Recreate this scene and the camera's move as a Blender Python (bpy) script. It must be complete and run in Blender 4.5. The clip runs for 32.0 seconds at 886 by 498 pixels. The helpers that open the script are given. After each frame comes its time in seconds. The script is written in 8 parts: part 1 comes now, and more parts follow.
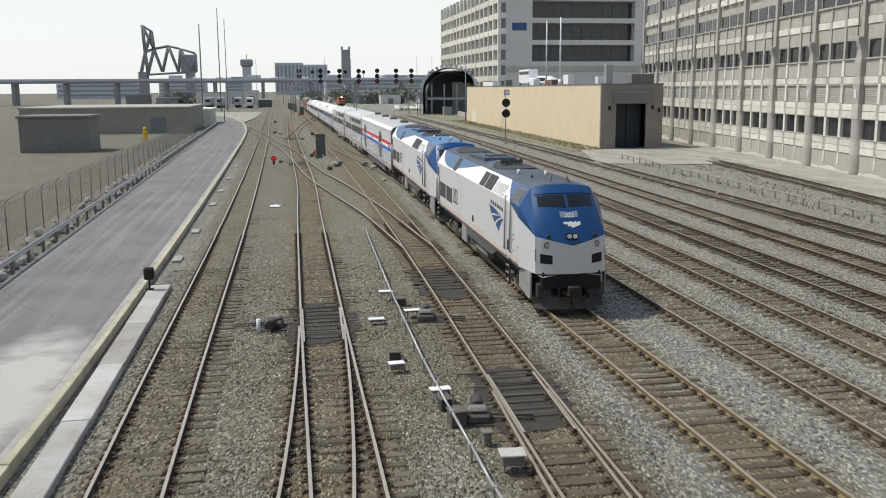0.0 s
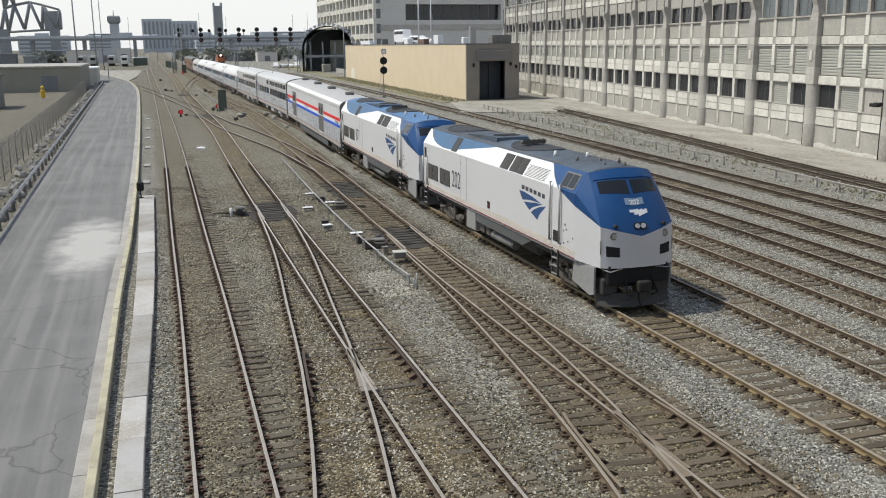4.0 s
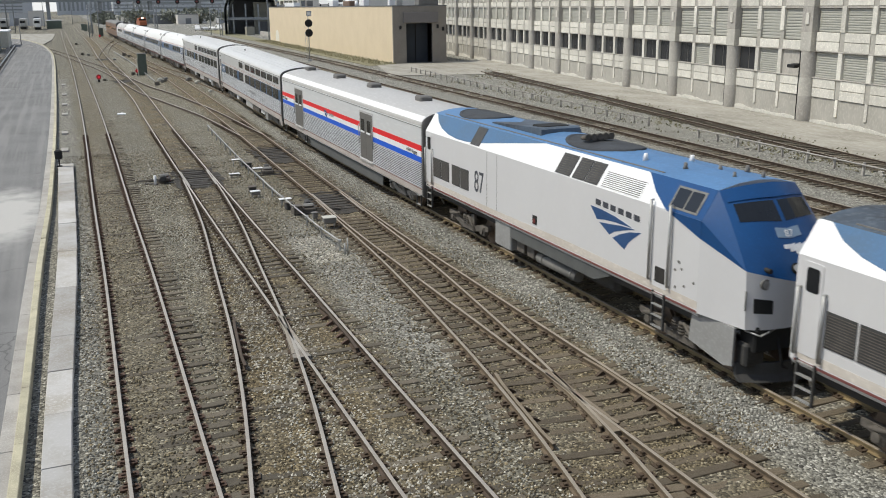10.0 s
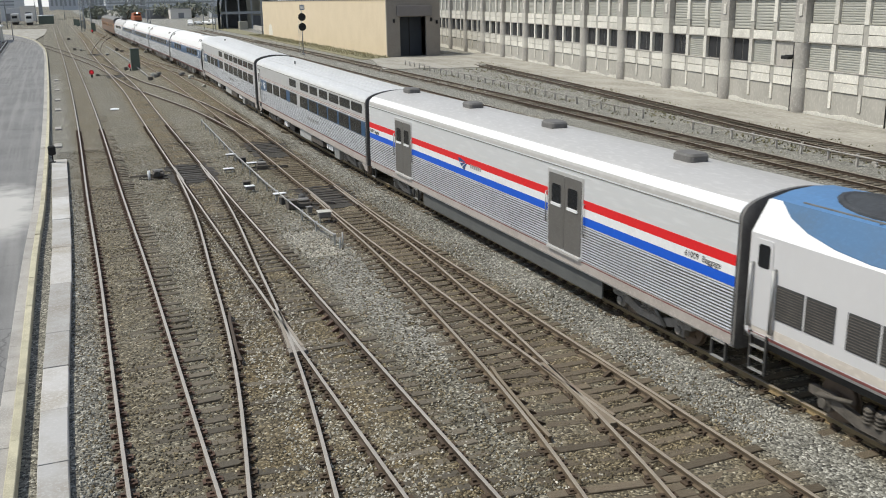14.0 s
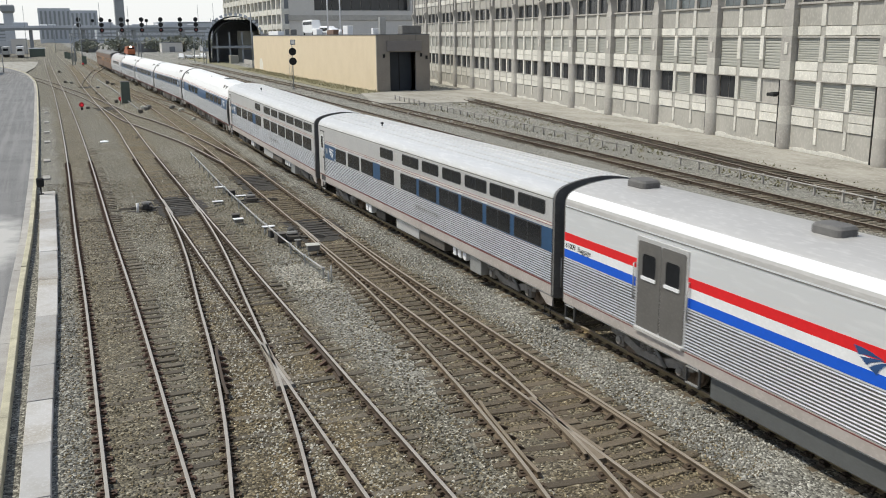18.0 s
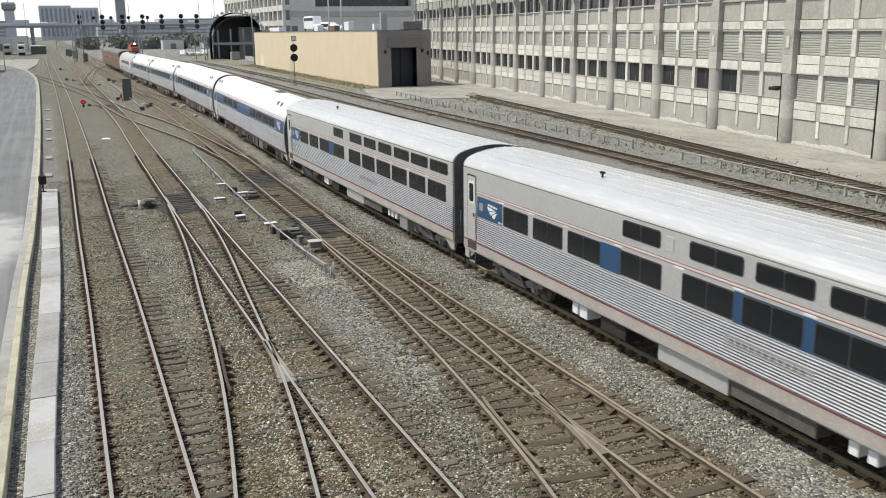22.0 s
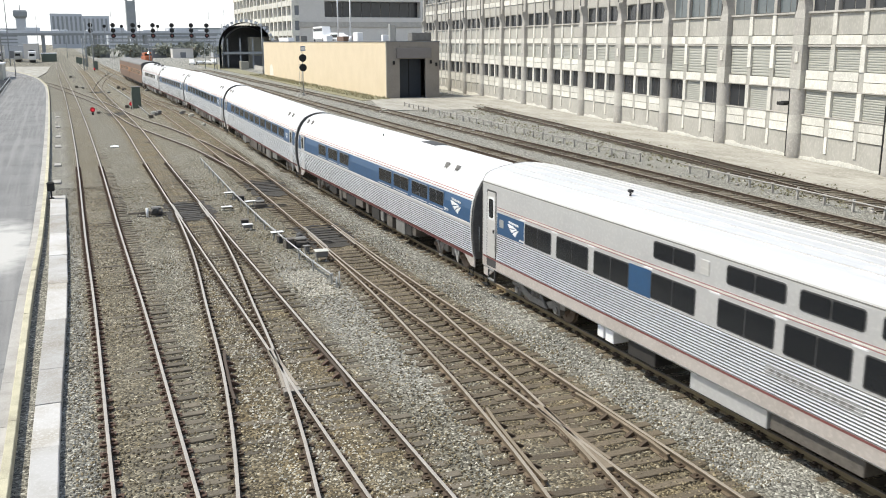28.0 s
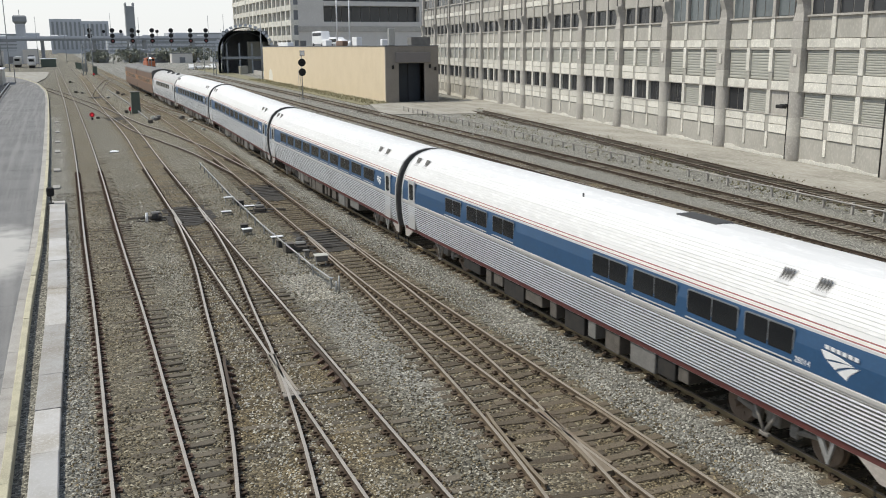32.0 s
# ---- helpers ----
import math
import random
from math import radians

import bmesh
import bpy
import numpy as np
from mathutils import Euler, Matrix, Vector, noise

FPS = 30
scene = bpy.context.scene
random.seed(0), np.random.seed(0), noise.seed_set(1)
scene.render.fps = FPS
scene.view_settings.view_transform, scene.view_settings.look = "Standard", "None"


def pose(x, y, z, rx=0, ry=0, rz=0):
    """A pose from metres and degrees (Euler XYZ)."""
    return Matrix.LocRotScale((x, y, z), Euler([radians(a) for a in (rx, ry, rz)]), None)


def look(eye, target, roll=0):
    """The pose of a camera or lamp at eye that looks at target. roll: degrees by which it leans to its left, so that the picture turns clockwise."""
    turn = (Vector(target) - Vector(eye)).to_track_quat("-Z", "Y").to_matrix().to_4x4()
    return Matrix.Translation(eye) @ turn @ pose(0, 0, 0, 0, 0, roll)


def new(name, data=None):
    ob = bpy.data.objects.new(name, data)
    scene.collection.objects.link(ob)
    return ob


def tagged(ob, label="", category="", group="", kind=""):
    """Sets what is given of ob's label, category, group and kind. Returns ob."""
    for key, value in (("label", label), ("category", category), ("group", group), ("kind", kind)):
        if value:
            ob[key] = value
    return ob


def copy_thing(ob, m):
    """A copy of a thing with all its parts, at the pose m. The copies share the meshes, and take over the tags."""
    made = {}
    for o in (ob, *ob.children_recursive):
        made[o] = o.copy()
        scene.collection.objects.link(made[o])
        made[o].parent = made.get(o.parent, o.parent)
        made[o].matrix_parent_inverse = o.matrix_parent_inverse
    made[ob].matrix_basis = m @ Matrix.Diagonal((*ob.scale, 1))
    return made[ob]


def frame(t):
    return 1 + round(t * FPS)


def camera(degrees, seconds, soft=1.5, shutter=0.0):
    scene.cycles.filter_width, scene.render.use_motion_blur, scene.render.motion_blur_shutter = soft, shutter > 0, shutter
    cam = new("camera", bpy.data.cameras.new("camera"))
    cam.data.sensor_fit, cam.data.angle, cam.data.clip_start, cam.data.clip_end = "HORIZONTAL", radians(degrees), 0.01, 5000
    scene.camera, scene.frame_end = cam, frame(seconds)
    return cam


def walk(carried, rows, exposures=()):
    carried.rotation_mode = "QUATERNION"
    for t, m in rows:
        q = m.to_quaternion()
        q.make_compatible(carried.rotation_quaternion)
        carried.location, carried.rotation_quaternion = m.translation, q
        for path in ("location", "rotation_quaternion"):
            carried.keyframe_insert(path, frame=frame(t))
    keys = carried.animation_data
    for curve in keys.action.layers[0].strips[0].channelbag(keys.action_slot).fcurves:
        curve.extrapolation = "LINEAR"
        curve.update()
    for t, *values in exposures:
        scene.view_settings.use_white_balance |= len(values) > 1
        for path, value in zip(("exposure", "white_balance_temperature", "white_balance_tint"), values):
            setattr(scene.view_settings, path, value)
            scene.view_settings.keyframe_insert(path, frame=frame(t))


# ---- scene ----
cam = camera(51.67, 32.0, soft=1.0, shutter=0.4)
walk(cam, [
    (0, look((4.67, 17.15, 7.98), (21.86, 114.14, -9.26), -0.39)),
    (0.5, look((4.01, 13.90, 8.06), (22.23, 110.69, -9.27), -0.60)),
    (1, look((3.32, 11.09, 8.13), (22.88, 107.60, -9.29), -0.62)),
    (1.5, look((2.67, 8.39, 8.17), (23.60, 104.55, -9.61), -0.55)),
    (2, look((1.94, 6.04, 8.22), (24.63, 101.72, -9.97), -0.42)),
    (2.5, look((1.12, 3.50, 8.30), (25.78, 98.63, -10.18), -0.39)),
    (3, look((0.50, 1.60, 8.43), (26.86, 96.02, -11.34), -0.48)),
    (3.5, look((0.10, 0.35, 8.51), (28.20, 94.00, -12.45), -0.56)),
    (4, look((0.00, 0.00, 8.53), (29.62, 92.97, -13.36), -0.61)),
    (4.5, look((0.00, 0.00, 8.53), (30.99, 92.13, -14.94), -0.66)),
    (5, look((0.00, 0.00, 8.53), (32.88, 91.00, -16.71), -0.11)),
    (5.5, look((0.00, 0.00, 8.53), (34.70, 90.03, -17.75), -0.46)),
    (6, look((0.00, 0.00, 8.53), (35.39, 89.67, -18.07), -0.43)),
    (6.5, look((0.00, 0.00, 8.53), (35.29, 89.74, -17.97), -0.42)),
    (7, look((0.00, 0.00, 8.53), (35.17, 89.81, -17.88), -0.47)),
    (7.5, look((0.00, 0.00, 8.53), (34.70, 90.62, -15.64), -1.00)),
    (8, look((0.00, 0.00, 8.53), (34.74, 90.23, -17.00), -1.10)),
    (8.5, look((0.00, 0.00, 8.53), (35.57, 90.14, -16.16), -0.35)),
    (9, look((0.00, 0.00, 8.53), (35.72, 89.92, -16.76), -0.35)),
    (9.5, look((0.00, 0.00, 8.53), (36.10, 89.73, -16.86), -0.50)),
    (10, look((0.00, 0.00, 8.53), (36.37, 89.51, -17.25), -0.65)),
    (10.5, look((0.00, 0.00, 8.53), (36.52, 89.39, -17.48), -0.77)),
    (11, look((0.00, 0.00, 8.53), (36.68, 89.31, -17.50), -0.82)),
    (11.5, look((0.00, 0.00, 8.53), (36.76, 89.19, -17.83), -0.74)),
    (12, look((0.00, 0.00, 8.53), (36.74, 89.25, -17.65), -0.66)),
    (12.5, look((0.00, 0.00, 8.53), (36.69, 89.28, -17.61), -0.95)),
    (13, look((0.00, 0.00, 8.53), (36.73, 89.21, -17.79), -0.90)),
    (13.5, look((0.00, 0.00, 8.53), (36.74, 89.19, -17.86), -0.90)),
    (15.5, look((0.00, 0.00, 8.53), (36.92, 89.00, -18.23), -1.11)),
    (16, look((0.00, 0.00, 8.53), (36.91, 89.13, -17.81), -0.87)),
    (16.5, look((0.00, 0.00, 8.53), (36.45, 89.48, -17.27), -0.92)),
    (17, look((0.00, 0.00, 8.53), (37.73, 89.48, -15.36), -0.54)),
    (17.5, look((0.00, 0.00, 8.53), (38.06, 89.58, -14.45), -0.65)),
    (18, look((0.00, 0.00, 8.53), (38.31, 89.49, -14.38), -0.52)),
    (18.5, look((0.00, 0.00, 8.53), (38.21, 89.46, -14.64), -0.51)),
    (19, look((0.00, 0.00, 8.53), (38.27, 89.43, -14.67), -0.58)),
    (19.5, look((0.00, 0.00, 8.53), (38.27, 89.42, -14.70), -0.55)),
    (20, look((0.00, 0.00, 8.53), (38.25, 89.41, -14.77), -0.76)),
    (20.5, look((0.00, 0.00, 8.53), (38.26, 89.38, -14.87), -0.87)),
    (21, look((0.00, 0.00, 8.53), (38.25, 89.34, -15.04), -1.02)),
    (21.5, look((0.00, 0.00, 8.53), (38.11, 89.49, -14.69), -0.99)),
    (22, look((0.00, 0.00, 8.53), (38.04, 89.48, -14.83), -0.81)),
    (22.5, look((0.00, 0.00, 8.53), (37.87, 89.58, -14.75), -0.68)),
    (23, look((0.00, 0.00, 8.53), (37.95, 89.53, -14.78), -0.60)),
    (23.5, look((0.00, 0.00, 8.53), (37.80, 89.61, -14.72), -0.66)),
    (24, look((0.00, 0.00, 8.53), (37.80, 89.62, -14.70), -0.64)),
    (24.5, look((0.00, 0.00, 8.53), (37.69, 89.70, -14.58), -0.74)),
    (25, look((0.00, 0.00, 8.53), (37.66, 89.75, -14.41), -0.62)),
    (25.5, look((0.00, 0.00, 8.53), (37.60, 89.77, -14.42), -0.50)),
    (27.5, look((0.00, 0.00, 8.53), (37.55, 90.02, -13.52), -0.28)),
    (28, look((0.00, 0.00, 8.53), (37.54, 89.99, -13.65), -0.23)),
    (28.5, look((0.00, 0.00, 8.53), (37.57, 90.00, -13.58), -0.23)),
    (29, look((0.00, 0.00, 8.53), (37.49, 90.03, -13.58), -0.32)),
    (29.5, look((0.00, 0.00, 8.53), (37.56, 90.10, -13.21), -0.34)),
    (30, look((0.00, 0.00, 8.53), (37.62, 90.07, -13.21), -0.32)),
    (30.5, look((0.00, 0.00, 8.53), (37.58, 90.05, -13.37), -0.21)),
    (31, look((0.00, 0.00, 8.53), (37.63, 90.04, -13.31), -0.28)),
    (31.5, look((0.00, 0.00, 8.53), (37.59, 90.08, -13.21), -0.41)),
    (32, look((0.00, 0.00, 8.53), (37.62, 90.07, -13.22), -0.39)),
], exposures=[(0.0, 0.0), (13.5, 0.0), (15.0, 0.3), (16.0, 0.33), (17.0, 0.1), (18.0, 0.04), (19.0, 0.0), (21.0, 0.0), (22.0, 0.16), (23.0, 0.44), (24.0, 0.55), (28.0, 0.55), (29.0, 0.3), (30.0, 0.04), (31.0, 0.0), (32.0, 0.0)])

# ---- world, sun ----
world = bpy.data.worlds.new("sky")
scene.world = world
world.use_nodes = True
wn = world.node_tree
sky = wn.nodes.new("ShaderNodeTexSky")
sky.sky_type = "NISHITA"
sky.sun_disc = False
SUN_DIR = Vector((-0.50, 0.20, 0.84)).normalized()
sky.sun_elevation = math.asin(SUN_DIR.z)
sky.sun_rotation = math.atan2(SUN_DIR.x, SUN_DIR.y)
sky.dust_density = 0.8
sky.air_density = 1.2
wn.nodes["Background"].inputs["Strength"].default_value = 0.125
haze = wn.nodes.new("ShaderNodeMix")  # thin white summer haze over the whole sky
haze.data_type = "RGBA"
tcw = wn.nodes.new("ShaderNodeTexCoord")
sepw = wn.nodes.new("ShaderNodeSeparateXYZ")
wn.links.new(tcw.outputs["Generated"], sepw.inputs[0])
low = wn.nodes.new("ShaderNodeMapRange")  # thickest at the horizon
low.interpolation_type = "SMOOTHERSTEP"
low.inputs["From Min"].default_value = 0.0
low.inputs["From Max"].default_value = 0.6
low.inputs["To Min"].default_value = 0.85
low.inputs["To Max"].default_value = 0.12
wn.links.new(sepw.outputs["Z"], low.inputs["Value"])
wn.links.new(low.outputs[0], haze.inputs["Factor"])
haze.inputs["B"].default_value = (7.6, 7.8, 7.9, 1)
wn.links.new(sky.outputs[0], haze.inputs["A"])
wn.links.new(haze.outputs["Result"], wn.nodes["Background"].inputs[0])
sun_data = bpy.data.lights.new("sun", "SUN")
sun_data.energy = 3.3
sun_data.angle = radians(0.8)
sun_data.color = (1.0, 0.955, 0.83)
sun_ob = new("sun", sun_data)
sun_ob.matrix_world = SUN_DIR.to_track_quat("Z", "Y").to_matrix().to_4x4()

# ---- materials ----
def mat(name, color, rough=0.7, metal=0.0, color2=None, scale=3.0, fine=40.0, amount=0.5, bump=0.0, bump_scale=60.0,
        stretch=(1, 1, 1), color3=None, glow=None, glow_strength=0.0, by_object=0.0):
    """A surface with two scales of variation, stains of a second and third colour, and a fine relief."""
    m = bpy.data.materials.new(name)
    m.use_nodes = True
    nt = m.node_tree
    nd, lk = nt.nodes, nt.links
    b = nd["Principled BSDF"]
    b.inputs["Roughness"].default_value = rough
    b.inputs["Metallic"].default_value = metal
    tc = nd.new("ShaderNodeTexCoord")
    mp = nd.new("ShaderNodeMapping")
    mp.inputs["Scale"].default_value = stretch
    lk.new(tc.outputs["Object"], mp.inputs["Vector"])
    n1 = nd.new("ShaderNodeTexNoise")
    n1.inputs["Scale"].default_value = scale
    n1.inputs["Detail"].default_value = 6
    n1.inputs["Roughness"].default_value = 0.65
    n2 = nd.new("ShaderNodeTexNoise")
    n2.inputs["Scale"].default_value = fine
    n2.inputs["Detail"].default_value = 3
    for n in (n1, n2):
        lk.new(mp.outputs[0], n.inputs["Vector"])
    c2 = color2 or tuple(c * 0.72 for c in color)
    mix = nd.new("ShaderNodeMix")
    mix.data_type = "RGBA"
    mix.inputs["A"].default_value = (*color, 1)
    mix.inputs["B"].default_value = (*c2, 1)
    ramp = nd.new("ShaderNodeMapRange")
    ramp.inputs["From Min"].default_value = 0.38
    ramp.inputs["From Max"].default_value = 0.66
    ramp.inputs["To Max"].default_value = amount
    lk.new(n1.outputs["Fac"], ramp.inputs["Value"])
    lk.new(ramp.outputs[0], mix.inputs["Factor"])
    out = mix.outputs["Result"]
    mix2 = nd.new("ShaderNodeMix")
    mix2.data_type = "RGBA"
    c3 = color3 or tuple(min(1, c * 1.25) for c in color)
    mix2.inputs["B"].default_value = (*c3, 1)
    r2 = nd.new("ShaderNodeMapRange")
    r2.inputs["From Min"].default_value = 0.5
    r2.inputs["From Max"].default_value = 0.75
    r2.inputs["To Max"].default_value = amount
    lk.new(n2.outputs["Fac"], r2.inputs["Value"])
    lk.new(r2.outputs[0], mix2.inputs["Factor"])
    lk.new(out, mix2.inputs["A"])
    out = mix2.outputs["Result"]
    if by_object:
        oi = nd.new("ShaderNodeObjectInfo")
        mr = nd.new("ShaderNodeMapRange")
        mr.inputs["To Min"].default_value = 1 - by_object
        mr.inputs["To Max"].default_value = 1 + by_object
        lk.new(oi.outputs["Random"], mr.inputs["Value"])
        hv = nd.new("ShaderNodeHueSaturation")
        lk.new(mr.outputs[0], hv.inputs["Value"])
        lk.new(out, hv.inputs["Color"])
        out = hv.outputs[0]
    lk.new(out, b.inputs["Base Color"])
    if bump:
        n3 = nd.new("ShaderNodeTexNoise")
        n3.inputs["Scale"].default_value = bump_scale
        n3.inputs["Detail"].default_value = 4
        lk.new(mp.outputs[0], n3.inputs["Vector"])
        bp = nd.new("ShaderNodeBump")
        bp.inputs["Strength"].default_value = bump
        bp.inputs["Distance"].default_value = 0.05
        lk.new(n3.outputs["Fac"], bp.inputs["Height"])
        lk.new(bp.outputs[0], b.inputs["Normal"])
    if glow:
        b.inputs["Emission Color"].default_value = (*glow, 1)
        b.inputs["Emission Strength"].default_value = glow_strength
    return m


def ballast(name):
    """Crushed stone: cells of many greys and browns, lighter by the running line, brown and dirty between the yard tracks."""
    m = bpy.data.materials.new(name)
    m.use_nodes = True
    nt = m.node_tree
    nd, lk = nt.nodes, nt.links
    b = nd["Principled BSDF"]
    b.inputs["Roughness"].default_value = 0.9
    tc = nd.new("ShaderNodeTexCoord")
    vor = nd.new("ShaderNodeTexVoronoi")
    vor.inputs["Scale"].default_value = 19.0
    lk.new(tc.outputs["Object"], vor.inputs["Vector"])
    sep = nd.new("ShaderNodeSeparateColor")
    lk.new(vor.outputs["Color"], sep.inputs[0])
    grey = nd.new("ShaderNodeValToRGB")
    e = grey.color_ramp.elements
    e[0].position, e[0].color = 0.0, (0.05, 0.046, 0.04, 1)
    e[1].position, e[1].color = 1.0, (0.60, 0.585, 0.52, 1)
    for pos, c in ((0.3, (0.15, 0.145, 0.124, 1)), (0.65, (0.255, 0.247, 0.212, 1)), (0.9, (0.37, 0.36, 0.315, 1))):
        k = e.new(pos)
        k.color = c
    lk.new(sep.outputs[0], grey.inputs[0])
    brown = nd.new("ShaderNodeValToRGB")
    e = brown.color_ramp.elements
    e[0].position, e[0].color = 0.0, (0.03, 0.026, 0.018, 1)
    e[1].position, e[1].color = 1.0, (0.44, 0.40, 0.30, 1)
    for pos, c in ((0.4, (0.100, 0.086, 0.054, 1)), (0.8, (0.172, 0.150, 0.095, 1)), (0.95, (0.28, 0.245, 0.165, 1))):
        k = e.new(pos)
        k.color = c
    lk.new(sep.outputs[0], brown.inputs[0])
    # how grey: a broad patchwork, and the clean shoulders by the running lines
    xyz = nd.new("ShaderNodeSeparateXYZ")
    lk.new(tc.outputs["Object"], xyz.inputs[0])
    lean = nd.new("ShaderNodeMath")
    lean.operation = "MULTIPLY_ADD"
    lean.inputs[1].default_value = -0.012
    lk.new(xyz.outputs["Y"], lean.inputs[0])
    lk.new(xyz.outputs["X"], lean.inputs[2])
    clean = nd.new("ShaderNodeMapRange")
    clean.interpolation_type = "SMOOTHSTEP"
    clean.inputs["From Min"].default_value = 11.0
    clean.inputs["From Max"].default_value = 12.6
    lk.new(lean.outputs[0], clean.inputs["Value"])
    patch = nd.new("ShaderNodeTexNoise")
    patch.inputs["Scale"].default_value = 0.16
    patch.inputs["Detail"].default_value = 5
    lk.new(tc.outputs["Object"], patch.inputs["Vector"])
    fresh = nd.new("ShaderNodeAttribute")  # where newer stone was tipped
    fresh.attribute_name = "fresh"
    pr = nd.new("ShaderNodeMath")
    pr.operation = "MULTIPLY_ADD"
    pr.use_clamp = True
    pr.inputs[1].default_value = 0.75
    lk.new(patch.outputs["Fac"], pr.inputs[0])
    lk.new(fresh.outputs["Fac"], pr.inputs[2])
    mx = nd.new("ShaderNodeMath")
    mx.operation = "MAXIMUM"
    lk.new(clean.outputs[0], mx.inputs[0])
    lk.new(pr.outputs[0], mx.inputs[1])
    mix = nd.new("ShaderNodeMix")
    mix.data_type = "RGBA"
    lk.new(mx.outputs[0], mix.inputs["Factor"])
    lk.new(brown.outputs[0], mix.inputs["A"])
    lk.new(grey.outputs[0], mix.inputs["B"])
    # rust and brake dust ground into the stones along each track
    rusty = nd.new("ShaderNodeValToRGB")
    e = rusty.color_ramp.elements
    e[0].position, e[0].color = 0.0, (0.034, 0.024, 0.011, 1)
    e[1].position, e[1].color = 1.0, (0.50, 0.42, 0.27, 1)
    for pos, c in ((0.4, (0.098, 0.073, 0.036, 1)), (0.8, (0.178, 0.134, 0.068, 1)), (0.95, (0.28, 0.225, 0.13, 1))):
        k = e.new(pos)
        k.color = c
    lk.new(sep.outputs[0], rusty.inputs[0])
    near = nd.new("ShaderNodeAttribute")
    near.attribute_name = "rust"
    blot = nd.new("ShaderNodeTexNoise")
    blot.inputs["Scale"].default_value = 0.7
    blot.inputs["Detail"].default_value = 6
    lk.new(tc.outputs["Object"], blot.inputs["Vector"])
    br = nd.new("ShaderNodeMapRange")
    br.inputs["From Min"].default_value = 0.35
    br.inputs["From Max"].default_value = 0.6
    br.inputs["To Min"].default_value = 0.35
    lk.new(blot.outputs["Fac"], br.inputs["Value"])
    rf = nd.new("ShaderNodeMath")
    rf.operation = "MULTIPLY"
    lk.new(near.outputs["Fac"], rf.inputs[0])
    lk.new(br.outputs[0], rf.inputs[1])
    stain = nd.new("ShaderNodeMix")
    stain.data_type = "RGBA"
    lk.new(rf.outputs[0], stain.inputs["Factor"])
    lk.new(mix.outputs["Result"], stain.inputs["A"])
    lk.new(rusty.outputs[0], stain.inputs["B"])
    lk.new(stain.outputs["Result"], b.inputs["Base Color"])
    bp = nd.new("ShaderNodeBump")
    bp.inputs["Strength"].default_value = 0.9
    bp.inputs["Distance"].default_value = 0.04
    bp.invert = True
    lk.new(vor.outputs["Distance"], bp.inputs["Height"])
    lk.new(bp.outputs[0], b.inputs["Normal"])
    return m


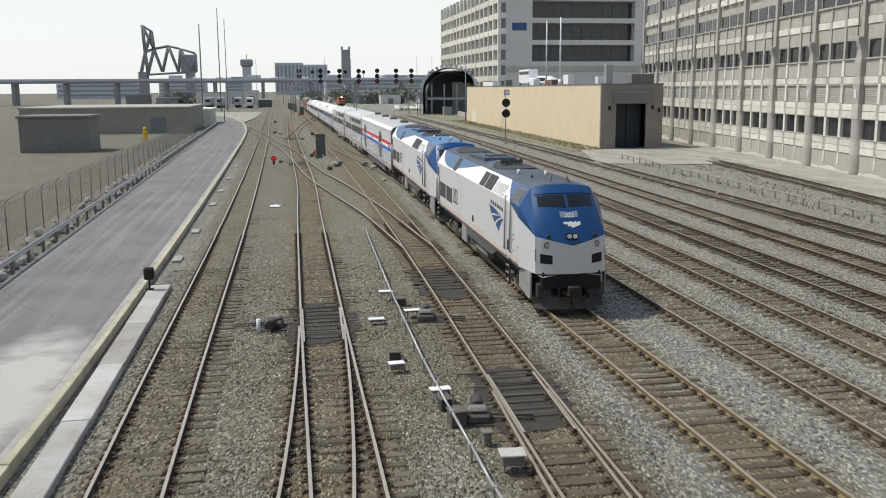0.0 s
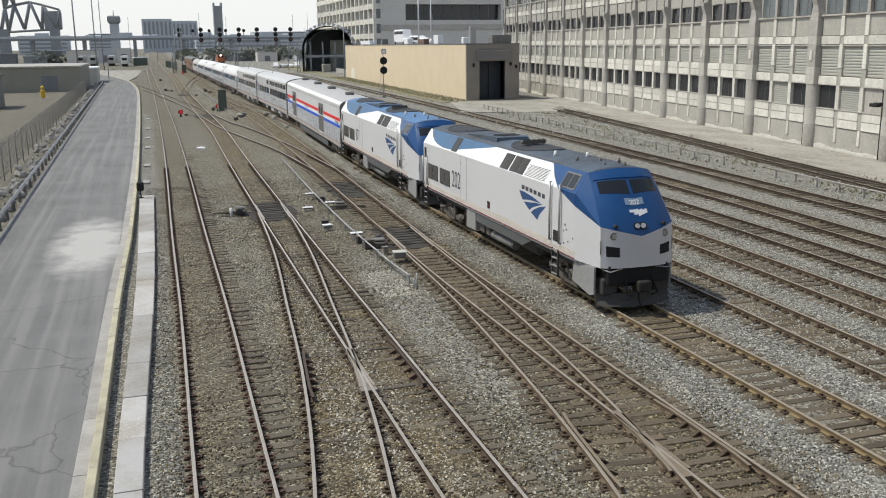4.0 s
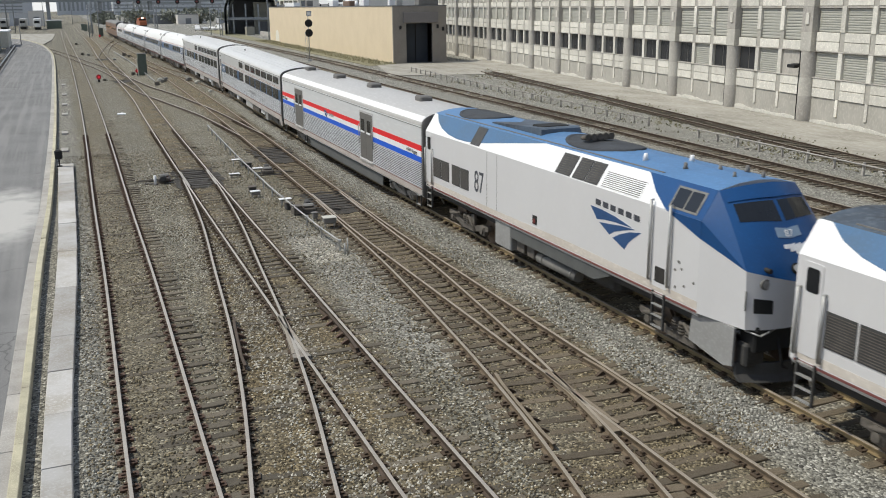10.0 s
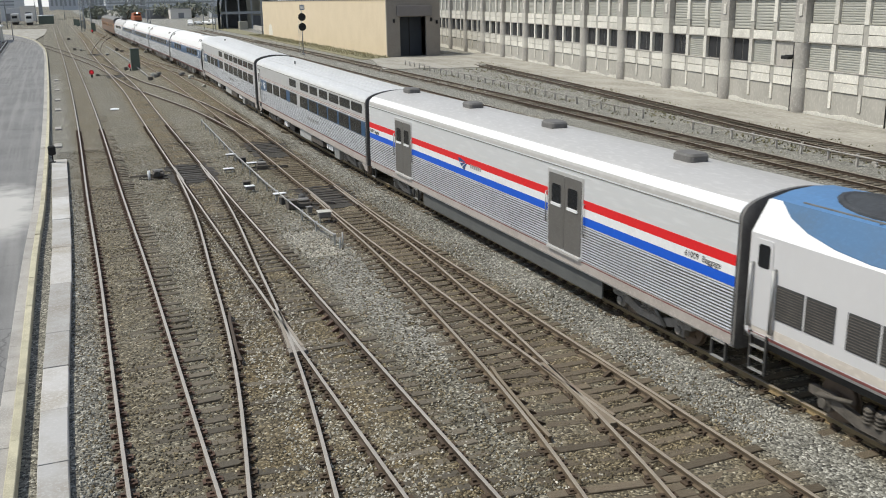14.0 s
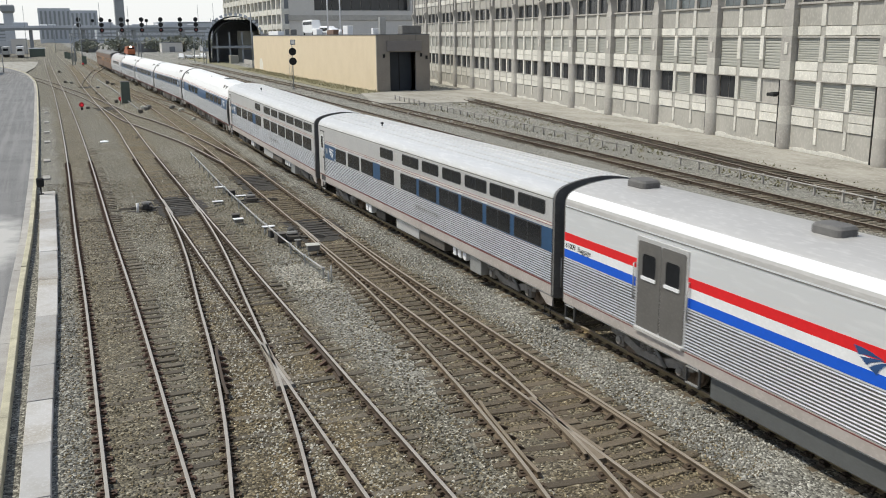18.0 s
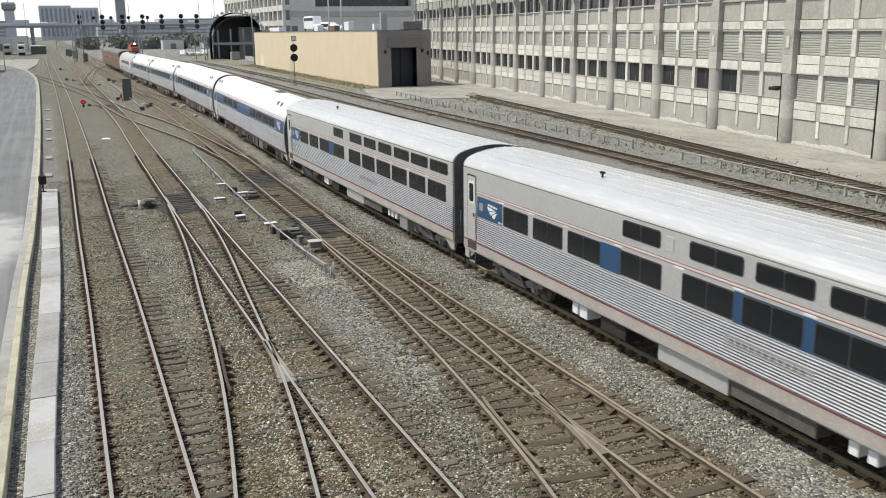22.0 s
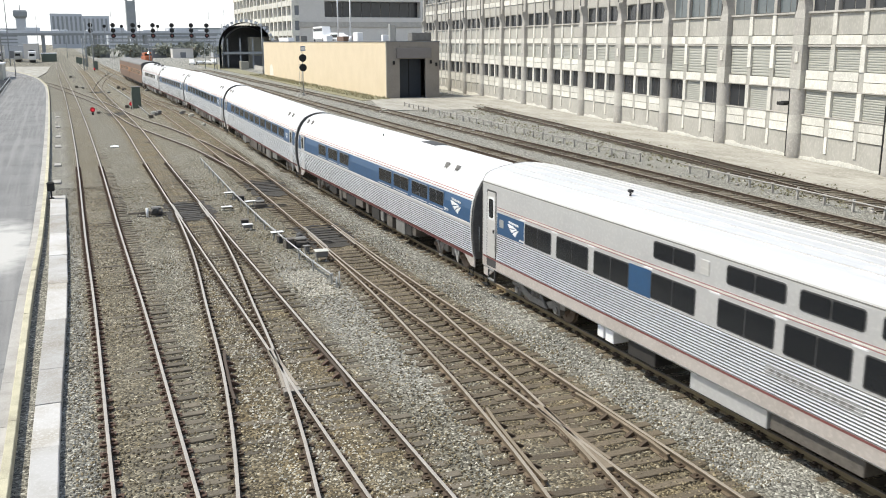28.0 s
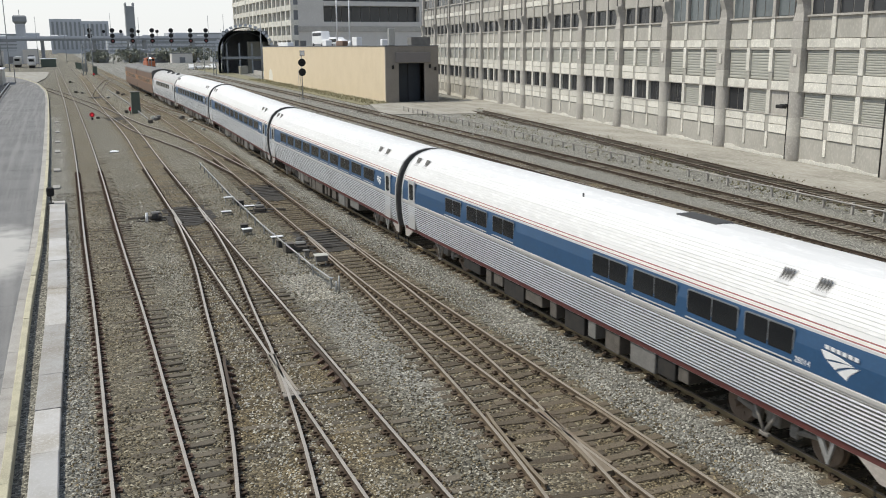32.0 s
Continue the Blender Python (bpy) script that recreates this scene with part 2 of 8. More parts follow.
def asphalt(name):
    """Worn grey road: patches, long tyre streaks, fine cracks, and one pale patch of spilt cement dust."""
    m = mat(name, (0.185, 0.183, 0.178), 0.92, 0, (0.12, 0.118, 0.116), 0.22, 55, 0.8, 0.3, 90, color3=(0.27, 0.265, 0.257))
    nd, lk = m.node_tree.nodes, m.node_tree.links
    b = nd["Principled BSDF"]
    first = b.inputs["Base Color"].links[0].from_socket
    tc = nd.new("ShaderNodeTexCoord")
    streak_map = nd.new("ShaderNodeMapping")
    streak_map.inputs["Scale"].default_value = (2.4, 0.05, 1)
    lk.new(tc.outputs["Object"], streak_map.inputs["Vector"])
    streak = nd.new("ShaderNodeTexNoise")
    streak.inputs["Scale"].default_value = 1.0
    streak.inputs["Detail"].default_value = 5
    lk.new(streak_map.outputs[0], streak.inputs["Vector"])
    sr = nd.new("ShaderNodeMapRange")
    sr.inputs["From Min"].default_value = 0.45
    sr.inputs["From Max"].default_value = 0.65
    sr.inputs["To Max"].default_value = 0.55
    lk.new(streak.outputs["Fac"], sr.inputs["Value"])
    mix = nd.new("ShaderNodeMix")
    mix.data_type = "RGBA"
    mix.inputs["B"].default_value = (0.265, 0.258, 0.247, 1)
    lk.new(sr.outputs[0], mix.inputs["Factor"])
    lk.new(first, mix.inputs["A"])
    crack = nd.new("ShaderNodeTexVoronoi")
    crack.feature = "DISTANCE_TO_EDGE"
    crack.inputs["Scale"].default_value = 0.35
    wob = nd.new("ShaderNodeTexNoise")
    wob.inputs["Scale"].default_value = 0.9
    wob.inputs["Detail"].default_value = 6
    lk.new(tc.outputs["Object"], wob.inputs["Vector"])
    add = nd.new("ShaderNodeMix")
    add.data_type = "VECTOR"
    add.inputs["Factor"].default_value = 0.5
    lk.new(tc.outputs["Object"], add.inputs["A"])
    lk.new(wob.outputs["Color"], add.inputs["B"])
    lk.new(add.outputs["Result"], crack.inputs["Vector"])
    cr = nd.new("ShaderNodeMapRange")
    cr.inputs["From Max"].default_value = 0.006
    cr.inputs["To Min"].default_value = 0.6
    cr.inputs["To Max"].default_value = 0.0
    lk.new(crack.outputs["Distance"], cr.inputs["Value"])
    mc = nd.new("ShaderNodeMix")
    mc.data_type = "RGBA"
    mc.inputs["B"].default_value = (0.07, 0.068, 0.065, 1)
    lk.new(cr.outputs[0], mc.inputs["Factor"])
    lk.new(mix.outputs["Result"], mc.inputs["A"])
    dust_map = nd.new("ShaderNodeMapping")
    dust_map.vector_type = "TEXTURE"
    dust_map.inputs["Location"].default_value = (-2.9, 43.0, 0)
    dust_map.inputs["Scale"].default_value = (2.3, 8.5, 50)
    lk.new(tc.outputs["Object"], dust_map.inputs["Vector"])
    ball = nd.new("ShaderNodeTexGradient")
    ball.gradient_type = "SPHERICAL"
    lk.new(dust_map.outputs[0], ball.inputs["Vector"])
    bm_ = nd.new("ShaderNodeMath")
    bm_.operation = "MULTIPLY"
    lk.new(ball.outputs["Fac"], bm_.inputs[0])
    lk.new(wob.outputs["Fac"], bm_.inputs[1])
    dr = nd.new("ShaderNodeMapRange")
    dr.inputs["From Min"].default_value = 0.08
    dr.inputs["From Max"].default_value = 0.3
    dr.inputs["To Max"].default_value = 0.85
    lk.new(bm_.outputs[0], dr.inputs["Value"])
    md = nd.new("ShaderNodeMix")
    md.data_type = "RGBA"
    md.inputs["B"].default_value = (0.52, 0.505, 0.475, 1)
    lk.new(dr.outputs[0], md.inputs["Factor"])
    lk.new(mc.outputs["Result"], md.inputs["A"])
    lk.new(md.outputs["Result"], b.inputs["Base Color"])
    return m


M = {
    "ballast": ballast("ballast"),
    "rail": mat("rail_steel", (0.078, 0.055, 0.038), 0.75, 0.1, (0.045, 0.031, 0.021), 2.0, 30),
    "railtop": mat("rail_top", (0.46, 0.41, 0.345), 0.38, 0.35, (0.30, 0.255, 0.205), 1.5, 20),
    "tie": mat("tie_wood", (0.138, 0.110, 0.074), 0.95, 0, (0.068, 0.052, 0.034), 4, 25, 0.7, 0.4, 30, (1, 6, 6), (0.22, 0.185, 0.14), by_object=0.3),
    "asphalt": mat("asphalt", (0.17, 0.165, 0.165), 0.92, 0, (0.12, 0.118, 0.12), 0.25, 60, 0.8, 0.25, 90, color3=(0.24, 0.235, 0.23)),
    "concrete": mat("concrete", (0.40, 0.38, 0.35), 0.9, 0, (0.25, 0.235, 0.21), 1.2, 25, 0.7, 0.2, 50, by_object=0.12),
    "curb": mat("curb_paint", (0.50, 0.465, 0.33), 0.85, 0, (0.30, 0.27, 0.2), 1.4, 30, 0.8, 0.2, 50, by_object=0.1),
    "silver": mat("stainless", (0.66, 0.655, 0.645), 0.42, 0.5, (0.57, 0.565, 0.56), 0.8, 12, 0.5),
    "silverroof": mat("stainless_roof", (0.69, 0.675, 0.65), 0.34, 0.38, (0.55, 0.54, 0.52), 0.6, 9, 0.5, stretch=(1, 0.15, 1)),
    "locosilver": mat("silver_paint", (0.68, 0.675, 0.68), 0.4, 0.1, (0.63, 0.62, 0.625), 0.4, 5, 0.4, color3=(0.70, 0.695, 0.70)),
    "white": mat("white_paint", (0.80, 0.80, 0.80), 0.5, 0, (0.68, 0.68, 0.68), 1.0, 14, 0.4),
    "blue": mat("blue_paint", (0.008, 0.064, 0.20), 0.3, 0, (0.01, 0.05, 0.16), 1.0, 16, 0.5),
    "lblue": mat("light_blue_roof", (0.085, 0.20, 0.385), 0.5, 0, (0.075, 0.16, 0.30), 0.8, 10, 0.6),
    "red": mat("red_stripe", (0.72, 0.012, 0.016), 0.5, 0, (0.64, 0.012, 0.016), 0.8, 12, 0.4),
    "bluestripe": mat("blue_stripe", (0.004, 0.10, 0.62), 0.5, 0, (0.004, 0.085, 0.54), 0.8, 12, 0.4),
    "dark": mat("dark_gear", (0.022, 0.021, 0.02), 0.8, 0.1, (0.05, 0.042, 0.034), 3, 20, 0.7),
    "gear": mat("grimy_steel", (0.13, 0.115, 0.098), 0.8, 0.1, (0.055, 0.049, 0.042), 4, 25, 0.7, 0.2, 30),
    "greybox": mat("grey_box", (0.2, 0.193, 0.18), 0.7, 0.1, (0.11, 0.105, 0.096), 3, 20, 0.6),
    "glass": mat("dark_glass", (0.012, 0.014, 0.017), 0.12, 0, (0.02, 0.022, 0.025), 1, 5, 0.5),
    "black": mat("black_rubber", (0.015, 0.015, 0.015), 0.85),
    "beige": mat("beige_block", (0.69, 0.575, 0.41), 0.9, 0, (0.62, 0.51, 0.355), 0.3, 3, 0.6, 0.1, 20, color3=(0.72, 0.61, 0.45)),
    "frontgrey": mat("grey_block", (0.27, 0.245, 0.215), 0.9, 0, (0.2, 0.18, 0.16), 0.4, 6, 0.6, 0.1, 20),
    "facade": mat("facade_concrete", (0.44, 0.42, 0.375), 0.9, 0, (0.31, 0.295, 0.26), 0.5, 6, 0.7, 0.1, 12, (1, 1, 0.6)),
    "panel": mat("pale_panel", (0.70, 0.675, 0.605), 0.85, 0, (0.52, 0.50, 0.445), 0.9, 8, 0.75, 0.05, 20, by_object=0.13),
    "louver": mat("louver_metal", (0.40, 0.395, 0.35), 0.7, 0.05, (0.33, 0.325, 0.29), 0.6, 8, 0.5),
    "pillar": mat("pillar_concrete", (0.45, 0.425, 0.385), 0.9, 0, (0.30, 0.282, 0.255), 0.6, 8, 0.7, 0.1, 15, (1, 1, 0.6)),
    "dirt": mat("pale_dirt", (0.37, 0.35, 0.305), 0.95, 0, (0.20, 0.185, 0.15), 0.5, 7, 0.8, 0.12, 22, (1, 0.3, 1), color3=(0.46, 0.44, 0.39)),
    "grass": mat("dry_grass", (0.20, 0.19, 0.11), 0.95, 0, (0.28, 0.25, 0.165), 0.5, 12, 0.8, 0.5, 20),
    "green": mat("green_box", (0.10, 0.125, 0.10), 0.6, 0, (0.07, 0.09, 0.07), 2, 20, 0.5),
    "redlight": mat("red_signal", (0.6, 0.02, 0.03), 0.4, glow=(1.0, 0.03, 0.05), glow_strength=0.6),
    "galv": mat("galvanised", (0.42, 0.42, 0.41), 0.5, 0.5, (0.3, 0.3, 0.29), 3, 20, 0.5),
    "brownglass": mat("tower_glass", (0.03, 0.032, 0.035), 0.2, 0, (0.045, 0.045, 0.05), 0.2, 2, 0.5),
    "towerwall": mat("tower_wall", (0.58, 0.555, 0.52), 0.9, 0, (0.5, 0.475, 0.445), 0.2, 4, 0.5),
    # the next three far materials carry distance haze as a paler base colour
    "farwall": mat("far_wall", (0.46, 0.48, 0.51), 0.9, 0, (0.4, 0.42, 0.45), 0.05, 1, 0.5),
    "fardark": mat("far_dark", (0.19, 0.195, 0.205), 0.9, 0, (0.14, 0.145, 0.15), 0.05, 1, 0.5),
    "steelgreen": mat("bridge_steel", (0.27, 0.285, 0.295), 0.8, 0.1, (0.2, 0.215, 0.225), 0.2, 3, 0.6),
    "brown": mat("brown_coach", (0.17, 0.105, 0.07), 0.6, 0, (0.125, 0.08, 0.055), 0.5, 8, 0.5),
    "orange": mat("orange_paint", (0.36, 0.105, 0.04), 0.55, 0, (0.26, 0.08, 0.035), 0.8, 8, 0.5),
    "headlight": mat("headlight", (0.9, 0.85, 0.75), 0.2, glow=(1.0, 0.85, 0.65), glow_strength=6.0),
    "lens": mat("lamp_lens", (0.55, 0.53, 0.5), 0.1, 0.3),
    "yellowgreen": mat("pale_box", (0.5, 0.49, 0.44), 0.7, 0, (0.35, 0.34, 0.3), 2, 15, 0.6),
    "road": asphalt("road_asphalt"),
    "olivewall": mat("olive_wall", (0.27, 0.26, 0.215), 0.9, 0, (0.22, 0.21, 0.18), 0.3, 6, 0.6),
    "yellow": mat("yellow_paint", (0.65, 0.42, 0.04), 0.6),
    "lintel": mat("hood_metal", (0.20, 0.185, 0.18), 0.8, 0, (0.16, 0.15, 0.145), 0.6, 8, 0.5),
    "doorway": mat("blue_black_door", (0.03, 0.04, 0.055), 0.6, 0, (0.02, 0.026, 0.036), 0.6, 6, 0.6),
    "skyglass": mat("pale_glass", (0.13, 0.15, 0.155), 0.12, 0, (0.09, 0.105, 0.11), 0.3, 3, 0.6),
}
M["endgrey"] = mat("end_sheet_grey", (0.15, 0.145, 0.138), 0.75, 0, (0.085, 0.081, 0.077), 1.5, 15, 0.7)
M["grille"] = mat("dark_grille", (0.055, 0.055, 0.055), 0.7, 0.2, (0.09, 0.088, 0.085), 6, 40, 0.6)
M["slate"] = mat("slate_blue_paint", (0.06, 0.145, 0.275), 0.45, 0, (0.075, 0.125, 0.19), 0.8, 14, 0.6)
M["pin"] = mat("dull_red_stripe", (0.33, 0.12, 0.115), 0.55, 0, (0.26, 0.10, 0.10), 0.8, 12, 0.5)
M["dimred"] = mat("unlit_red_lens", (0.17, 0.035, 0.032), 0.3)
M["coachorange"] = mat("coach_orange", (0.33, 0.165, 0.075), 0.6, 0, (0.26, 0.13, 0.06), 0.5, 8, 0.5)
M["rustrail"] = mat("rusty_rail", (0.15, 0.112, 0.072), 0.8, 0.05, (0.085, 0.06, 0.038), 2.0, 30)
M["ochrerail"] = mat("ochre_rail", (0.24, 0.18, 0.095), 0.8, 0.05, (0.15, 0.105, 0.055), 2.0, 30)
M["tanrail"] = mat("tan_rail_top", (0.235, 0.19, 0.135), 0.7, 0.1, (0.15, 0.118, 0.08), 2.0, 25)
M["walkslab"] = mat("worn_walkway_slab", (0.44, 0.43, 0.415), 0.9, 0, (0.27, 0.235, 0.18), 0.45, 18, 0.8, 0.2, 50, color3=(0.50, 0.49, 0.48), by_object=0.18)
M["numgrey"] = mat("number_grey", (0.055, 0.06, 0.075), 0.5)
M["rusttop"] = mat("rusty_rail_top", (0.33, 0.285, 0.225), 0.55, 0.2, (0.22, 0.18, 0.135), 1.5, 20)
M["darktie"] = mat("old_tie_wood", (0.145, 0.124, 0.092), 0.95, 0, (0.078, 0.065, 0.048), 4, 25, 0.7, 0.4, 30, (1, 6, 6), (0.15, 0.13, 0.10), by_object=0.35)
M["tie_row"] = mat("tie_wood_rows", (0.120, 0.096, 0.065), 0.95, 0, (0.060, 0.046, 0.030), 4, 25, 0.7, 0.4, 30, (1, 6, 6), (0.20, 0.17, 0.125))
M["darktie_row"] = mat("old_tie_wood_rows", (0.095, 0.080, 0.058), 0.95, 0, (0.048, 0.040, 0.028), 4, 25, 0.7, 0.4, 30, (1, 6, 6), (0.15, 0.13, 0.10))
M["plate"] = mat("rusty_plate", (0.085, 0.058, 0.036), 0.85, 0.1, (0.045, 0.031, 0.02), 5, 40, 0.7)
M["redplate"] = mat("red_rust_plate", (0.105, 0.063, 0.043), 0.85, 0.1, (0.06, 0.038, 0.027), 5, 40, 0.7)
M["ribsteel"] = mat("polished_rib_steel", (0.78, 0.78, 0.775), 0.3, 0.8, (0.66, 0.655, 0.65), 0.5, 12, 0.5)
M["frame"] = mat("grey_window_frame", (0.22, 0.23, 0.24), 0.5, 0.3, (0.16, 0.165, 0.17), 1.5, 14, 0.5)
M["valance"] = mat("valance_grey", (0.30, 0.30, 0.295), 0.7, 0, (0.22, 0.215, 0.205), 0.8, 12, 0.6)
M["dustpaint"] = mat("dusty_silver_paint", (0.60, 0.555, 0.50), 0.6, 0, (0.50, 0.44, 0.375), 0.7, 14, 0.7, stretch=(1, 0.4, 1))
M["pilotgrey"] = mat("grimy_pilot", (0.06, 0.058, 0.055), 0.8, 0, (0.03, 0.029, 0.028), 3, 20, 0.7)
# soot, and the shade of a sunken well put into the colour
M["sootshade"] = mat("sooty_well", (0.05, 0.055, 0.062), 0.8, 0, (0.025, 0.026, 0.028), 1.5, 10, 0.8)
# grime plus the shade between the ribs, both put into the colour
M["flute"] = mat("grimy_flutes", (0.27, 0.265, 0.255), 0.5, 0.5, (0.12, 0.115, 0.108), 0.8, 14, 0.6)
M["dustysteel"] = mat("dusty_sill_steel", (0.50, 0.455, 0.42), 0.6, 0.25, (0.38, 0.335, 0.30), 0.7, 14, 0.7)
M["bogiegrey"] = mat("dusty_bogie_grey", (0.25, 0.23, 0.205), 0.85, 0.05, (0.13, 0.115, 0.10), 4, 25, 0.7, 0.2, 30)
M["wheelbrown"] = mat("rust_brown_wheel", (0.17, 0.125, 0.09), 0.8, 0.1, (0.10, 0.072, 0.052), 4, 25, 0.6)
M["oilytie"] = mat("oily_tie_wood", (0.050, 0.044, 0.036), 0.7, 0, (0.018, 0.016, 0.014), 4, 25, 0.7, 0.4, 30, color3=(0.13, 0.112, 0.088))
M["oilstain"] = mat("oily_ballast", (0.05, 0.045, 0.037), 0.9, 0, (0.02, 0.018, 0.015), 6, 30, 0.8, 0.8, 25, color3=(0.10, 0.09, 0.075))
M["bandpale"] = mat("pale_pillar_band", (0.53, 0.51, 0.455), 0.88, 0, (0.41, 0.39, 0.35), 0.8, 8, 0.7, 0.1, 15)
M["hidden"] = mat("shed_steel", (0.30, 0.32, 0.335), 0.8, 0.1, (0.24, 0.255, 0.27), 0.2, 3, 0.6)
M["plateblue"] = mat("number_plate_blue", (0.22, 0.30, 0.40), 0.5)
M["navy"] = mat("navy_lettering", (0.025, 0.075, 0.20), 0.5)
M["maroon"] = mat("maroon_sill", (0.19, 0.06, 0.055), 0.6, 0, (0.13, 0.05, 0.045), 2, 20, 0.6)
M["cream"] = mat("cream_stripe", (0.78, 0.74, 0.64), 0.55)
M["sootroof"] = mat("sooty_roof", (0.085, 0.12, 0.165), 0.6, 0, (0.035, 0.035, 0.036), 0.35, 8, 0.95, color3=(0.12, 0.14, 0.16))
M["rooftop"] = mat("grimy_white_roof", (0.78, 0.775, 0.76), 0.5, 0.1, (0.64, 0.635, 0.62), 0.5, 8, 0.45, stretch=(1, 0.3, 1))
M["bagroof"] = mat("dull_steel_roof", (0.50, 0.485, 0.465), 0.5, 0.2, (0.42, 0.405, 0.385), 0.6, 10, 0.6, stretch=(1, 0.3, 1))
M["bagsteel"] = mat("pale_steel", (0.72, 0.73, 0.735), 0.42, 0.25, (0.68, 0.685, 0.69), 0.4, 8, 0.35, stretch=(1, 0.15, 1))
M["doorsteel"] = mat("dull_door_steel", (0.185, 0.177, 0.165), 0.45, 0.35, (0.14, 0.133, 0.125), 1.5, 14, 0.6)
M["skirt"] = mat("skirt_grey", (0.10, 0.104, 0.102), 0.7, 0, (0.07, 0.072, 0.07), 1.5, 20, 0.6)
M["bandblue"] = mat("band_blue", (0.028, 0.080, 0.170), 0.35, 0, (0.026, 0.066, 0.135), 1.2, 14, 0.5)
M["frog"] = mat("worn_frog_steel", (0.36, 0.335, 0.29), 0.6, 0.3, (0.15, 0.11, 0.08), 2, 25, 0.7, 0.2, 40)
M["grease"] = mat("grease", (0.016, 0.014, 0.012), 0.9, 0, (0.035, 0.029, 0.023), 3, 25, 0.6)
M["redpaint"] = mat("red_signal_paint", (0.5, 0.015, 0.03), 0.5, 0, (0.4, 0.012, 0.02), 3, 20, 0.5)
# leaf green paled to grey, with the distance haze in its colour
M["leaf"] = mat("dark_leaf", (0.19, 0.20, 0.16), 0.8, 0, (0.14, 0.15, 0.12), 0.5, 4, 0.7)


def stones(name, lo, hi):
    m = bpy.data.materials.new(name)
    m.use_nodes = True
    nd, lk = m.node_tree.nodes, m.node_tree.links
    b = nd["Principled BSDF"]
    b.inputs["Roughness"].default_value = 0.85
    g = nd.new("ShaderNodeNewGeometry")
    r = nd.new("ShaderNodeValToRGB")
    r.color_ramp.elements[0].color = (*lo, 1)
    r.color_ramp.elements[1].color = (*hi, 1)
    mid = r.color_ramp.elements.new(0.7)
    mid.color = (*[a * 0.65 + c * 0.35 for a, c in zip(lo, hi)], 1)
    lk.new(g.outputs["Random Per Island"], r.inputs[0])
    lk.new(r.outputs[0], b.inputs["Base Color"])
    return m


M["stone"] = stones("brown_stone", (0.042, 0.032, 0.017), (0.36, 0.295, 0.18))
M["palestone"] = stones("pale_stone", (0.30, 0.28, 0.23), (0.72, 0.68, 0.58))
M["cleanstone"] = stones("grey_stone", (0.12, 0.116, 0.10), (0.55, 0.535, 0.47))

# ---- mesh helpers ----
def part(name, bm, material, parent=None, label="", smooth=False):
    """One bmesh as one mesh object under a thing or a part."""
    me = bpy.data.meshes.new(name)
    bm.to_mesh(me)
    bm.free()
    for m_ in (material if isinstance(material, (list, tuple)) else [material]):
        me.materials.append(m_)
    if smooth:
        for p_ in me.polygons:
            p_.use_smooth = True
    ob = new(name, me)
    ob.parent = parent
    if label:
        tagged(ob, label)
    return ob


def again(ob, parent, m):
    """The same mesh once more as a part of its own, at the pose m."""
    o = new(ob.name.split(".")[0], ob.data)
    o.parent = parent
    o.matrix_basis = m
    return o


def thing(name, label, category, m=None, group="", kind=""):
    ob = new(name)
    ob.empty_display_size = 0.3
    if m is not None:
        ob.matrix_basis = m
    return tagged(ob, label, category, group, kind)


def box(bm, x0, x1, y0, y1, z0, z1, bevel=0.0, mi=0):
    vs = [bm.verts.new(c) for c in ((x0, y0, z0), (x1, y0, z0), (x1, y1, z0), (x0, y1, z0), (x0, y0, z1), (x1, y0, z1), (x1, y1, z1), (x0, y1, z1))]
    fs = [bm.faces.new([vs[i] for i in f]) for f in ((0, 3, 2, 1), (4, 5, 6, 7), (0, 1, 5, 4), (1, 2, 6, 5), (2, 3, 7, 6), (3, 0, 4, 7))]
    for f in fs:
        f.material_index = mi
    if bevel:
        es = list({e for f in fs for e in f.edges})
        r = bmesh.ops.bevel(bm, geom=es, offset=bevel, segments=1, affect="EDGES", profile=0.5)
        for f in r["faces"]:
            f.material_index = mi
    return bm


def rod(bm, a, b, r, n=8, r2=None, mi=0, caps=True):
    """A round bar from a to b, tapering from r to r2."""
    a, b = Vector(a), Vector(b)
    q = (b - a).to_track_quat("Z", "Y").to_matrix()
    r2 = r if r2 is None else r2
    ra = [bm.verts.new(a + q @ Vector((r * math.cos(k * math.tau / n), r * math.sin(k * math.tau / n), 0))) for k in range(n)]
    rb = [bm.verts.new(b + q @ Vector((r2 * math.cos(k * math.tau / n), r2 * math.sin(k * math.tau / n), 0))) for k in range(n)]
    for k in range(n):
        f = bm.faces.new((ra[k], ra[(k + 1) % n], rb[(k + 1) % n], rb[k]))
        f.material_index = mi
        f.smooth = True
    if caps:
        bm.faces.new(ra[::-1]).material_index = mi
        bm.faces.new(rb).material_index = mi
    return bm


def loft(bm, rings, closed=True, caps=True, mi=0, mis=None):
    """Skin over rings of equal count; mis gives a material for each face round the ring."""
    vr = [[bm.verts.new(c) for c in ring] for ring in rings]
    n = len(vr[0])
    for a, b in zip(vr, vr[1:]):
        for k in range(n if closed else n - 1):
            f = bm.faces.new((a[k], a[(k + 1) % n], b[(k + 1) % n], b[k]))
            f.material_index = mis[k] if mis else mi
    if caps and closed:
        bm.faces.new(vr[0][::-1]).material_index = mi
        bm.faces.new(vr[-1]).material_index = mi
    return vr


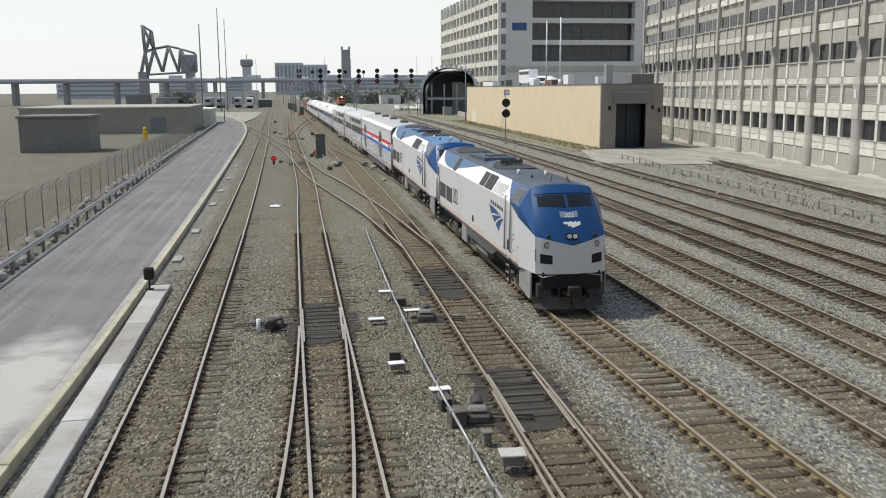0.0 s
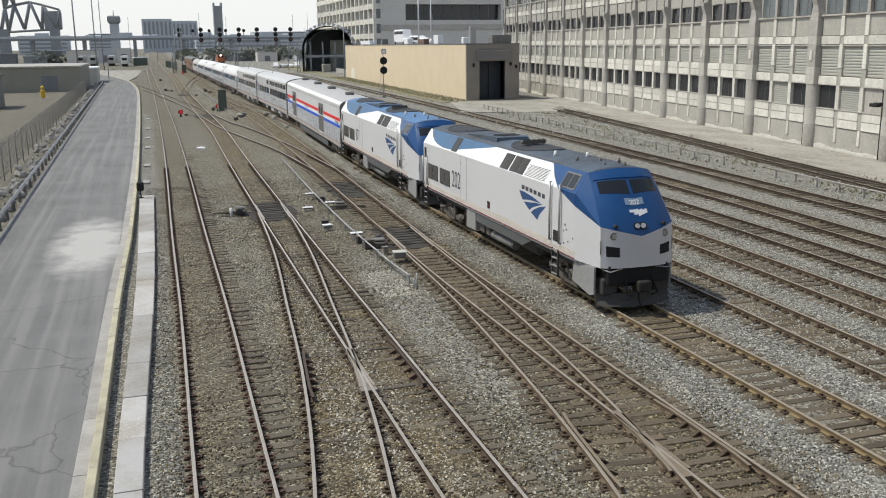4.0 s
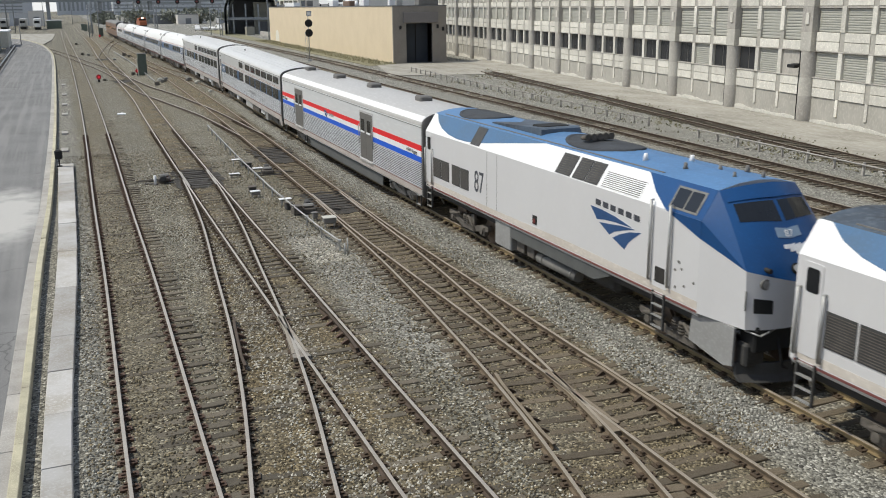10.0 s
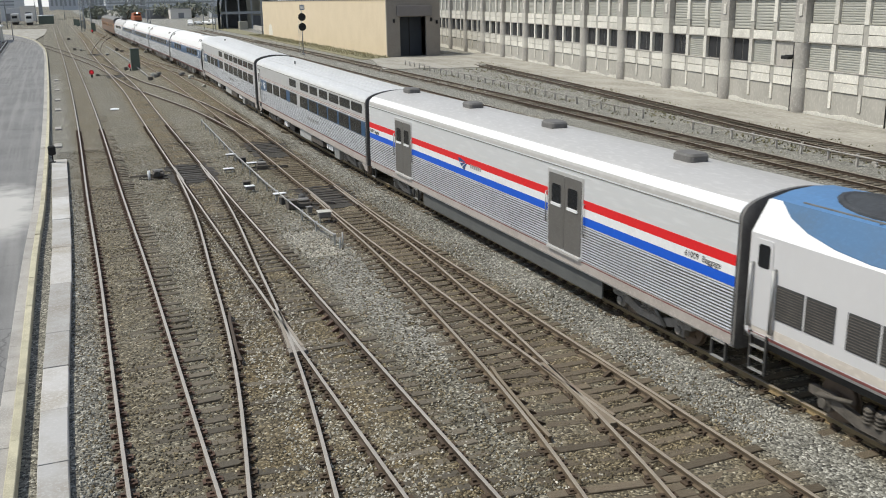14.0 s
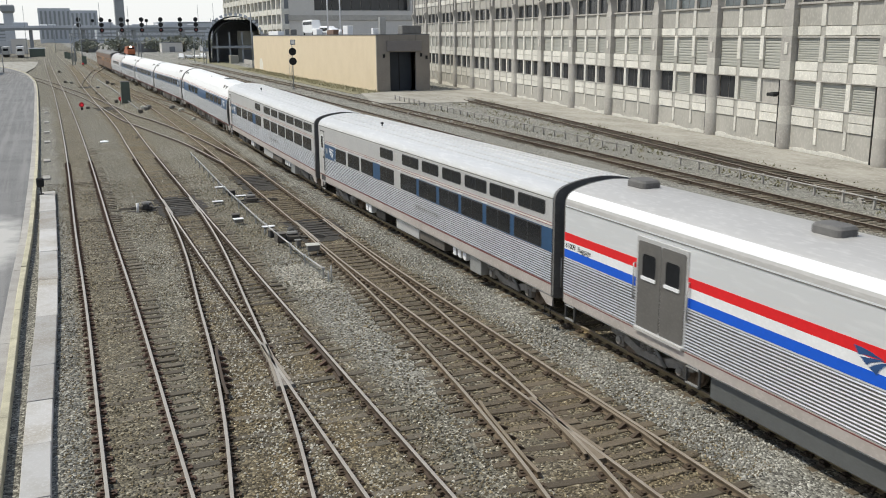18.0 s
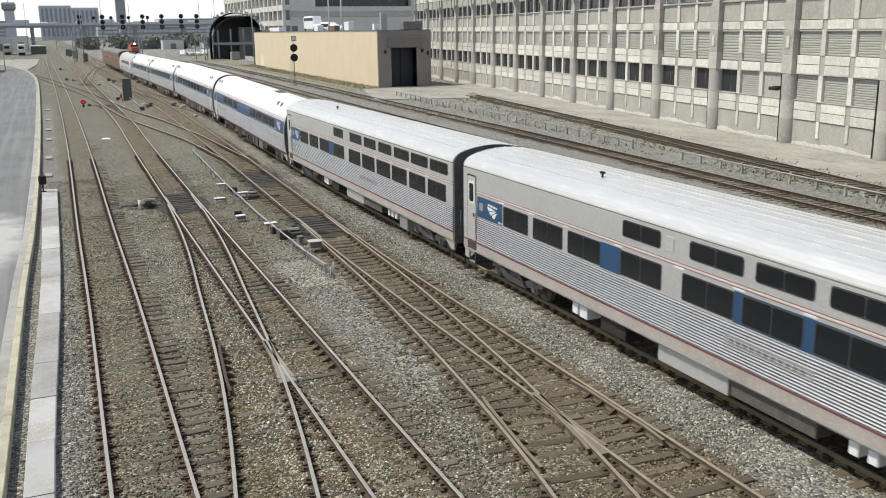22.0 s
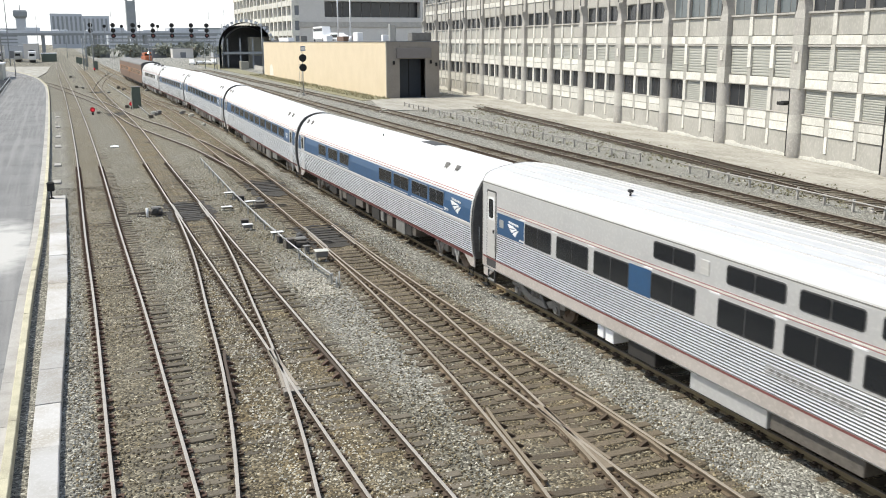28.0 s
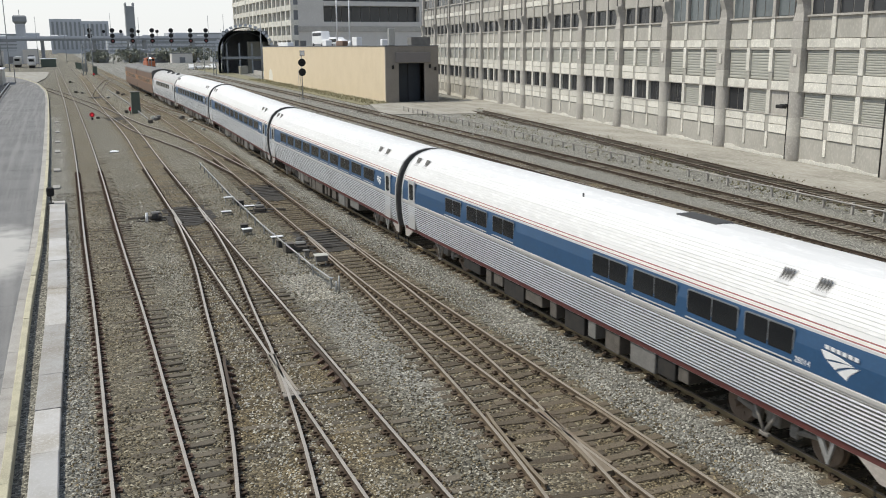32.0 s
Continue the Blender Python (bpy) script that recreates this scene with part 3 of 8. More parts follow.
def poly(bm, pts, depth, mi=0):
    """A flat shape given by points, thickened along depth."""
    d = Vector(depth)
    a = [bm.verts.new(Vector(q)) for q in pts]
    b = [bm.verts.new(Vector(q) + d) for q in pts]
    bm.faces.new(a[::-1]).material_index = mi
    bm.faces.new(b).material_index = mi
    n = len(a)
    for k in range(n):
        bm.faces.new((a[k], a[(k + 1) % n], b[(k + 1) % n], b[k])).material_index = mi
    bmesh.ops.recalc_face_normals(bm, faces=bm.faces[:])
    return bm


def B():
    return bmesh.new()


def sm(a, b, x):
    k = min(1.0, max(0.0, (x - a) / (b - a)))
    return k * k * (3 - 2 * k)


def along(pts, y):
    """x of a line given by (x, y) corners, smoothed between them."""
    if y <= pts[0][1]:
        a, b = pts[0], pts[1]
        return a[0] + (b[0] - a[0]) * (y - a[1]) / (b[1] - a[1])
    for i in range(len(pts) - 1):
        p1, p2 = pts[i], pts[i + 1]
        if y <= p2[1]:
            p0 = pts[i - 1] if i else p1
            p3 = pts[i + 2] if i + 2 < len(pts) else p2
            k = (y - p1[1]) / (p2[1] - p1[1])
            m1 = (p2[0] - p0[0]) / (p2[1] - p0[1]) * (p2[1] - p1[1])
            m2 = (p3[0] - p1[0]) / (p3[1] - p1[1]) * (p2[1] - p1[1])
            return (2 * k**3 - 3 * k**2 + 1) * p1[0] + (k**3 - 2 * k**2 + k) * m1 + (3 * k**2 - 2 * k**3) * p2[0] + (k**3 - k**2) * m2
    a, b = pts[-2], pts[-1]
    return a[0] + (b[0] - a[0]) * (y - a[1]) / (b[1] - a[1])


def ground_z(x, y):
    """Rail-top level of the yard: flat, with the running line on a low rise further out."""
    return sm(42, 106, y) * sm(6.8, 11.0, x) * (1 - sm(17, 26, x)) * 1.0


# ---- the ground ----
DROP = 0.17  # the stones lie this far below the rail tops


def axis(*runs):
    out = []
    for a, b, n in runs:
        out += [a + (b - a) * i / n for i in range(n)]
    return out + [runs[-1][1]]


# ---- railway tracks: centre lines as (x, y) ----
LINES = {
    "yard_left": [(1.0, 4), (1.08, 16), (1.3, 30), (1.42, 44), (1.68, 64), (1.85, 82), (2.0, 110), (2.1, 170), (1.95, 205), (1.85, 300), (1.8, 420)],
    "yard_middle": [(5.6, 4), (5.62, 15), (5.7, 25), (5.85, 40), (5.98, 51), (6.4, 76), (6.8, 96), (6.85, 125), (6.95, 180), (7.6, 240), (7.9, 340), (8.0, 480)],
    "turnout_left": [(1.1, 4), (2.45, 11), (3.25, 16), (3.75, 19.5), (4.25, 24), (4.75, 30), (5.3, 36.5), (5.68, 43), (5.96, 50.5)],
    "yard_right": [(10.7, 4), (10.68, 14), (10.68, 25), (10.7, 33), (10.95, 42), (11.2, 52), (11.35, 65), (11.3, 80), (11.25, 97), (11.3, 120), (11.2, 155), (11.3, 300)],
    "turnout_right": [(6.2, 4), (7.9, 9.5), (8.75, 13.7), (9.35, 18), (9.8, 22.5), (10.3, 29), (10.62, 36), (10.9, 42)],
    "running": [(14.8, -12), (14.8, 30), (14.8, 420), (14.8, 600)],
    "second": [(18.3, 4), (18.5, 18), (18.7, 25), (19.0, 40), (19.4, 80), (21, 160), (24, 300)],
    "third": [(21.9, 4), (22.2, 20), (22.5, 28), (22.9, 45), (23.6, 80), (26, 160), (30, 300)],
    "fourth": [(25.6, 4), (26.0, 25), (26.4, 35), (27, 60), (28, 90), (31, 160), (36, 300)],
    "fifth": [(29.2, 4), (29.8, 30), (30.4, 40), (31.2, 60), (32.3, 90), (35, 160), (40, 300)],
    "sixth": [(33.6, 4), (34.5, 34), (35.2, 45), (36.2, 62), (37.5, 90), (40, 150), (44, 300)],
    "seventh": [(37.3, 20), (40.8, 40), (43.8, 58), (47.6, 82), (52.0, 112)],
    "ladder_near": [(6.85, 128), (7.2, 118), (7.9, 103), (8.75, 92), (9.6, 82), (10.4, 74), (11.3, 62)][::-1],
    "ladder_far": [(6.85, 124), (6.2, 137), (5.0, 152), (3.4, 168), (0.6, 197), (-4, 235), (-12, 290)],
    "crossover": [(14.7, 84), (14.0, 96), (12.9, 112), (11.9, 126), (11.3, 140)],
    "crossover_far": [(7.0, 180), (8.3, 200), (11.2, 226), (13.6, 250), (14.7, 275)],
}
# how rusty the stones are along each line
RUST = {"yard_left": 0.45, "yard_middle": 1.0, "turnout_left": 1.0, "yard_right": 0.9, "turnout_right": 0.75, "running": 0.95, "second": 0.95, "third": 1.0, "fourth": 1.0, "fifth": 0.95, "sixth": 0.9, "seventh": 1.0}


def rust_at(x, y):
    r = 0.0
    for key, k in RUST.items():
        line = LINES[key]
        if line[0][1] - 4 <= y <= line[-1][1]:
            d = abs(x - along(line, y)) + 0.16 * noise.noise(Vector((x * 0.9, y * 0.9, 7)))
            r = max(r, k * (1 - sm(0.8, 1.45, d)))
    return r


def build_ground():
    xs = axis((-2500, -300, 8), (-300, -40, 10), (-40, -3, 10), (-3, 28, 110), (28, 60, 30), (60, 300, 12), (300, 2500, 8))
    ys = axis((-300, 0, 8), (0, 70, 90), (70, 130, 40), (130, 300, 40), (300, 800, 20), (800, 4000, 12))
    me = bpy.data.meshes.new("ground")
    verts, rust, fresh = [], [], []
    for y in ys:
        for x in xs:
            n = 0.03 * noise.noise(Vector((x * 0.5, y * 0.5, 0))) + 0.025 * noise.noise(Vector((x * 1.7, y * 1.7, 3)))
            verts.append((x, y, ground_z(x, y) - DROP + n * (1 if -1 < x < 60 else 0) - (0.1 if x < -1.6 else 0)))
            rust.append(rust_at(x, y) if -1 < x < 46 and 0 <= y < 310 else 0.0)
            k = 0.0
            if 0 < y < 130 and -2 < x < 14:
                w8 = 0.35 * noise.noise(Vector((x * 0.7, y * 0.35, 11)))
                k = max(1 - sm(0.55, 1.1, math.hypot((x - 8.35) / 1.5, (y - 27) / 12) + w8), 0.9 * (1 - sm(0.15, 0.6, x + w8)))
            fresh.append(k * 0.5 - 0.1)
    w = len(xs)
    faces = [(j * w + i, j * w + i + 1, (j + 1) * w + i + 1, (j + 1) * w + i) for j in range(len(ys) - 1) for i in range(w - 1)]
    me.from_pydata(verts, [], faces)
    me.attributes.new("rust", "FLOAT", "POINT").data.foreach_set("value", rust)
    me.attributes.new("fresh", "FLOAT", "POINT").data.foreach_set("value", fresh)
    me.materials.append(M["ballast"])
    return tagged(new("ground", me), "crushed grey and brown track ballast with dirt", "ground", kind="structure")


build_ground()

RAIL = [(-0.07, -0.15), (0.07, -0.15), (0.07, -0.135), (0.012, -0.12), (0.012, -0.045), (0.039, -0.035), (0.039, -0.005), (0.034, 0.0), (-0.034, 0.0), (-0.039, -0.005), (-0.039, -0.035), (-0.012, -0.045), (-0.012, -0.12), (-0.07, -0.135)]
RAIL_MI = [0, 0, 0, 0, 0, 0, 1, 1, 1, 0, 0, 0, 0, 0]


def steps(y0, y1):
    out, y = [], y0
    while y < y1:
        out.append(y)
        y += 1.2 if y < 60 else (2.5 if y < 140 else 8)
    return out + [y1]


def rail_mesh(line, side, y0, y1, name, parent, shine=True):
    bm = B()
    rings = []
    for y in steps(y0, y1):
        x = along(line, y)
        d = Vector((along(line, y + 0.3) - along(line, y - 0.3), 0.6, 0)).normalized()
        nrm = Vector((d.y, -d.x, 0))
        c = Vector((x, y, 0)) + nrm * side * 0.7525
        c.z = ground_z(c.x, c.y)
        rings.append([c + nrm * a + Vector((0, 0, b)) for a, b in RAIL])
    loft(bm, rings, mis=RAIL_MI)
    return part(name, bm, [M["rail" if shine or line[0][0] > 25 else "ochrerail" if line is LINES["running"] else "rustrail"], M["railtop" if shine else "rusttop"]], parent)


def tie_plates(key, parent, y0, y1, rows, iron):
    """Rusty plates, spikes and rail anchors where the rails sit on the ties."""
    line = LINES[key]
    verts, faces = [], []
    rnd = random.Random(key + "plates")

    def block(c, d, nrm, a0, a1, b0, b1, z0, z1):
        k = len(verts)
        for z in (z0, z1):
            for a, b in ((a0, b0), (a1, b0), (a1, b1), (a0, b1)):
                p_ = c + nrm * a + d * b
                verts.append((p_.x, p_.y, c.z + z))
        faces.extend([[k + i for i in f] for f in ((4, 5, 6, 7), (0, 1, 5, 4), (1, 2, 6, 5), (2, 3, 7, 6), (3, 0, 4, 7))])
    for y, z in rows:
        if not y0 <= y <= y1:
            continue
        d = Vector((along(line, y + 0.3) - along(line, y - 0.3), 0.6, 0)).normalized()
        nrm = Vector((d.y, -d.x, 0))
        for s in (-1, 1):
            c = Vector((along(line, y), y, 0)) + nrm * s * 0.7525
            c.z = ground_z(c.x, c.y)
            block(c, d, nrm, -0.19, 0.19, -0.09, 0.09, -0.16, -0.118)
            for q in (-1, 1):
                w = rnd.uniform(-0.05, 0.05)
                block(c, d, nrm, q * 0.10 - 0.035, q * 0.10 + 0.035, w - 0.035, w + 0.035, -0.13, rnd.uniform(-0.09, -0.065))
                if rnd.random() < 0.75:
                    w = 0.14 * rnd.choice((-1, 1))
                    block(c, d, nrm, q * 0.085 - 0.03, q * 0.085 + 0.05, w - 0.025, w + 0.025, -0.16, -0.09)
    me = bpy.data.meshes.new("tie_plates")
    me.from_pydata(verts, [], faces)
    me.materials.append(M[iron])
    ob = new("tie_plates", me)
    ob.parent = parent
    tagged(ob, kind="stuff")


def build_track(key, y0, y1, label, pieces_to=52.0, sides=(-1, 1), ties=True, shine=True, tie_from=None, half=1.3, lift=0.0, wood="tie", plates=70.0, tilt=0.0, aside=0.0, iron="plate"):
    line = LINES[key]
    rows = []
    t = thing("railway_track", label, "railway track", group="tracks of the rail yard", kind="structure")
    for s in sides:
        rail_mesh(line, s, y0, y1, "rail", t, shine)
    if not ties:
        return t
    bm = B()
    box(bm, -half, half, -0.115, 0.115, -0.16, 0.0, 0.012)
    first = part("tie", bm, M[wood], t)
    rnd = random.Random(key)
    y, used = (tie_from if tie_from is not None else y0) + 0.2, False
    rest = B()
    while y < min(y1, 210):
        x = along(line, y) + aside
        ang = math.degrees(math.atan2(-(along(line, y + 0.5) - along(line, y - 0.5)), 1.0)) + rnd.uniform(-1.2, 1.2)
        z = ground_z(x, y) - 0.128 + rnd.uniform(-0.026, 0.004) + lift - (0.028 if x > 17 else 0.05) * sm(50, 90, y)
        rows.append((y, z))
        if y < pieces_to:
            lean = -math.degrees(math.atan2(ground_z(x + half, y) - ground_z(x - half, y), 2 * half))
            m = pose(x + rnd.uniform(-0.06, 0.06), y, z, rnd.uniform(-1, 1), lean + tilt + rnd.uniform(-0.5, 0.5), ang)
            if not used:
                first.matrix_basis, used = m, True
            else:
                again(first, t, m)
        else:
            dz = z - ground_z(x, y)
            ends = [[(xx, y - 0.115, ground_z(xx, y) + dz - 0.16), (xx, y + 0.115, ground_z(xx, y) + dz - 0.16), (xx, y + 0.115, ground_z(xx, y) + dz), (xx, y - 0.115, ground_z(xx, y) + dz)] for xx in (x - half + rnd.uniform(-0.1, 0.1), x, x + half + rnd.uniform(-0.1, 0.1))]
            loft(rest, ends)
        y += 0.53 if y < 110 else 0.62
    if len(rest.verts):
        tagged(part("tie_row", rest, M[wood + "_row"], t), kind="stuff")
    else:
        rest.free()
    if plates:
        tie_plates(key, t, 8 if key != "seventh" else 26, plates, rows, iron)
    return t


build_track("yard_left", -24, 420, "straight yard track with worn rails and half buried wooden ties", 84, lift=-0.029, wood="darktie", tilt=-1.5, aside=0.15, iron="redplate")
build_track("yard_middle", -24, 480, "yard track with bright rails on dark wooden ties", 84, lift=-0.018, wood="darktie", tilt=-0.5, aside=0.08)
build_track("turnout_left", 4, 48, "diverging turnout track curving off the middle yard track", tie_from=4, pieces_to=26, lift=-0.03, wood="darktie")
build_track("yard_right", -24, 300, "yard track with rusty rails leading into a turnout", 74, shine=False, lift=-0.006)
build_track("turnout_right", 4, 40, "rusty diverging turnout track with spread ties", tie_from=4, pieces_to=18, shine=False, lift=-0.010)
build_track("running", -24, 600, "running track under the passenger train", shine=False, lift=-0.012)
build_track("second", -24, 300, "rusty track on clean pale ballast", 44, shine=False, lift=-0.012)
build_track("third", -24, 300, "rusty track on clean pale ballast", 44, shine=False, lift=-0.012)
build_track("fourth", -24, 300, "rusty track on dark stained ballast", 44, shine=False, wood="darktie")
build_track("fifth", -24, 300, "rusty track on clean pale ballast", 44, shine=False, lift=-0.012)
build_track("sixth", -24, 300, "old track set in dark dirt beside a low fence", 60, shine=False, wood="darktie")
build_track("ladder_near", 62, 128, "ladder track crossing between two yard tracks", lift=-0.04)
build_track("ladder_far", 124, 290, "ladder track crossing the left yard track", lift=-0.04)
build_track("crossover", 84, 140, "rusty crossover track joining the running line", shine=False, lift=-0.04)
build_track("crossover_far", 180, 275, "sharply curved rusty crossover far down the yard", shine=False, lift=-0.04)
build_track("seventh", 26, 112, "derelict track sunk in dark dirt", 40, shine=False, lift=0.02, wood="darktie", plates=0)

# ---- left side: kerb, concrete walkway, road ----
CURB = [(-1.82, 4), (-1.53, 18), (-1.33, 34), (-1.10, 44), (-0.88, 72), (-0.86, 122), (-1.1, 180), (-1.75, 212), (-4.2, 255), (-9.5, 300), (-16, 330)]


def strip_piece(line, dx0, dx1, y0, y1, z0, z1, bevel=0.015):
    bm = B()
    rings = []
    for y in (y0, y1):
        x = along(line, y)
        rings.append([(x + dx0, y, z0), (x + dx1, y, z0), (x + dx1, y, z1 - bevel), (x + dx1 - bevel, y, z1), (x + dx0 + bevel, y, z1), (x + dx0, y, z1 - bevel)])
    loft(bm, rings)
    bmesh.ops.recalc_face_normals(bm, faces=bm.faces[:])
    return bm


kerb = thing("kerb", "worn concrete kerb with faded yellow paint along the road", "kerb", kind="structure")
y = -24.0
rnd = random.Random(3)
while y < 320:
    n = 3.05 if y < 110 else 7.0
    part("kerbstone", strip_piece(CURB, -0.19, 0.0, y, y + n - 0.02, -0.4, 0.13 + rnd.uniform(-0.012, 0.012)), M["curb"], kerb)
    part("gutter_slab", strip_piece(CURB, -0.5, -0.195, y, y + n - 0.02, -0.4, 0.0 + rnd.uniform(-0.006, 0.006)), M["concrete"], kerb)
    y += n
WALKWAY = [(-0.75, 4), (-0.93, 17), (-0.56, 34), (-0.4, 56)]
walkway = thing("concrete_walkway", "narrow pale concrete walkway beside the left track", "walkway", kind="structure")
y = -24.0
while y < 55.5:
    n = 2.6 if y < 24 else 4.8
    n = min(n, 55.9 - y)
    k = (y - 17) / 39
    w = 0.28 + 0.13 * max(0, min(1, k))
    part("slab", strip_piece(WALKWAY, -w, w, y, y + n - 0.025, -0.4, 0.03 + rnd.uniform(-0.01, 0.01), 0.02), M["walkslab"], walkway)
    y += n
# broken line of small slabs further out
for y in (62, 71, 84, 93, 104, 118):
    x = along(LINES["yard_left"], y) - 2.05
    bm = B()
    box(bm, x - 0.25, x + 0.2, y, y + 1.3, -0.3, -0.06, 0.02)
    part("slab", bm, M["concrete"], walkway)
dw = thing("dwarf_signal", "small black dwarf signal standing on the walkway end", "signal", pose(-0.72, 55.0, 0.03))
bm = B()
box(bm, -0.14, 0.14, -0.12, 0.12, 0, 0.05, 0.01)
rod(bm, (0, 0, 0.0), (0, 0, 0.46), 0.04, 8)
part("post", bm, M["black"], dw)
bm = B()
box(bm, -0.2, 0.2, -0.15, 0.15, 0.42, 0.92, 0.06)
part("head", bm, M["black"], dw)

bm = B()
xs = [y for y in (-24, 4, 20, 40, 60, 90, 120, 150, 180, 205, 225, 245, 265, 285, 305, 325, 345, 380)]
loft(bm, [[(-7.4 - 0.013 * (y - 70) if y < 260 else min(-9.9, along(CURB, y) - 14), y, -0.09), (along(CURB, y) - 0.48, y, -0.02), (along(CURB, y) - 0.48, y, -0.35), (-7.4 - 0.013 * (y - 70) if y < 260 else min(-9.9, along(CURB, y) - 14), y, -0.35)] for y in xs])
bmesh.ops.recalc_face_normals(bm, faces=bm.faces[:])
tagged(part("road", bm, M["road"]), "grey asphalt service road with pale worn patches", "road", kind="structure")
bm = B()
poly(bm, [(-20, 285, -0.12), (-4, 255, -0.12), (-1.8, 300, -0.12), (-1.0, 370, -0.12), (-22, 380, -0.12)], (0, 0, 0.06))
tagged(part("dirt_lot", bm, M["dirt"]), "pale dusty open lot beyond the road bend", "ground", kind="structure")

# guard rail, rubble and chain fence on the far side of the road
def rail_x(y):
    return -7.55 - 0.0122 * (y - 72)


gr = thing("guard_rail", "steel guard rail on stub posts along the road", "guard rail")
bm = B()
loft(bm, [[(rail_x(y) + dx, y, z) for dx, z in ((0, 0.42), (0.05, 0.47), (0.0, 0.55), (0.05, 0.63), (0, 0.68), (-0.02, 0.68), (-0.02, 0.42))] for y in range(30, 246, 8)])
part("beam", bm, M["galv"], gr, "galvanised steel beam")
post = None
for y in range(31, 245, 3):
    if post is None:
        bm = B()
        box(bm, -0.08, 0.08, -0.08, 0.08, -0.3, 0.66, 0.01)
        post = part("post", bm, M["greybox"], gr)
        post.location = (rail_x(y) - 0.12, y, 0)
    else:
        again(post, gr, pose(rail_x(y) - 0.12, y, 0))
fence = thing("chain_fence", "tall rusty chain-link fence with barbed wire", "fence")
post = None
for y in range(28, 200, 4):
    x = rail_x(y) - 2.1
    if post is None:
        bm = B()
        rod(bm, (0, 0, -0.3), (0, 0, 2.2), 0.035, 7)
        rod(bm, (0, 0, 2.2), (0.28, 0, 2.5), 0.025, 6)
        post = part("post", bm, M["greybox"], fence)
        post.location = (x, y, 0)
    else:
        again(post, fence, pose(x, y, 0))
bm = B()
for z in (0.1, 2.15, 2.3, 2.42):
    rod(bm, (rail_x(28) - 2.1, 28, z), (rail_x(196) - 2.1, 196, z), 0.014, 5)
for k in range(420):
    y = 28 + 0.4 * k
    if y > 195:
        break
    for d in (1, -1):
        a, b = (y, y + 1.6) if d > 0 else (y + 1.6, y)
        rod(bm, (rail_x(a) - 2.1, a, 0.08), (rail_x(b) - 2.1, b, 2.15), 0.008, 3, caps=False)
tagged(part("mesh_wire", bm, M["greybox"], fence), kind="stuff")
rub = B()
rnd = random.Random(8)
for k in range(420):
    y = rnd.uniform(30, 240)
    x = rail_x(y) - rnd.uniform(0.2, 1.8)
    s = rnd.uniform(0.08, 0.32)
    r_ = bmesh.ops.create_icosphere(rub, subdivisions=1, radius=s, matrix=pose(x, y, -0.1, rnd.uniform(0, 90), 0, rnd.uniform(0, 180)))
    for v in r_["verts"]:
        v.co += Vector((rnd.uniform(-1, 1), rnd.uniform(-1, 1), rnd.uniform(-1, 1))) * s * 0.25
tagged(part("rubble", rub, M["concrete"]), "broken concrete rubble behind the guard rail", "rubble", kind="stuff")


def shed(name, x0, x1, y0, y1, h, wall, roof, label, doors=(), eave=0.25):
    t = thing(name, label, "building")
    bm = B()
    box(bm, x0, x1, y0, y1, -0.4, h, 0.03)
    part("wall", bm, wall, t)
    bm = B()
    box(bm, x0 - eave, x1 + eave, y0 - eave, y1 + eave, h, h + 0.35, 0.05)
    part("roof", bm, roof, t)
    for a, b, w, z in doors:
        bm = B()
        box(bm, a, b, y0 - 0.06, y0 + 0.02, z, z + w, 0.01)
        part("door", bm, M["fardark"], t)
    return t


shed("low_warehouse", -44, -12.6, 205, 240, 4.6, M["olivewall"], M["concrete"], "long low beige warehouse behind the fence", ((-20, -17, 3, 0),))
shed("utility_hut", -30, -21, 150, 158, 4.4, M["greybox"], M["greybox"], "small dark grey utility hut", ((-27, -25.8, 2.1, 0),))
shed("white_store", -15.5, -11.2, 246, 262, 3.4, M["yellowgreen"], M["white"], "white flat-roofed store by the road bend")
bm = B()
box(bm, -17.6, -16.8, 176, 176.7, 0.0, 1.4, 0.15)
box(bm, -17.5, -16.9, 176.05, 176.6, 1.4, 2.1, 0.2)
tagged(part("yellow_cabinet", bm, M["yellow"]), "bright yellow equipment cabinet in the yard", "cabinet")
for x, y, h in ((-23.5, 152, 3.2), (-14.2, 250, 7.0), (-9, 262, 5.0)):
    bm = B()
    rod(bm, (x, y, -0.3), (x, y, h), 0.11, 8, 0.08)
    tagged(part("wooden_pole", bm, M["fardark"]), "dark wooden pole in the yard", "pole")

# ---- the long concrete building on the right ----
FA, FB = 41.66, 0.154
fac = thing("concrete_building", "long concrete office building with panels, louvres and round pillars", "building", pose(FA, 0, 0, 0, 0, -math.degrees(math.atan(FB))))
PIT, Q0 = 10.14, 42.5
COLS = [(0.72, 3.28), (3.78, 6.36), (6.86, 9.42)]
MULL = [(3.28, 3.78), (6.36, 6.86)]
bm = B()
box(bm, 0.25, 22, 2, 174.6, -0.4, 24)
part("wall", bm, M["facade"], fac)
bm = B()
box(bm, 0.02, 0.26, 2, 174.6, -0.4, 1.86, 0.01)
part("plinth", bm, M["facade"], fac, "grey concrete plinth")


def facade_piece(name, u0, u1, z0, z1, d0, d1, material, bevel=0.015, parent=None):
    bm = B()
    box(bm, -d1, -d0, u0, u1, z0, z1, bevel)
    return part(name, bm, material, parent or fac)


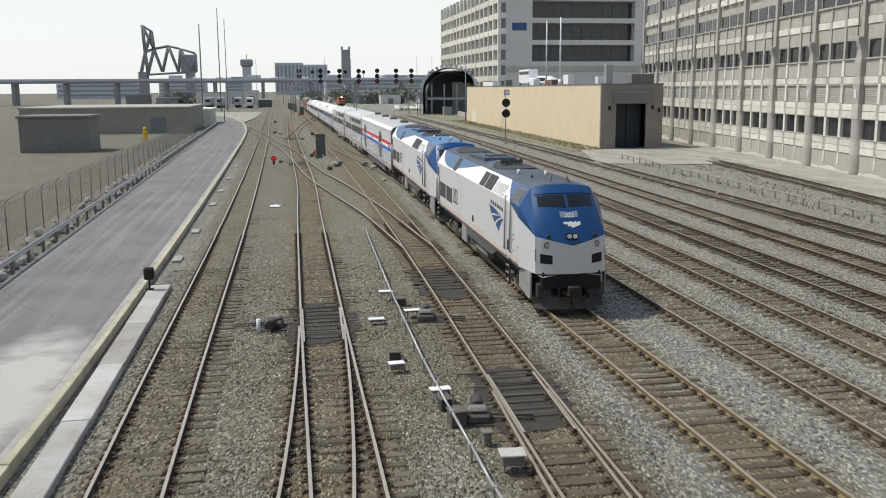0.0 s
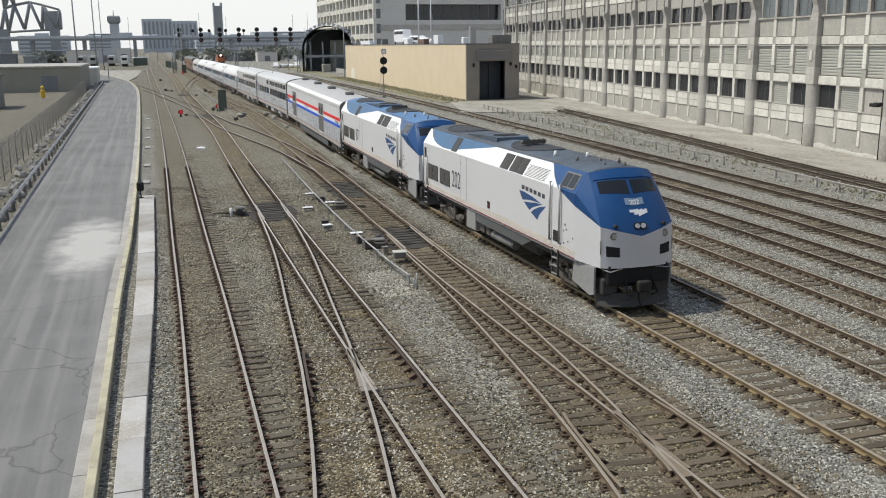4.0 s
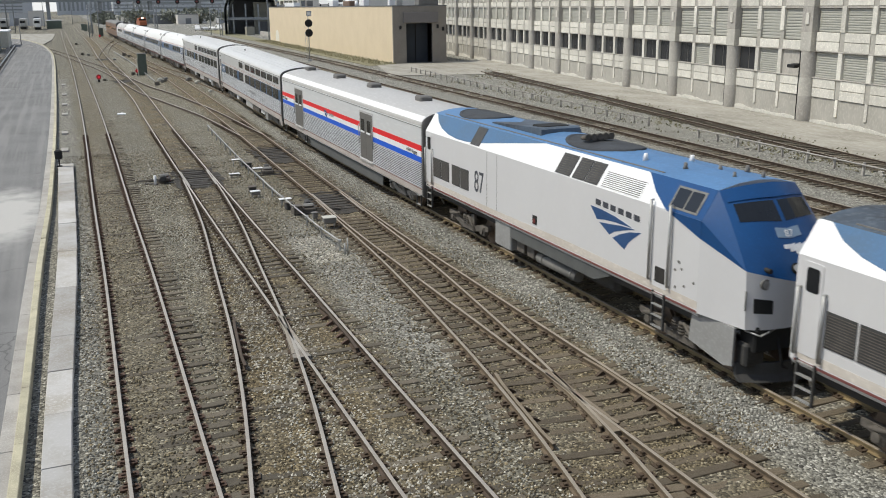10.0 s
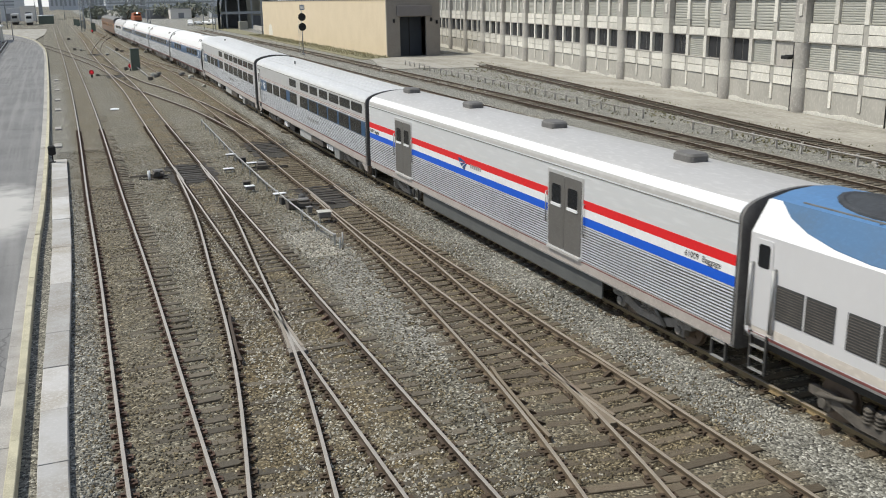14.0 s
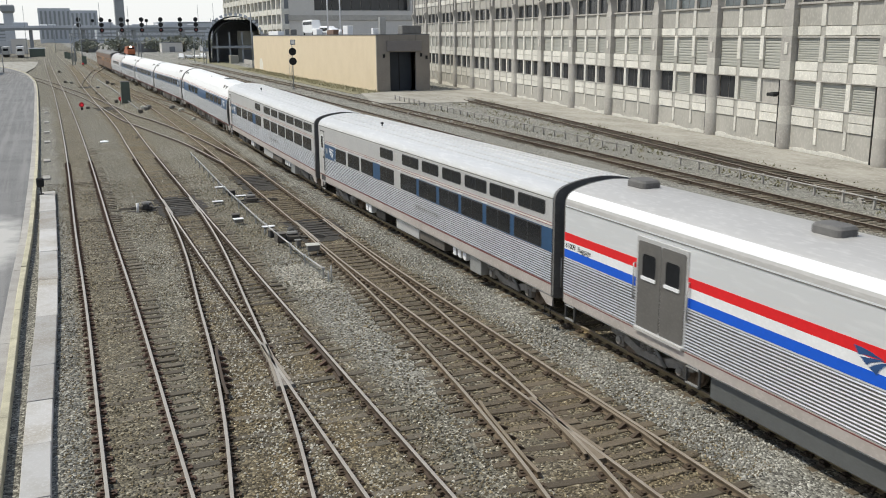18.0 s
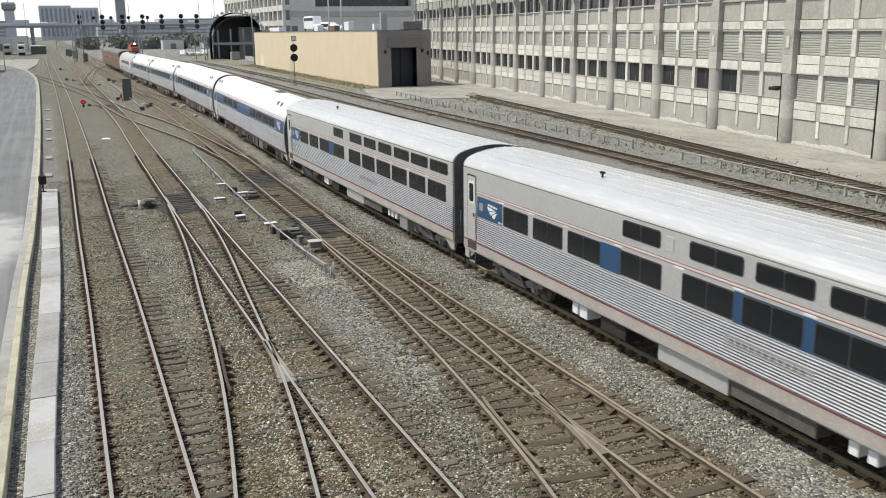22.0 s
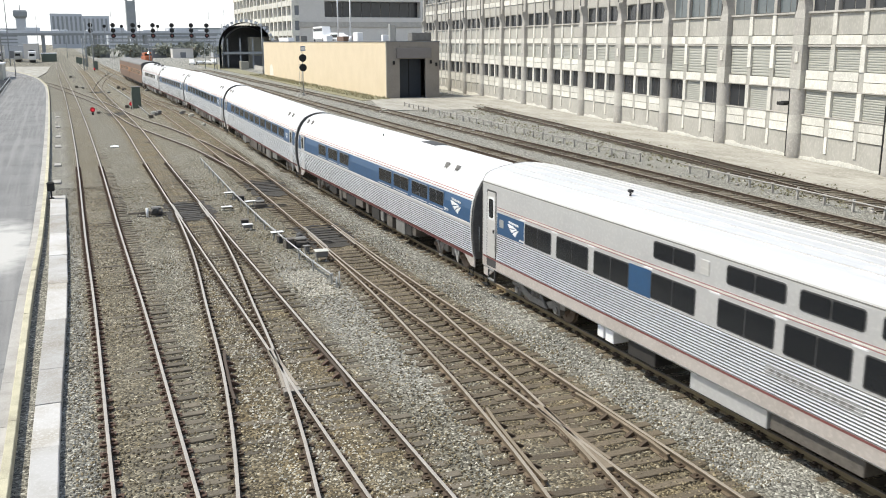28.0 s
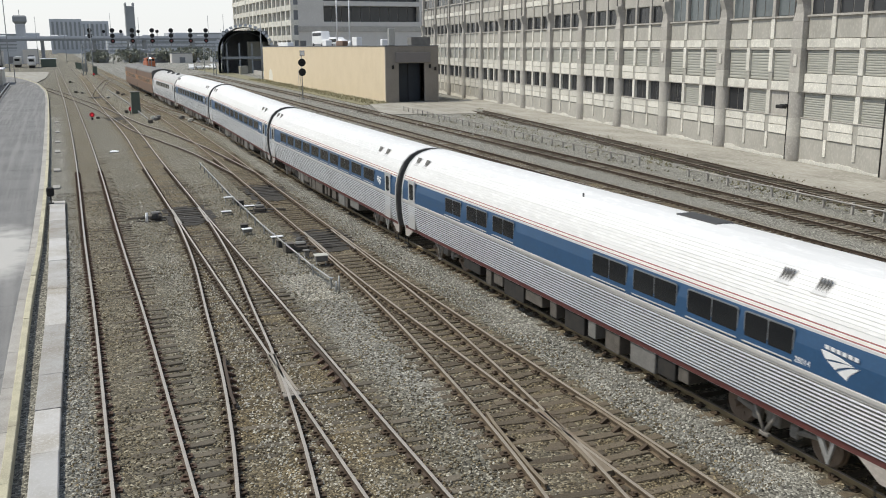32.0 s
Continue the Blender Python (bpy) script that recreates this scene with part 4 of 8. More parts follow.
def louvre(u0, u1, z0, z1, n, parent=None):
    fr = facade_piece("louvre", u0, u1, z0, z1, -0.25, -0.12, M["louver"], 0)
    bm = B()
    for k in range(n):
        z = z0 + (z1 - z0) * (k + 0.2) / n
        h = (z1 - z0) / n
        loft(bm, [[(0.13, u, z), (0.085, u, z - h * 0.05), (0.085, u, z + h * 0.45), (0.13, u, z + h * 0.8)] for u in (u0 + 0.02, u1 - 0.02)])
    bmesh.ops.recalc_face_normals(bm, faces=bm.faces[:])
    part("slat_bank", bm, M["louver"], fr)


def glazed(u0, u1, z0, z1, bars=1, m="glass"):
    fr = facade_piece("window", u0, u1, z0, z1, -0.30, -0.2, M["greybox"], 0)
    for k in range(bars + 1):
        a = u0 + (u1 - u0) * k / (bars + 1) + 0.05
        b = u0 + (u1 - u0) * (k + 1) / (bars + 1) - 0.05
        facade_piece("pane", a, b, z0 + 0.06, z1 - 0.06, -0.2, -0.175, M[m], 0, fr)


for i in range(-3, 13):
    o = Q0 + PIT * i
    two = i <= 0 or i >= 3
    for j, (a, b) in enumerate(COLS):
        a, b = o + a, o + b
        # lower pale panels in two courses
        facade_piece("panel", a + 0.02, b - 0.02, 1.9, 2.53, -0.2, 0.07, M["panel"])
        facade_piece("panel", a + 0.02, b - 0.02, 2.57, 3.2, -0.2, 0.07, M["panel"])
        # window course
        dark = {0: (), 1: (2,), 2: (0, 2)}.get(i, (0, 1, 2)) if i >= 0 else ()
        if j in dark:
            glazed(a, b, 3.27, 5.05, 1, "brownglass")
        elif i == 1 and j == 0:
            facade_piece("blank_panel", a, b, 3.27, 5.05, -0.2, -0.06, M["pillar"])
        else:
            louvre(a, b, 3.27, 5.05, 11)
        # middle panels
        facade_piece("panel", a + 0.02, b - 0.02, 5.12, 5.74, -0.2, 0.07, M["panel"])
        if two:
            facade_piece("panel", a + 0.02, b - 0.02, 5.78, 6.38, -0.2, 0.07, M["panel"])
        louvre(a, b, 6.42 if two else 5.8, 8.02, 10)
        facade_piece("head", a, b, 8.02, 8.14, -0.2, 0.05, M["pillar"])
        facade_piece("panel", a + 0.02, b - 0.02, 8.18, 8.8, -0.2, 0.07, M["panel"])
        facade_piece("grey_panel", a, b, 8.84, 10.3, -0.2, -0.02, M["facade"])
        # upper storeys
        if i <= 2:
            glazed(a, b, 10.45, 13.9, 1, "skyglass" if i > 0 else "brownglass")
            facade_piece("grey_panel", a, b, 13.95, 15.2, -0.2, 0.02, M["facade"])
        else:
            glazed(a, b, 10.45, 11.95, 3)
            facade_piece("grey_panel", a, b, 12.0, 13.3, -0.2, -0.02, M["facade"])
            facade_piece("panel", a + 0.02, b - 0.02, 13.34, 14.0, -0.2, 0.07, M["panel"])
            facade_piece("grey_panel", a, b, 14.04, 15.2, -0.2, -0.02, M["facade"])
        glazed(a, b, 15.4, 16.9, 3)
        facade_piece("panel", a + 0.02, b - 0.02, 18.2, 18.9, -0.2, 0.07, M["panel"])
        glazed(a, b, 20.3, 21.8, 3)
    for a, b in MULL:
        a, b = o + a, o + b
        facade_piece("mullion_foot", a + 0.1, b - 0.1, 0.73, 1.9, -0.2, 0.06, M["panel"])
        facade_piece("mullion_block", a, b, 1.9, 3.2, -0.2, 0.04, M["facade"])
        facade_piece("mullion", a + 0.02, b - 0.02, 3.2, 5.08, -0.2, 0.1, M["panel"])
        facade_piece("mullion_block", a, b, 5.08, 6.4, -0.2, 0.04, M["facade"])
        facade_piece("mullion", a + 0.02, b - 0.02, 6.4, 8.16, -0.2, 0.1, M["panel"])
        facade_piece("mullion_block", a, b, 8.16, 8.82, -0.2, 0.04, M["facade"])
        facade_piece("mullion", a + 0.02, b - 0.02, 8.82, 10.4, -0.2, 0.1, M["panel"])
        facade_piece("mullion", a + 0.06, b - 0.06, 10.4, 15.2, -0.2, 0.08, M["pillar"])
    facade_piece("ledge", o + 0.6, o + 9.5, 10.3, 10.44, -0.2, 0.14, M["pillar"])
    facade_piece("ledge", o + 0.6, o + 9.5, 3.2, 3.27, -0.2, 0.12, M["pillar"])
    facade_piece("ledge", o + 0.6, o + 9.5, 5.05, 5.11, -0.2, 0.12, M["pillar"])
    facade_piece("ledge", o + 0.6, o + 9.5, 15.2, 15.38, -0.2, 0.14, M["pillar"])
# pillars: round at the foot, square above, with a bracket under the upper windows
for i in range(-3, 14):
    o = Q0 + PIT * i
    for lo, hi, k in ((-0.35, 1.88, 0), (1.88, 3.2, 1), (3.2, 5.05, 0)):
        bm = B()
        rings = []
        for z, r in (((lo, 0.5), (0.12, 0.64), (0.3, 0.68), (hi, 0.68)) if lo < 0 else ((lo, 0.675), (hi, 0.675))):
            rings.append([(0.1 - r * math.sin(a * math.pi / 14) * 0.95, o - r * math.cos(a * math.pi / 14), z) for a in range(15)] + [(0.25, o + r, z), (0.25, o - r, z)])
        loft(bm, rings, caps=False)
        bmesh.ops.recalc_face_normals(bm, faces=bm.faces[:])
        pl = part("pillar", bm, M["bandpale" if k else "pillar"], fac, "pale band of the rounded pillar" if k else "rounded concrete pillar")
        for f in pl.data.polygons:
            f.use_smooth = len(f.vertices) == 4 and abs(f.normal.z) < 0.2
    for lo, hi, k in ((5.05, 6.38, 1), (6.38, 8.14, 0), (8.14, 8.82, 1), (8.82, 10.0, 0)):
        bm = B()
        box(bm, -0.42, 0.26, o - 0.62, o + 0.62, lo, hi, 0.02)
        part("pillar_shaft", bm, M["bandpale" if k else "pillar"], fac)
    bm = B()
    box(bm, -0.5, -0.4, o - 0.26, o + 0.12, 6.9, 7.7, 0.02)
    part("pillar_box", bm, M["panel"], fac, "small pale box on the pillar")
    bm = B()
    rings = []
    for z, w, d in ((10.0, 0.62, 0.42), (10.6, 0.5, 0.34), (11.2, 0.34, 0.36), (11.9, 0.3, 0.6), (12.2, 0.3, 0.62), (12.3, 0.26, 0.4)):
        rings.append([(-d, o - w, z), (0.26, o - w, z), (0.26, o + w, z), (-d, o + w, z)])
    loft(bm, rings)
    bmesh.ops.recalc_face_normals(bm, faces=bm.faces[:])
    part("bracket", bm, M["pillar"], fac, "curved concrete bracket")
    bm = B()
    box(bm, -0.2, 0.26, o - 0.3, o + 0.3, 12.3, 24, 0.03)
    part("pier", bm, M["pillar"], fac)
    bm = B()
    rod(bm, (-0.2, o + 0.75, 0), (-0.2, o + 0.75, 15), 0.06, 6)
    part("downpipe", bm, M["grille"], fac, "thin dark downpipe")
bm = B()
box(bm, -0.9, -0.1, 53.2, 53.5, 3.9, 4.15, 0.04)
box(bm, -1.0, -0.6, 52.9, 53.8, 3.85, 4.1, 0.05)
rod(bm, (-0.1, 53.35, 4.0), (-0.9, 53.35, 4.0), 0.06, 8)
part("wall_lamp", bm, M["black"], fac, "black wall-mounted floodlight")
# lime and dust washed up against the foot of the wall
rnd = random.Random(14)
bm = B()
tops, u = [], 2.0
while u < 174:
    tops.append((u, 0.3 + 0.25 * noise.noise(Vector((u * 0.35, 0, 0))) + rnd.uniform(-0.05, 0.05)))
    u += 0.4
loft(bm, [[(0.01, u, -0.3), (-0.012, u, -0.3), (-0.012, u, h), (0.01, u, h + 0.01)] for u, h in tops])
bmesh.ops.recalc_face_normals(bm, faces=bm.faces[:])
part("wall_foot", bm, M["panel"], fac, "pale lime stain along the wall foot")
# pale apron of dirt along the building
bm = B()
edge = [FA + FB * y - 5.5 + 0.5 * noise.noise(Vector((0.3, y * 0.21, 2))) + 0.35 * noise.noise(Vector((0.7, y * 0.7, 5))) for y in range(6, 136)]
loft(bm, [[(edge[y - 6], y, -0.24), (edge[y - 6], y, -0.15), (FA + FB * y - 3.0, y, -0.08), (FA + FB * y - 0.2, y, 0.1), (FA + FB * y - 0.2, y, -0.24)] for y in range(6, 136)])
bmesh.ops.recalc_face_normals(bm, faces=bm.faces[:])
tagged(part("dirt_apron", bm, M["dirt"]), "pale dusty dirt apron along the building", "ground", kind="structure")
bm = B()
poly(bm, [(38.5, 112, -0.14), (50, 108, -0.14), (60, 131, -0.14), (57, 136, -0.14), (44.5, 136, -0.14)], (0, 0, 0.05))
tagged(part("concrete_apron", bm, M["dirt"]), "pale apron in front of the beige building", "ground", kind="structure")

# low concrete post fence between the tracks
pf = thing("post_fence", "row of low concrete posts with a thin rail", "fence")
post = None
for k in range(46):
    y = 22 + 2.12 * k
    x = 37.62 + 0.073 * (y - 37.8) - (0.35 if 13 < k < 16 else 0)
    if k in (14, 15):
        continue
    if post is None:
        bm = B()
        box(bm, -0.07, 0.07, -0.06, 0.06, -0.3, 0.5, 0.015)
        post = part("post", bm, M["concrete"], pf)
        post.matrix_basis = pose(x, y, 0)
    else:
        again(post, pf, pose(x, y, rnd.uniform(-0.05, 0.03), rnd.uniform(-5, 5), rnd.uniform(-5, 5), 0))
for a, b in ((22, 50.5), (56, 117)):
    bm = B()
    rod(bm, (37.62 + 0.073 * (a - 37.8) - 0.1, a, 0.4), (37.62 + 0.073 * (b - 37.8) - 0.1, b, 0.4), 0.045, 6)
    part("rail_bar", bm, M["concrete"], pf)
bm = B()
rnd = random.Random(12)
for k in range(26):
    x, y, s = rnd.uniform(36.9, 38.8), rnd.uniform(30, 110), rnd.uniform(0.04, 0.11)
    box(bm, x - s, x + s, y - s * 1.5, y + s * 1.5, -0.18, -0.12 + s, 0.02)
tagged(part("scrap", bm, M["concrete"]), "scattered scrap and stones beside the fence", "scrap", kind="stuff")

# ---- the beige building with the dark doorway ----
bb = thing("beige_building", "flat-roofed beige block building with a tall dark doorway", "building", pose(47.05, 134.9, 0, 0, 0, -2.34))
W_, L_, H_ = 8.6, 111.0, 8.4
bm = B()
box(bm, 0, 0.4, 0.4, L_, -0.3, H_, 0.02)
part("side_wall", bm, M["beige"], bb, "beige painted block wall")
bm = B()
box(bm, 0.4, W_ + 8, L_ - 0.4, L_, -0.3, H_)
part("back_wall", bm, M["beige"], bb)
bm = B()
box(bm, W_ - 0.4, W_, 0.4, L_ - 0.4, -0.3, H_)
part("side_wall", bm, M["frontgrey"], bb)
for a, b, z0, z1 in ((0, 2.1, -0.3, H_), (6.3, W_, -0.3, H_), (2.1, 6.3, 5.85, H_)):
    bm = B()
    box(bm, a, b, 0, 0.4, z0, z1, 0.02)
    part("front_wall", bm, M["frontgrey"], bb, "grey-brown front wall")
bm = B()
box(bm, 1.6, 7.2, -0.35, 0.02, 5.95, 7.5, 0.03)
part("door_hood", bm, M["lintel"], bb, "grey roller door hood")
bm = B()
box(bm, 2.1, 6.3, 2.2, 2.4, -0.2, 6.0)
part("door", bm, M["doorway"], bb, "dark blue recessed door")
for x in (2.1, 4.2, 6.2):
    bm = B()
    box(bm, x, x + 0.1, 2.1, 2.2, -0.1, 5.9)
    part("door_rail", bm, M["black"], bb)
for x, z in ((1.0, 5.0), (7.0, 5.1), (7.9, 4.7)):
    bm = B()
    box(bm, x, x + 0.3, -0.2, 0.02, z, z + 0.55, 0.03)
    part("wall_light", bm, M["black"], bb)
bm = B()
box(bm, -0.08, W_ + 0.1, -0.08, L_, H_, H_ + 0.12)
part("roof_slab", bm, M["fardark"], bb, "dark roof edge")
bm = B()
poly(bm, [(-0.012, 98, 0.2), (-0.012, 103, 0.2), (-0.012, 103, 1.6), (-0.012, 102, 2.6), (-0.012, 100.5, 3.0), (-0.012, 99, 2.6), (-0.012, 98, 1.6)], (0.02, 0, 0))
part("wall_patch", bm, M["cream"], bb, "pale repaired patch")


def roof_box(u, w, y, d, h, m, name="roof_unit", label="pale rooftop unit"):
    t = B()
    box(t, u, u + w, y, y + d, H_ + 0.12, H_ + 0.12 + h, 0.06)
    ob = part(name, t, M[m])
    ob.matrix_world = bb.matrix_basis
    return tagged(ob, label, "roof unit")


roof_box(1.0, 1.4, 82, 12, 0.9, "white", label="long white duct on the roof")
roof_box(1.5, 1.4, 70, 1.6, 1.2, "greybox", label="grey box unit on the flat roof")
roof_box(1.2, 1.2, 44, 3.2, 1.1, "white", label="white air unit on the flat roof")
roof_box(1.2, 1.0, 21, 3.0, 1.5, "white", label="white cabinet on the flat roof")
roof_box(2.2, 1.0, 9, 1.0, 1.0, "white", label="small white vent on the roof")
roof_box(5.0, 3.2, 2.5, 2.0, 1.3, "greybox", label="grey plant box on the flat roof")
roof_box(1.6, 1.0, 3.2, 0.8, 2.6, "galv", label="slim grey roof mast box")
roof_box(2.0, 2.0, 34, 5.0, 0.9, "brown", label="low red-brown roof unit")
for y in (39.5, 30.2):
    bm = B()
    rod(bm, (2.4, y, H_ + 0.1), (2.4, y, H_ + 11), 0.16, 10, 0.1)
    rod(bm, (2.4, y, H_ + 0.1), (2.4, y, H_ + 1.0), 0.4, 10, 0.3)
    lp = part("lamp_post", bm, M["white"])
    lp.matrix_world = bb.matrix_basis
    tagged(lp, "tall white lamp post on the roof deck", "lamp post")


def build_van(m, label, body="white", length=5.2, h=2.3, name="van"):
    t = thing(name, label, "vehicle", m)
    bm = B()
    sec = [(-length / 2, 0.5, 1.0), (-length / 2 + 0.25, 0.45, 1.15), (-length / 2 + 1.1, 0.45, 1.3), (-length / 2 + 1.9, 0.45, h), (length / 2 - 0.2, 0.45, h), (length / 2, 0.5, h - 0.2)]
    loft(bm, [[(-0.95, y, a), (0.95, y, a), (0.95, y, b - 0.2), (0.75, y, b), (-0.75, y, b), (-0.95, y, b - 0.2)] for y, a, b in sec])
    bmesh.ops.recalc_face_normals(bm, faces=bm.faces[:])
    part("body", bm, M[body], t)
    for s in (-1, 1):
        bm = B()
        box(bm, s * 0.96 - 0.015, s * 0.96 + 0.015, -length / 2 + 1.6, length / 2 - 0.5, h - 0.95, h - 0.35, 0.01)
        part("side_window", bm, M["glass"], t)
        for y in (-length / 2 + 1.0, length / 2 - 1.0):
            bm = B()
            rod(bm, (s * 0.78, y, 0.34), (s * 1.0, y, 0.34), 0.34, 14)
            w = part("wheel", bm, M["black"], t)
            bm = B()
            rod(bm, (s * 0.99, y, 0.34), (s * 1.01, y, 0.34), 0.2, 10)
            part("rim", bm, M["galv"], w)
    return t


build_van(bb.matrix_basis @ pose(3.2, 56, H_ + 0.12, 0, 0, 0), "white delivery van parked on the roof deck", length=10, h=3.0)
build_van(bb.matrix_basis @ pose(5.0, 49, H_ + 0.12, 0, 0, 20), "white car parked on the roof deck", h=1.7, length=4.6, name="car")

# grass strip beside the beige building, and the two-headed signal
bm = B()
poly(bm, [(42.2, 132, -0.15), (47.0, 134, -0.15), (51.4, 246, -0.15), (60, 380, -0.15), (52, 380, -0.15), (47.3, 246, -0.15)], (0, 0, 0.07))
tagged(part("grass_strip", bm, M["grass"]), "strip of dry yellow-green grass by the wall", "grass", kind="structure")
rnd = random.Random(6)
tuft = B()
for k in range(2600):
    y = rnd.uniform(133, 250)
    x = 43.2 + (y - 133) * 0.042 + rnd.uniform(0, 4.0)
    h = rnd.uniform(0.12, 0.4)
    a = rnd.uniform(0, 6.28)
    d = Vector((math.cos(a), math.sin(a), 0)) * 0.07
    v = [tuft.verts.new(Vector((x, y, -0.1)) + d), tuft.verts.new(Vector((x, y, -0.1)) - d), tuft.verts.new(Vector((x + rnd.uniform(-0.15, 0.15), y + rnd.uniform(-0.15, 0.15), h - 0.08)))]
    tuft.faces.new(v)
tagged(part("grass_tufts", tuft, M["grass"]), "dry grass tufts along the wall", "grass", kind="stuff")


def signal_mast(x, y, z, heads, h, lit, label, ladder=True):
    t = thing("signal_mast", label, "signal", pose(x, y, z))
    bm = B()
    rod(bm, (0, 0, -0.3), (0, 0, h), 0.09, 9)
    box(bm, -0.25, 0.25, -0.25, 0.25, -0.3, 0.15, 0.03)
    part("mast", bm, M["galv"], t)
    for k, zz in enumerate(heads):
        bm = B()
        rod(bm, (0, -0.25, zz), (0, -0.32, zz), 0.62, 20)
        rod(bm, (0, -0.1, zz), (0, -0.27, zz), 0.3, 14)
        hd = part("head", bm, M["black"], t, "round black signal head")
        bm = B()
        rod(bm, (0, -0.33, zz), (0, -0.36, zz), 0.12, 12)
        part("lens", bm, M["redlight"] if k in lit else M["glass"], hd)
    if ladder:
        bm = B()
        for xx in (-0.55, -0.25):
            rod(bm, (xx, 0.1, 0), (xx, 0.1, h - 1.2), 0.025, 5)
        for k in range(int((h - 1.5) / 0.35)):
            rod(bm, (-0.55, 0.1, 0.3 + 0.35 * k), (-0.25, 0.1, 0.3 + 0.35 * k), 0.018, 5)
        part("ladder", bm, M["galv"], t)
    return t


sg = signal_mast(37.75, 150, 0.0, (5.9, 4.35), 6.6, (), "two-headed signal mast with a blue sign plate")
bm = B()
box(bm, -0.25, 0.55, -0.06, -0.02, 7.0, 7.8, 0.02)
rod(bm, (0, 0, 6.5), (0, 0, 7.1), 0.05, 6)
part("sign_plate", bm, M["bandblue"], sg, "blue square sign plate")
bm = B()
box(bm, -0.15, 0.45, -0.07, -0.055, 7.1, 7.7)
part("sign_mark", bm, M["white"], sg)

# ---- the passenger train ----
def prof_x(prof, z):
    for (xa, za), (xb, zb) in zip(prof, prof[1:]):
        if za <= z <= zb:
            return xa + (xb - xa) * (z - za) / (zb - za)
    return prof[-1][0]


def hull(prof, y0, y1, name, parent, mats, roof_from, bottom=True):
    """A closed car body swept along its length from a half section of (x, z) corners."""
    ring = [(-x, z) for x, z in prof] + [(x, z) for x, z in prof[::-1] if x > 1e-6]
    mis = []
    n = len(ring)
    for k in range(n):
        za, zb = ring[k][1], ring[(k + 1) % n][1]
        mis.append(1 if min(za, zb) >= roof_from - 1e-6 else 0)
    bm = B()
    loft(bm, [[(x, y, z) for x, z in ring] for y in (y1, y1 - 0.04, (y0 + y1) / 2, y0 + 0.04, y0)], mis=mis)
    for f in bm.faces:
        if len(f.verts) == 4 and abs(f.normal.z) > 0.03 and f.material_index == 1:
            f.smooth = True
    return part(name, bm, mats, parent)


def band(prof, z0, z1, y0, y1, proud, name, parent, material, label="", sides=(-1, 1)):
    """A strip on both sides that follows the section."""
    zs = sorted({z0, z1, *[z for _, z in prof if z0 < z < z1]})
    for s in sides:
        bm = B()
        ring = [(s * (prof_x(prof, z) + proud), z) for z in zs] + [(s * (prof_x(prof, z) - 0.02), z) for z in zs[::-1]]
        loft(bm, [[(x, y, z) for x, z in ring] for y in (y0, y1)])
        bmesh.ops.recalc_face_normals(bm, faces=bm.faces[:])
        part(name, bm, material, parent, label)


def rrect(u0, u1, v0, v1, r, n=3):
    pts = []
    for cu, cv, a0 in ((u1 - r, v1 - r, 0), (u0 + r, v1 - r, 90), (u0 + r, v0 + r, 180), (u1 - r, v0 + r, 270)):
        for k in range(n + 1):
            a = radians(a0 + 90 * k / n)
            pts.append((cu + r * math.cos(a), cv + r * math.sin(a)))
    return pts


def plate(pts, x, depth, name, parent, material, label=""):
    """A flat shape of (y, z) corners lying on the side at x, standing proud by depth."""
    bm = B()
    poly(bm, [(x, y, z) for y, z in pts], (depth, 0, 0))
    return part(name, bm, material, parent, label)


def ribs(prof, z0, z1, y0, y1, pitch, proud, parent, material, holes=(), name="rib"):
    """Pressed ribs along the lower side, left open at the doors."""
    runs, a = [], y0
    for h0, h1 in sorted(holes):
        runs.append((a, h0))
        a = h1
    runs.append((a, y1))
    n = int((z1 - z0) / pitch)
    # backing strip coloured darker to stand for the shade between ribs
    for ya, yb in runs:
        band(prof, z0, z0 + n * pitch, ya, yb, 0.003, "flute", parent, M["flute"], "grimy fluted steel, darkened for the shade between ribs")
    for s in (-1, 1):
        for k in range(n):
            za = z0 + (k + 0.15) * pitch
            zb = za + pitch * 0.54
            for ya, yb in runs:
                bm = B()
                xa, xb = prof_x(prof, za), prof_x(prof, zb)
                xm = (xa + xb) / 2
                ring = [(s * xa, za), (s * (xa + proud * 0.8), za + pitch * 0.1), (s * (xm + proud), (za + zb) / 2), (s * (xb + proud * 0.62), zb - pitch * 0.12), (s * xb, zb)]
                loft(bm, [[(x, y, z) for x, z in ring] for y in (ya, yb)])
                bmesh.ops.recalc_face_normals(bm, faces=bm.faces[:])
                part(name, bm, material, parent)


def window(prof, y0, y1, z0, z1, parent, frame_m, pane_m, split=True, r=0.08, sides=(-1, 1)):
    for s in sides:
        x = prof_x(prof, (z0 + z1) / 2)
        fr = plate(rrect(y0 - 0.03, y1 + 0.03, z0 - 0.03, z1 + 0.03, r + 0.02), s * (x - 0.01), s * 0.022, "window", parent, frame_m)
        if split:
            m_ = (y0 + y1) / 2
            for a, b in ((y0, m_ - 0.016), (m_ + 0.016, y1)):
                plate(rrect(a, b, z0, z1, r), s * (x + 0.0), s * 0.017, "pane", fr, pane_m)
        else:
            plate(rrect(y0, y1, z0, z1, r), s * (x + 0.0), s * 0.017, "pane", fr, pane_m)


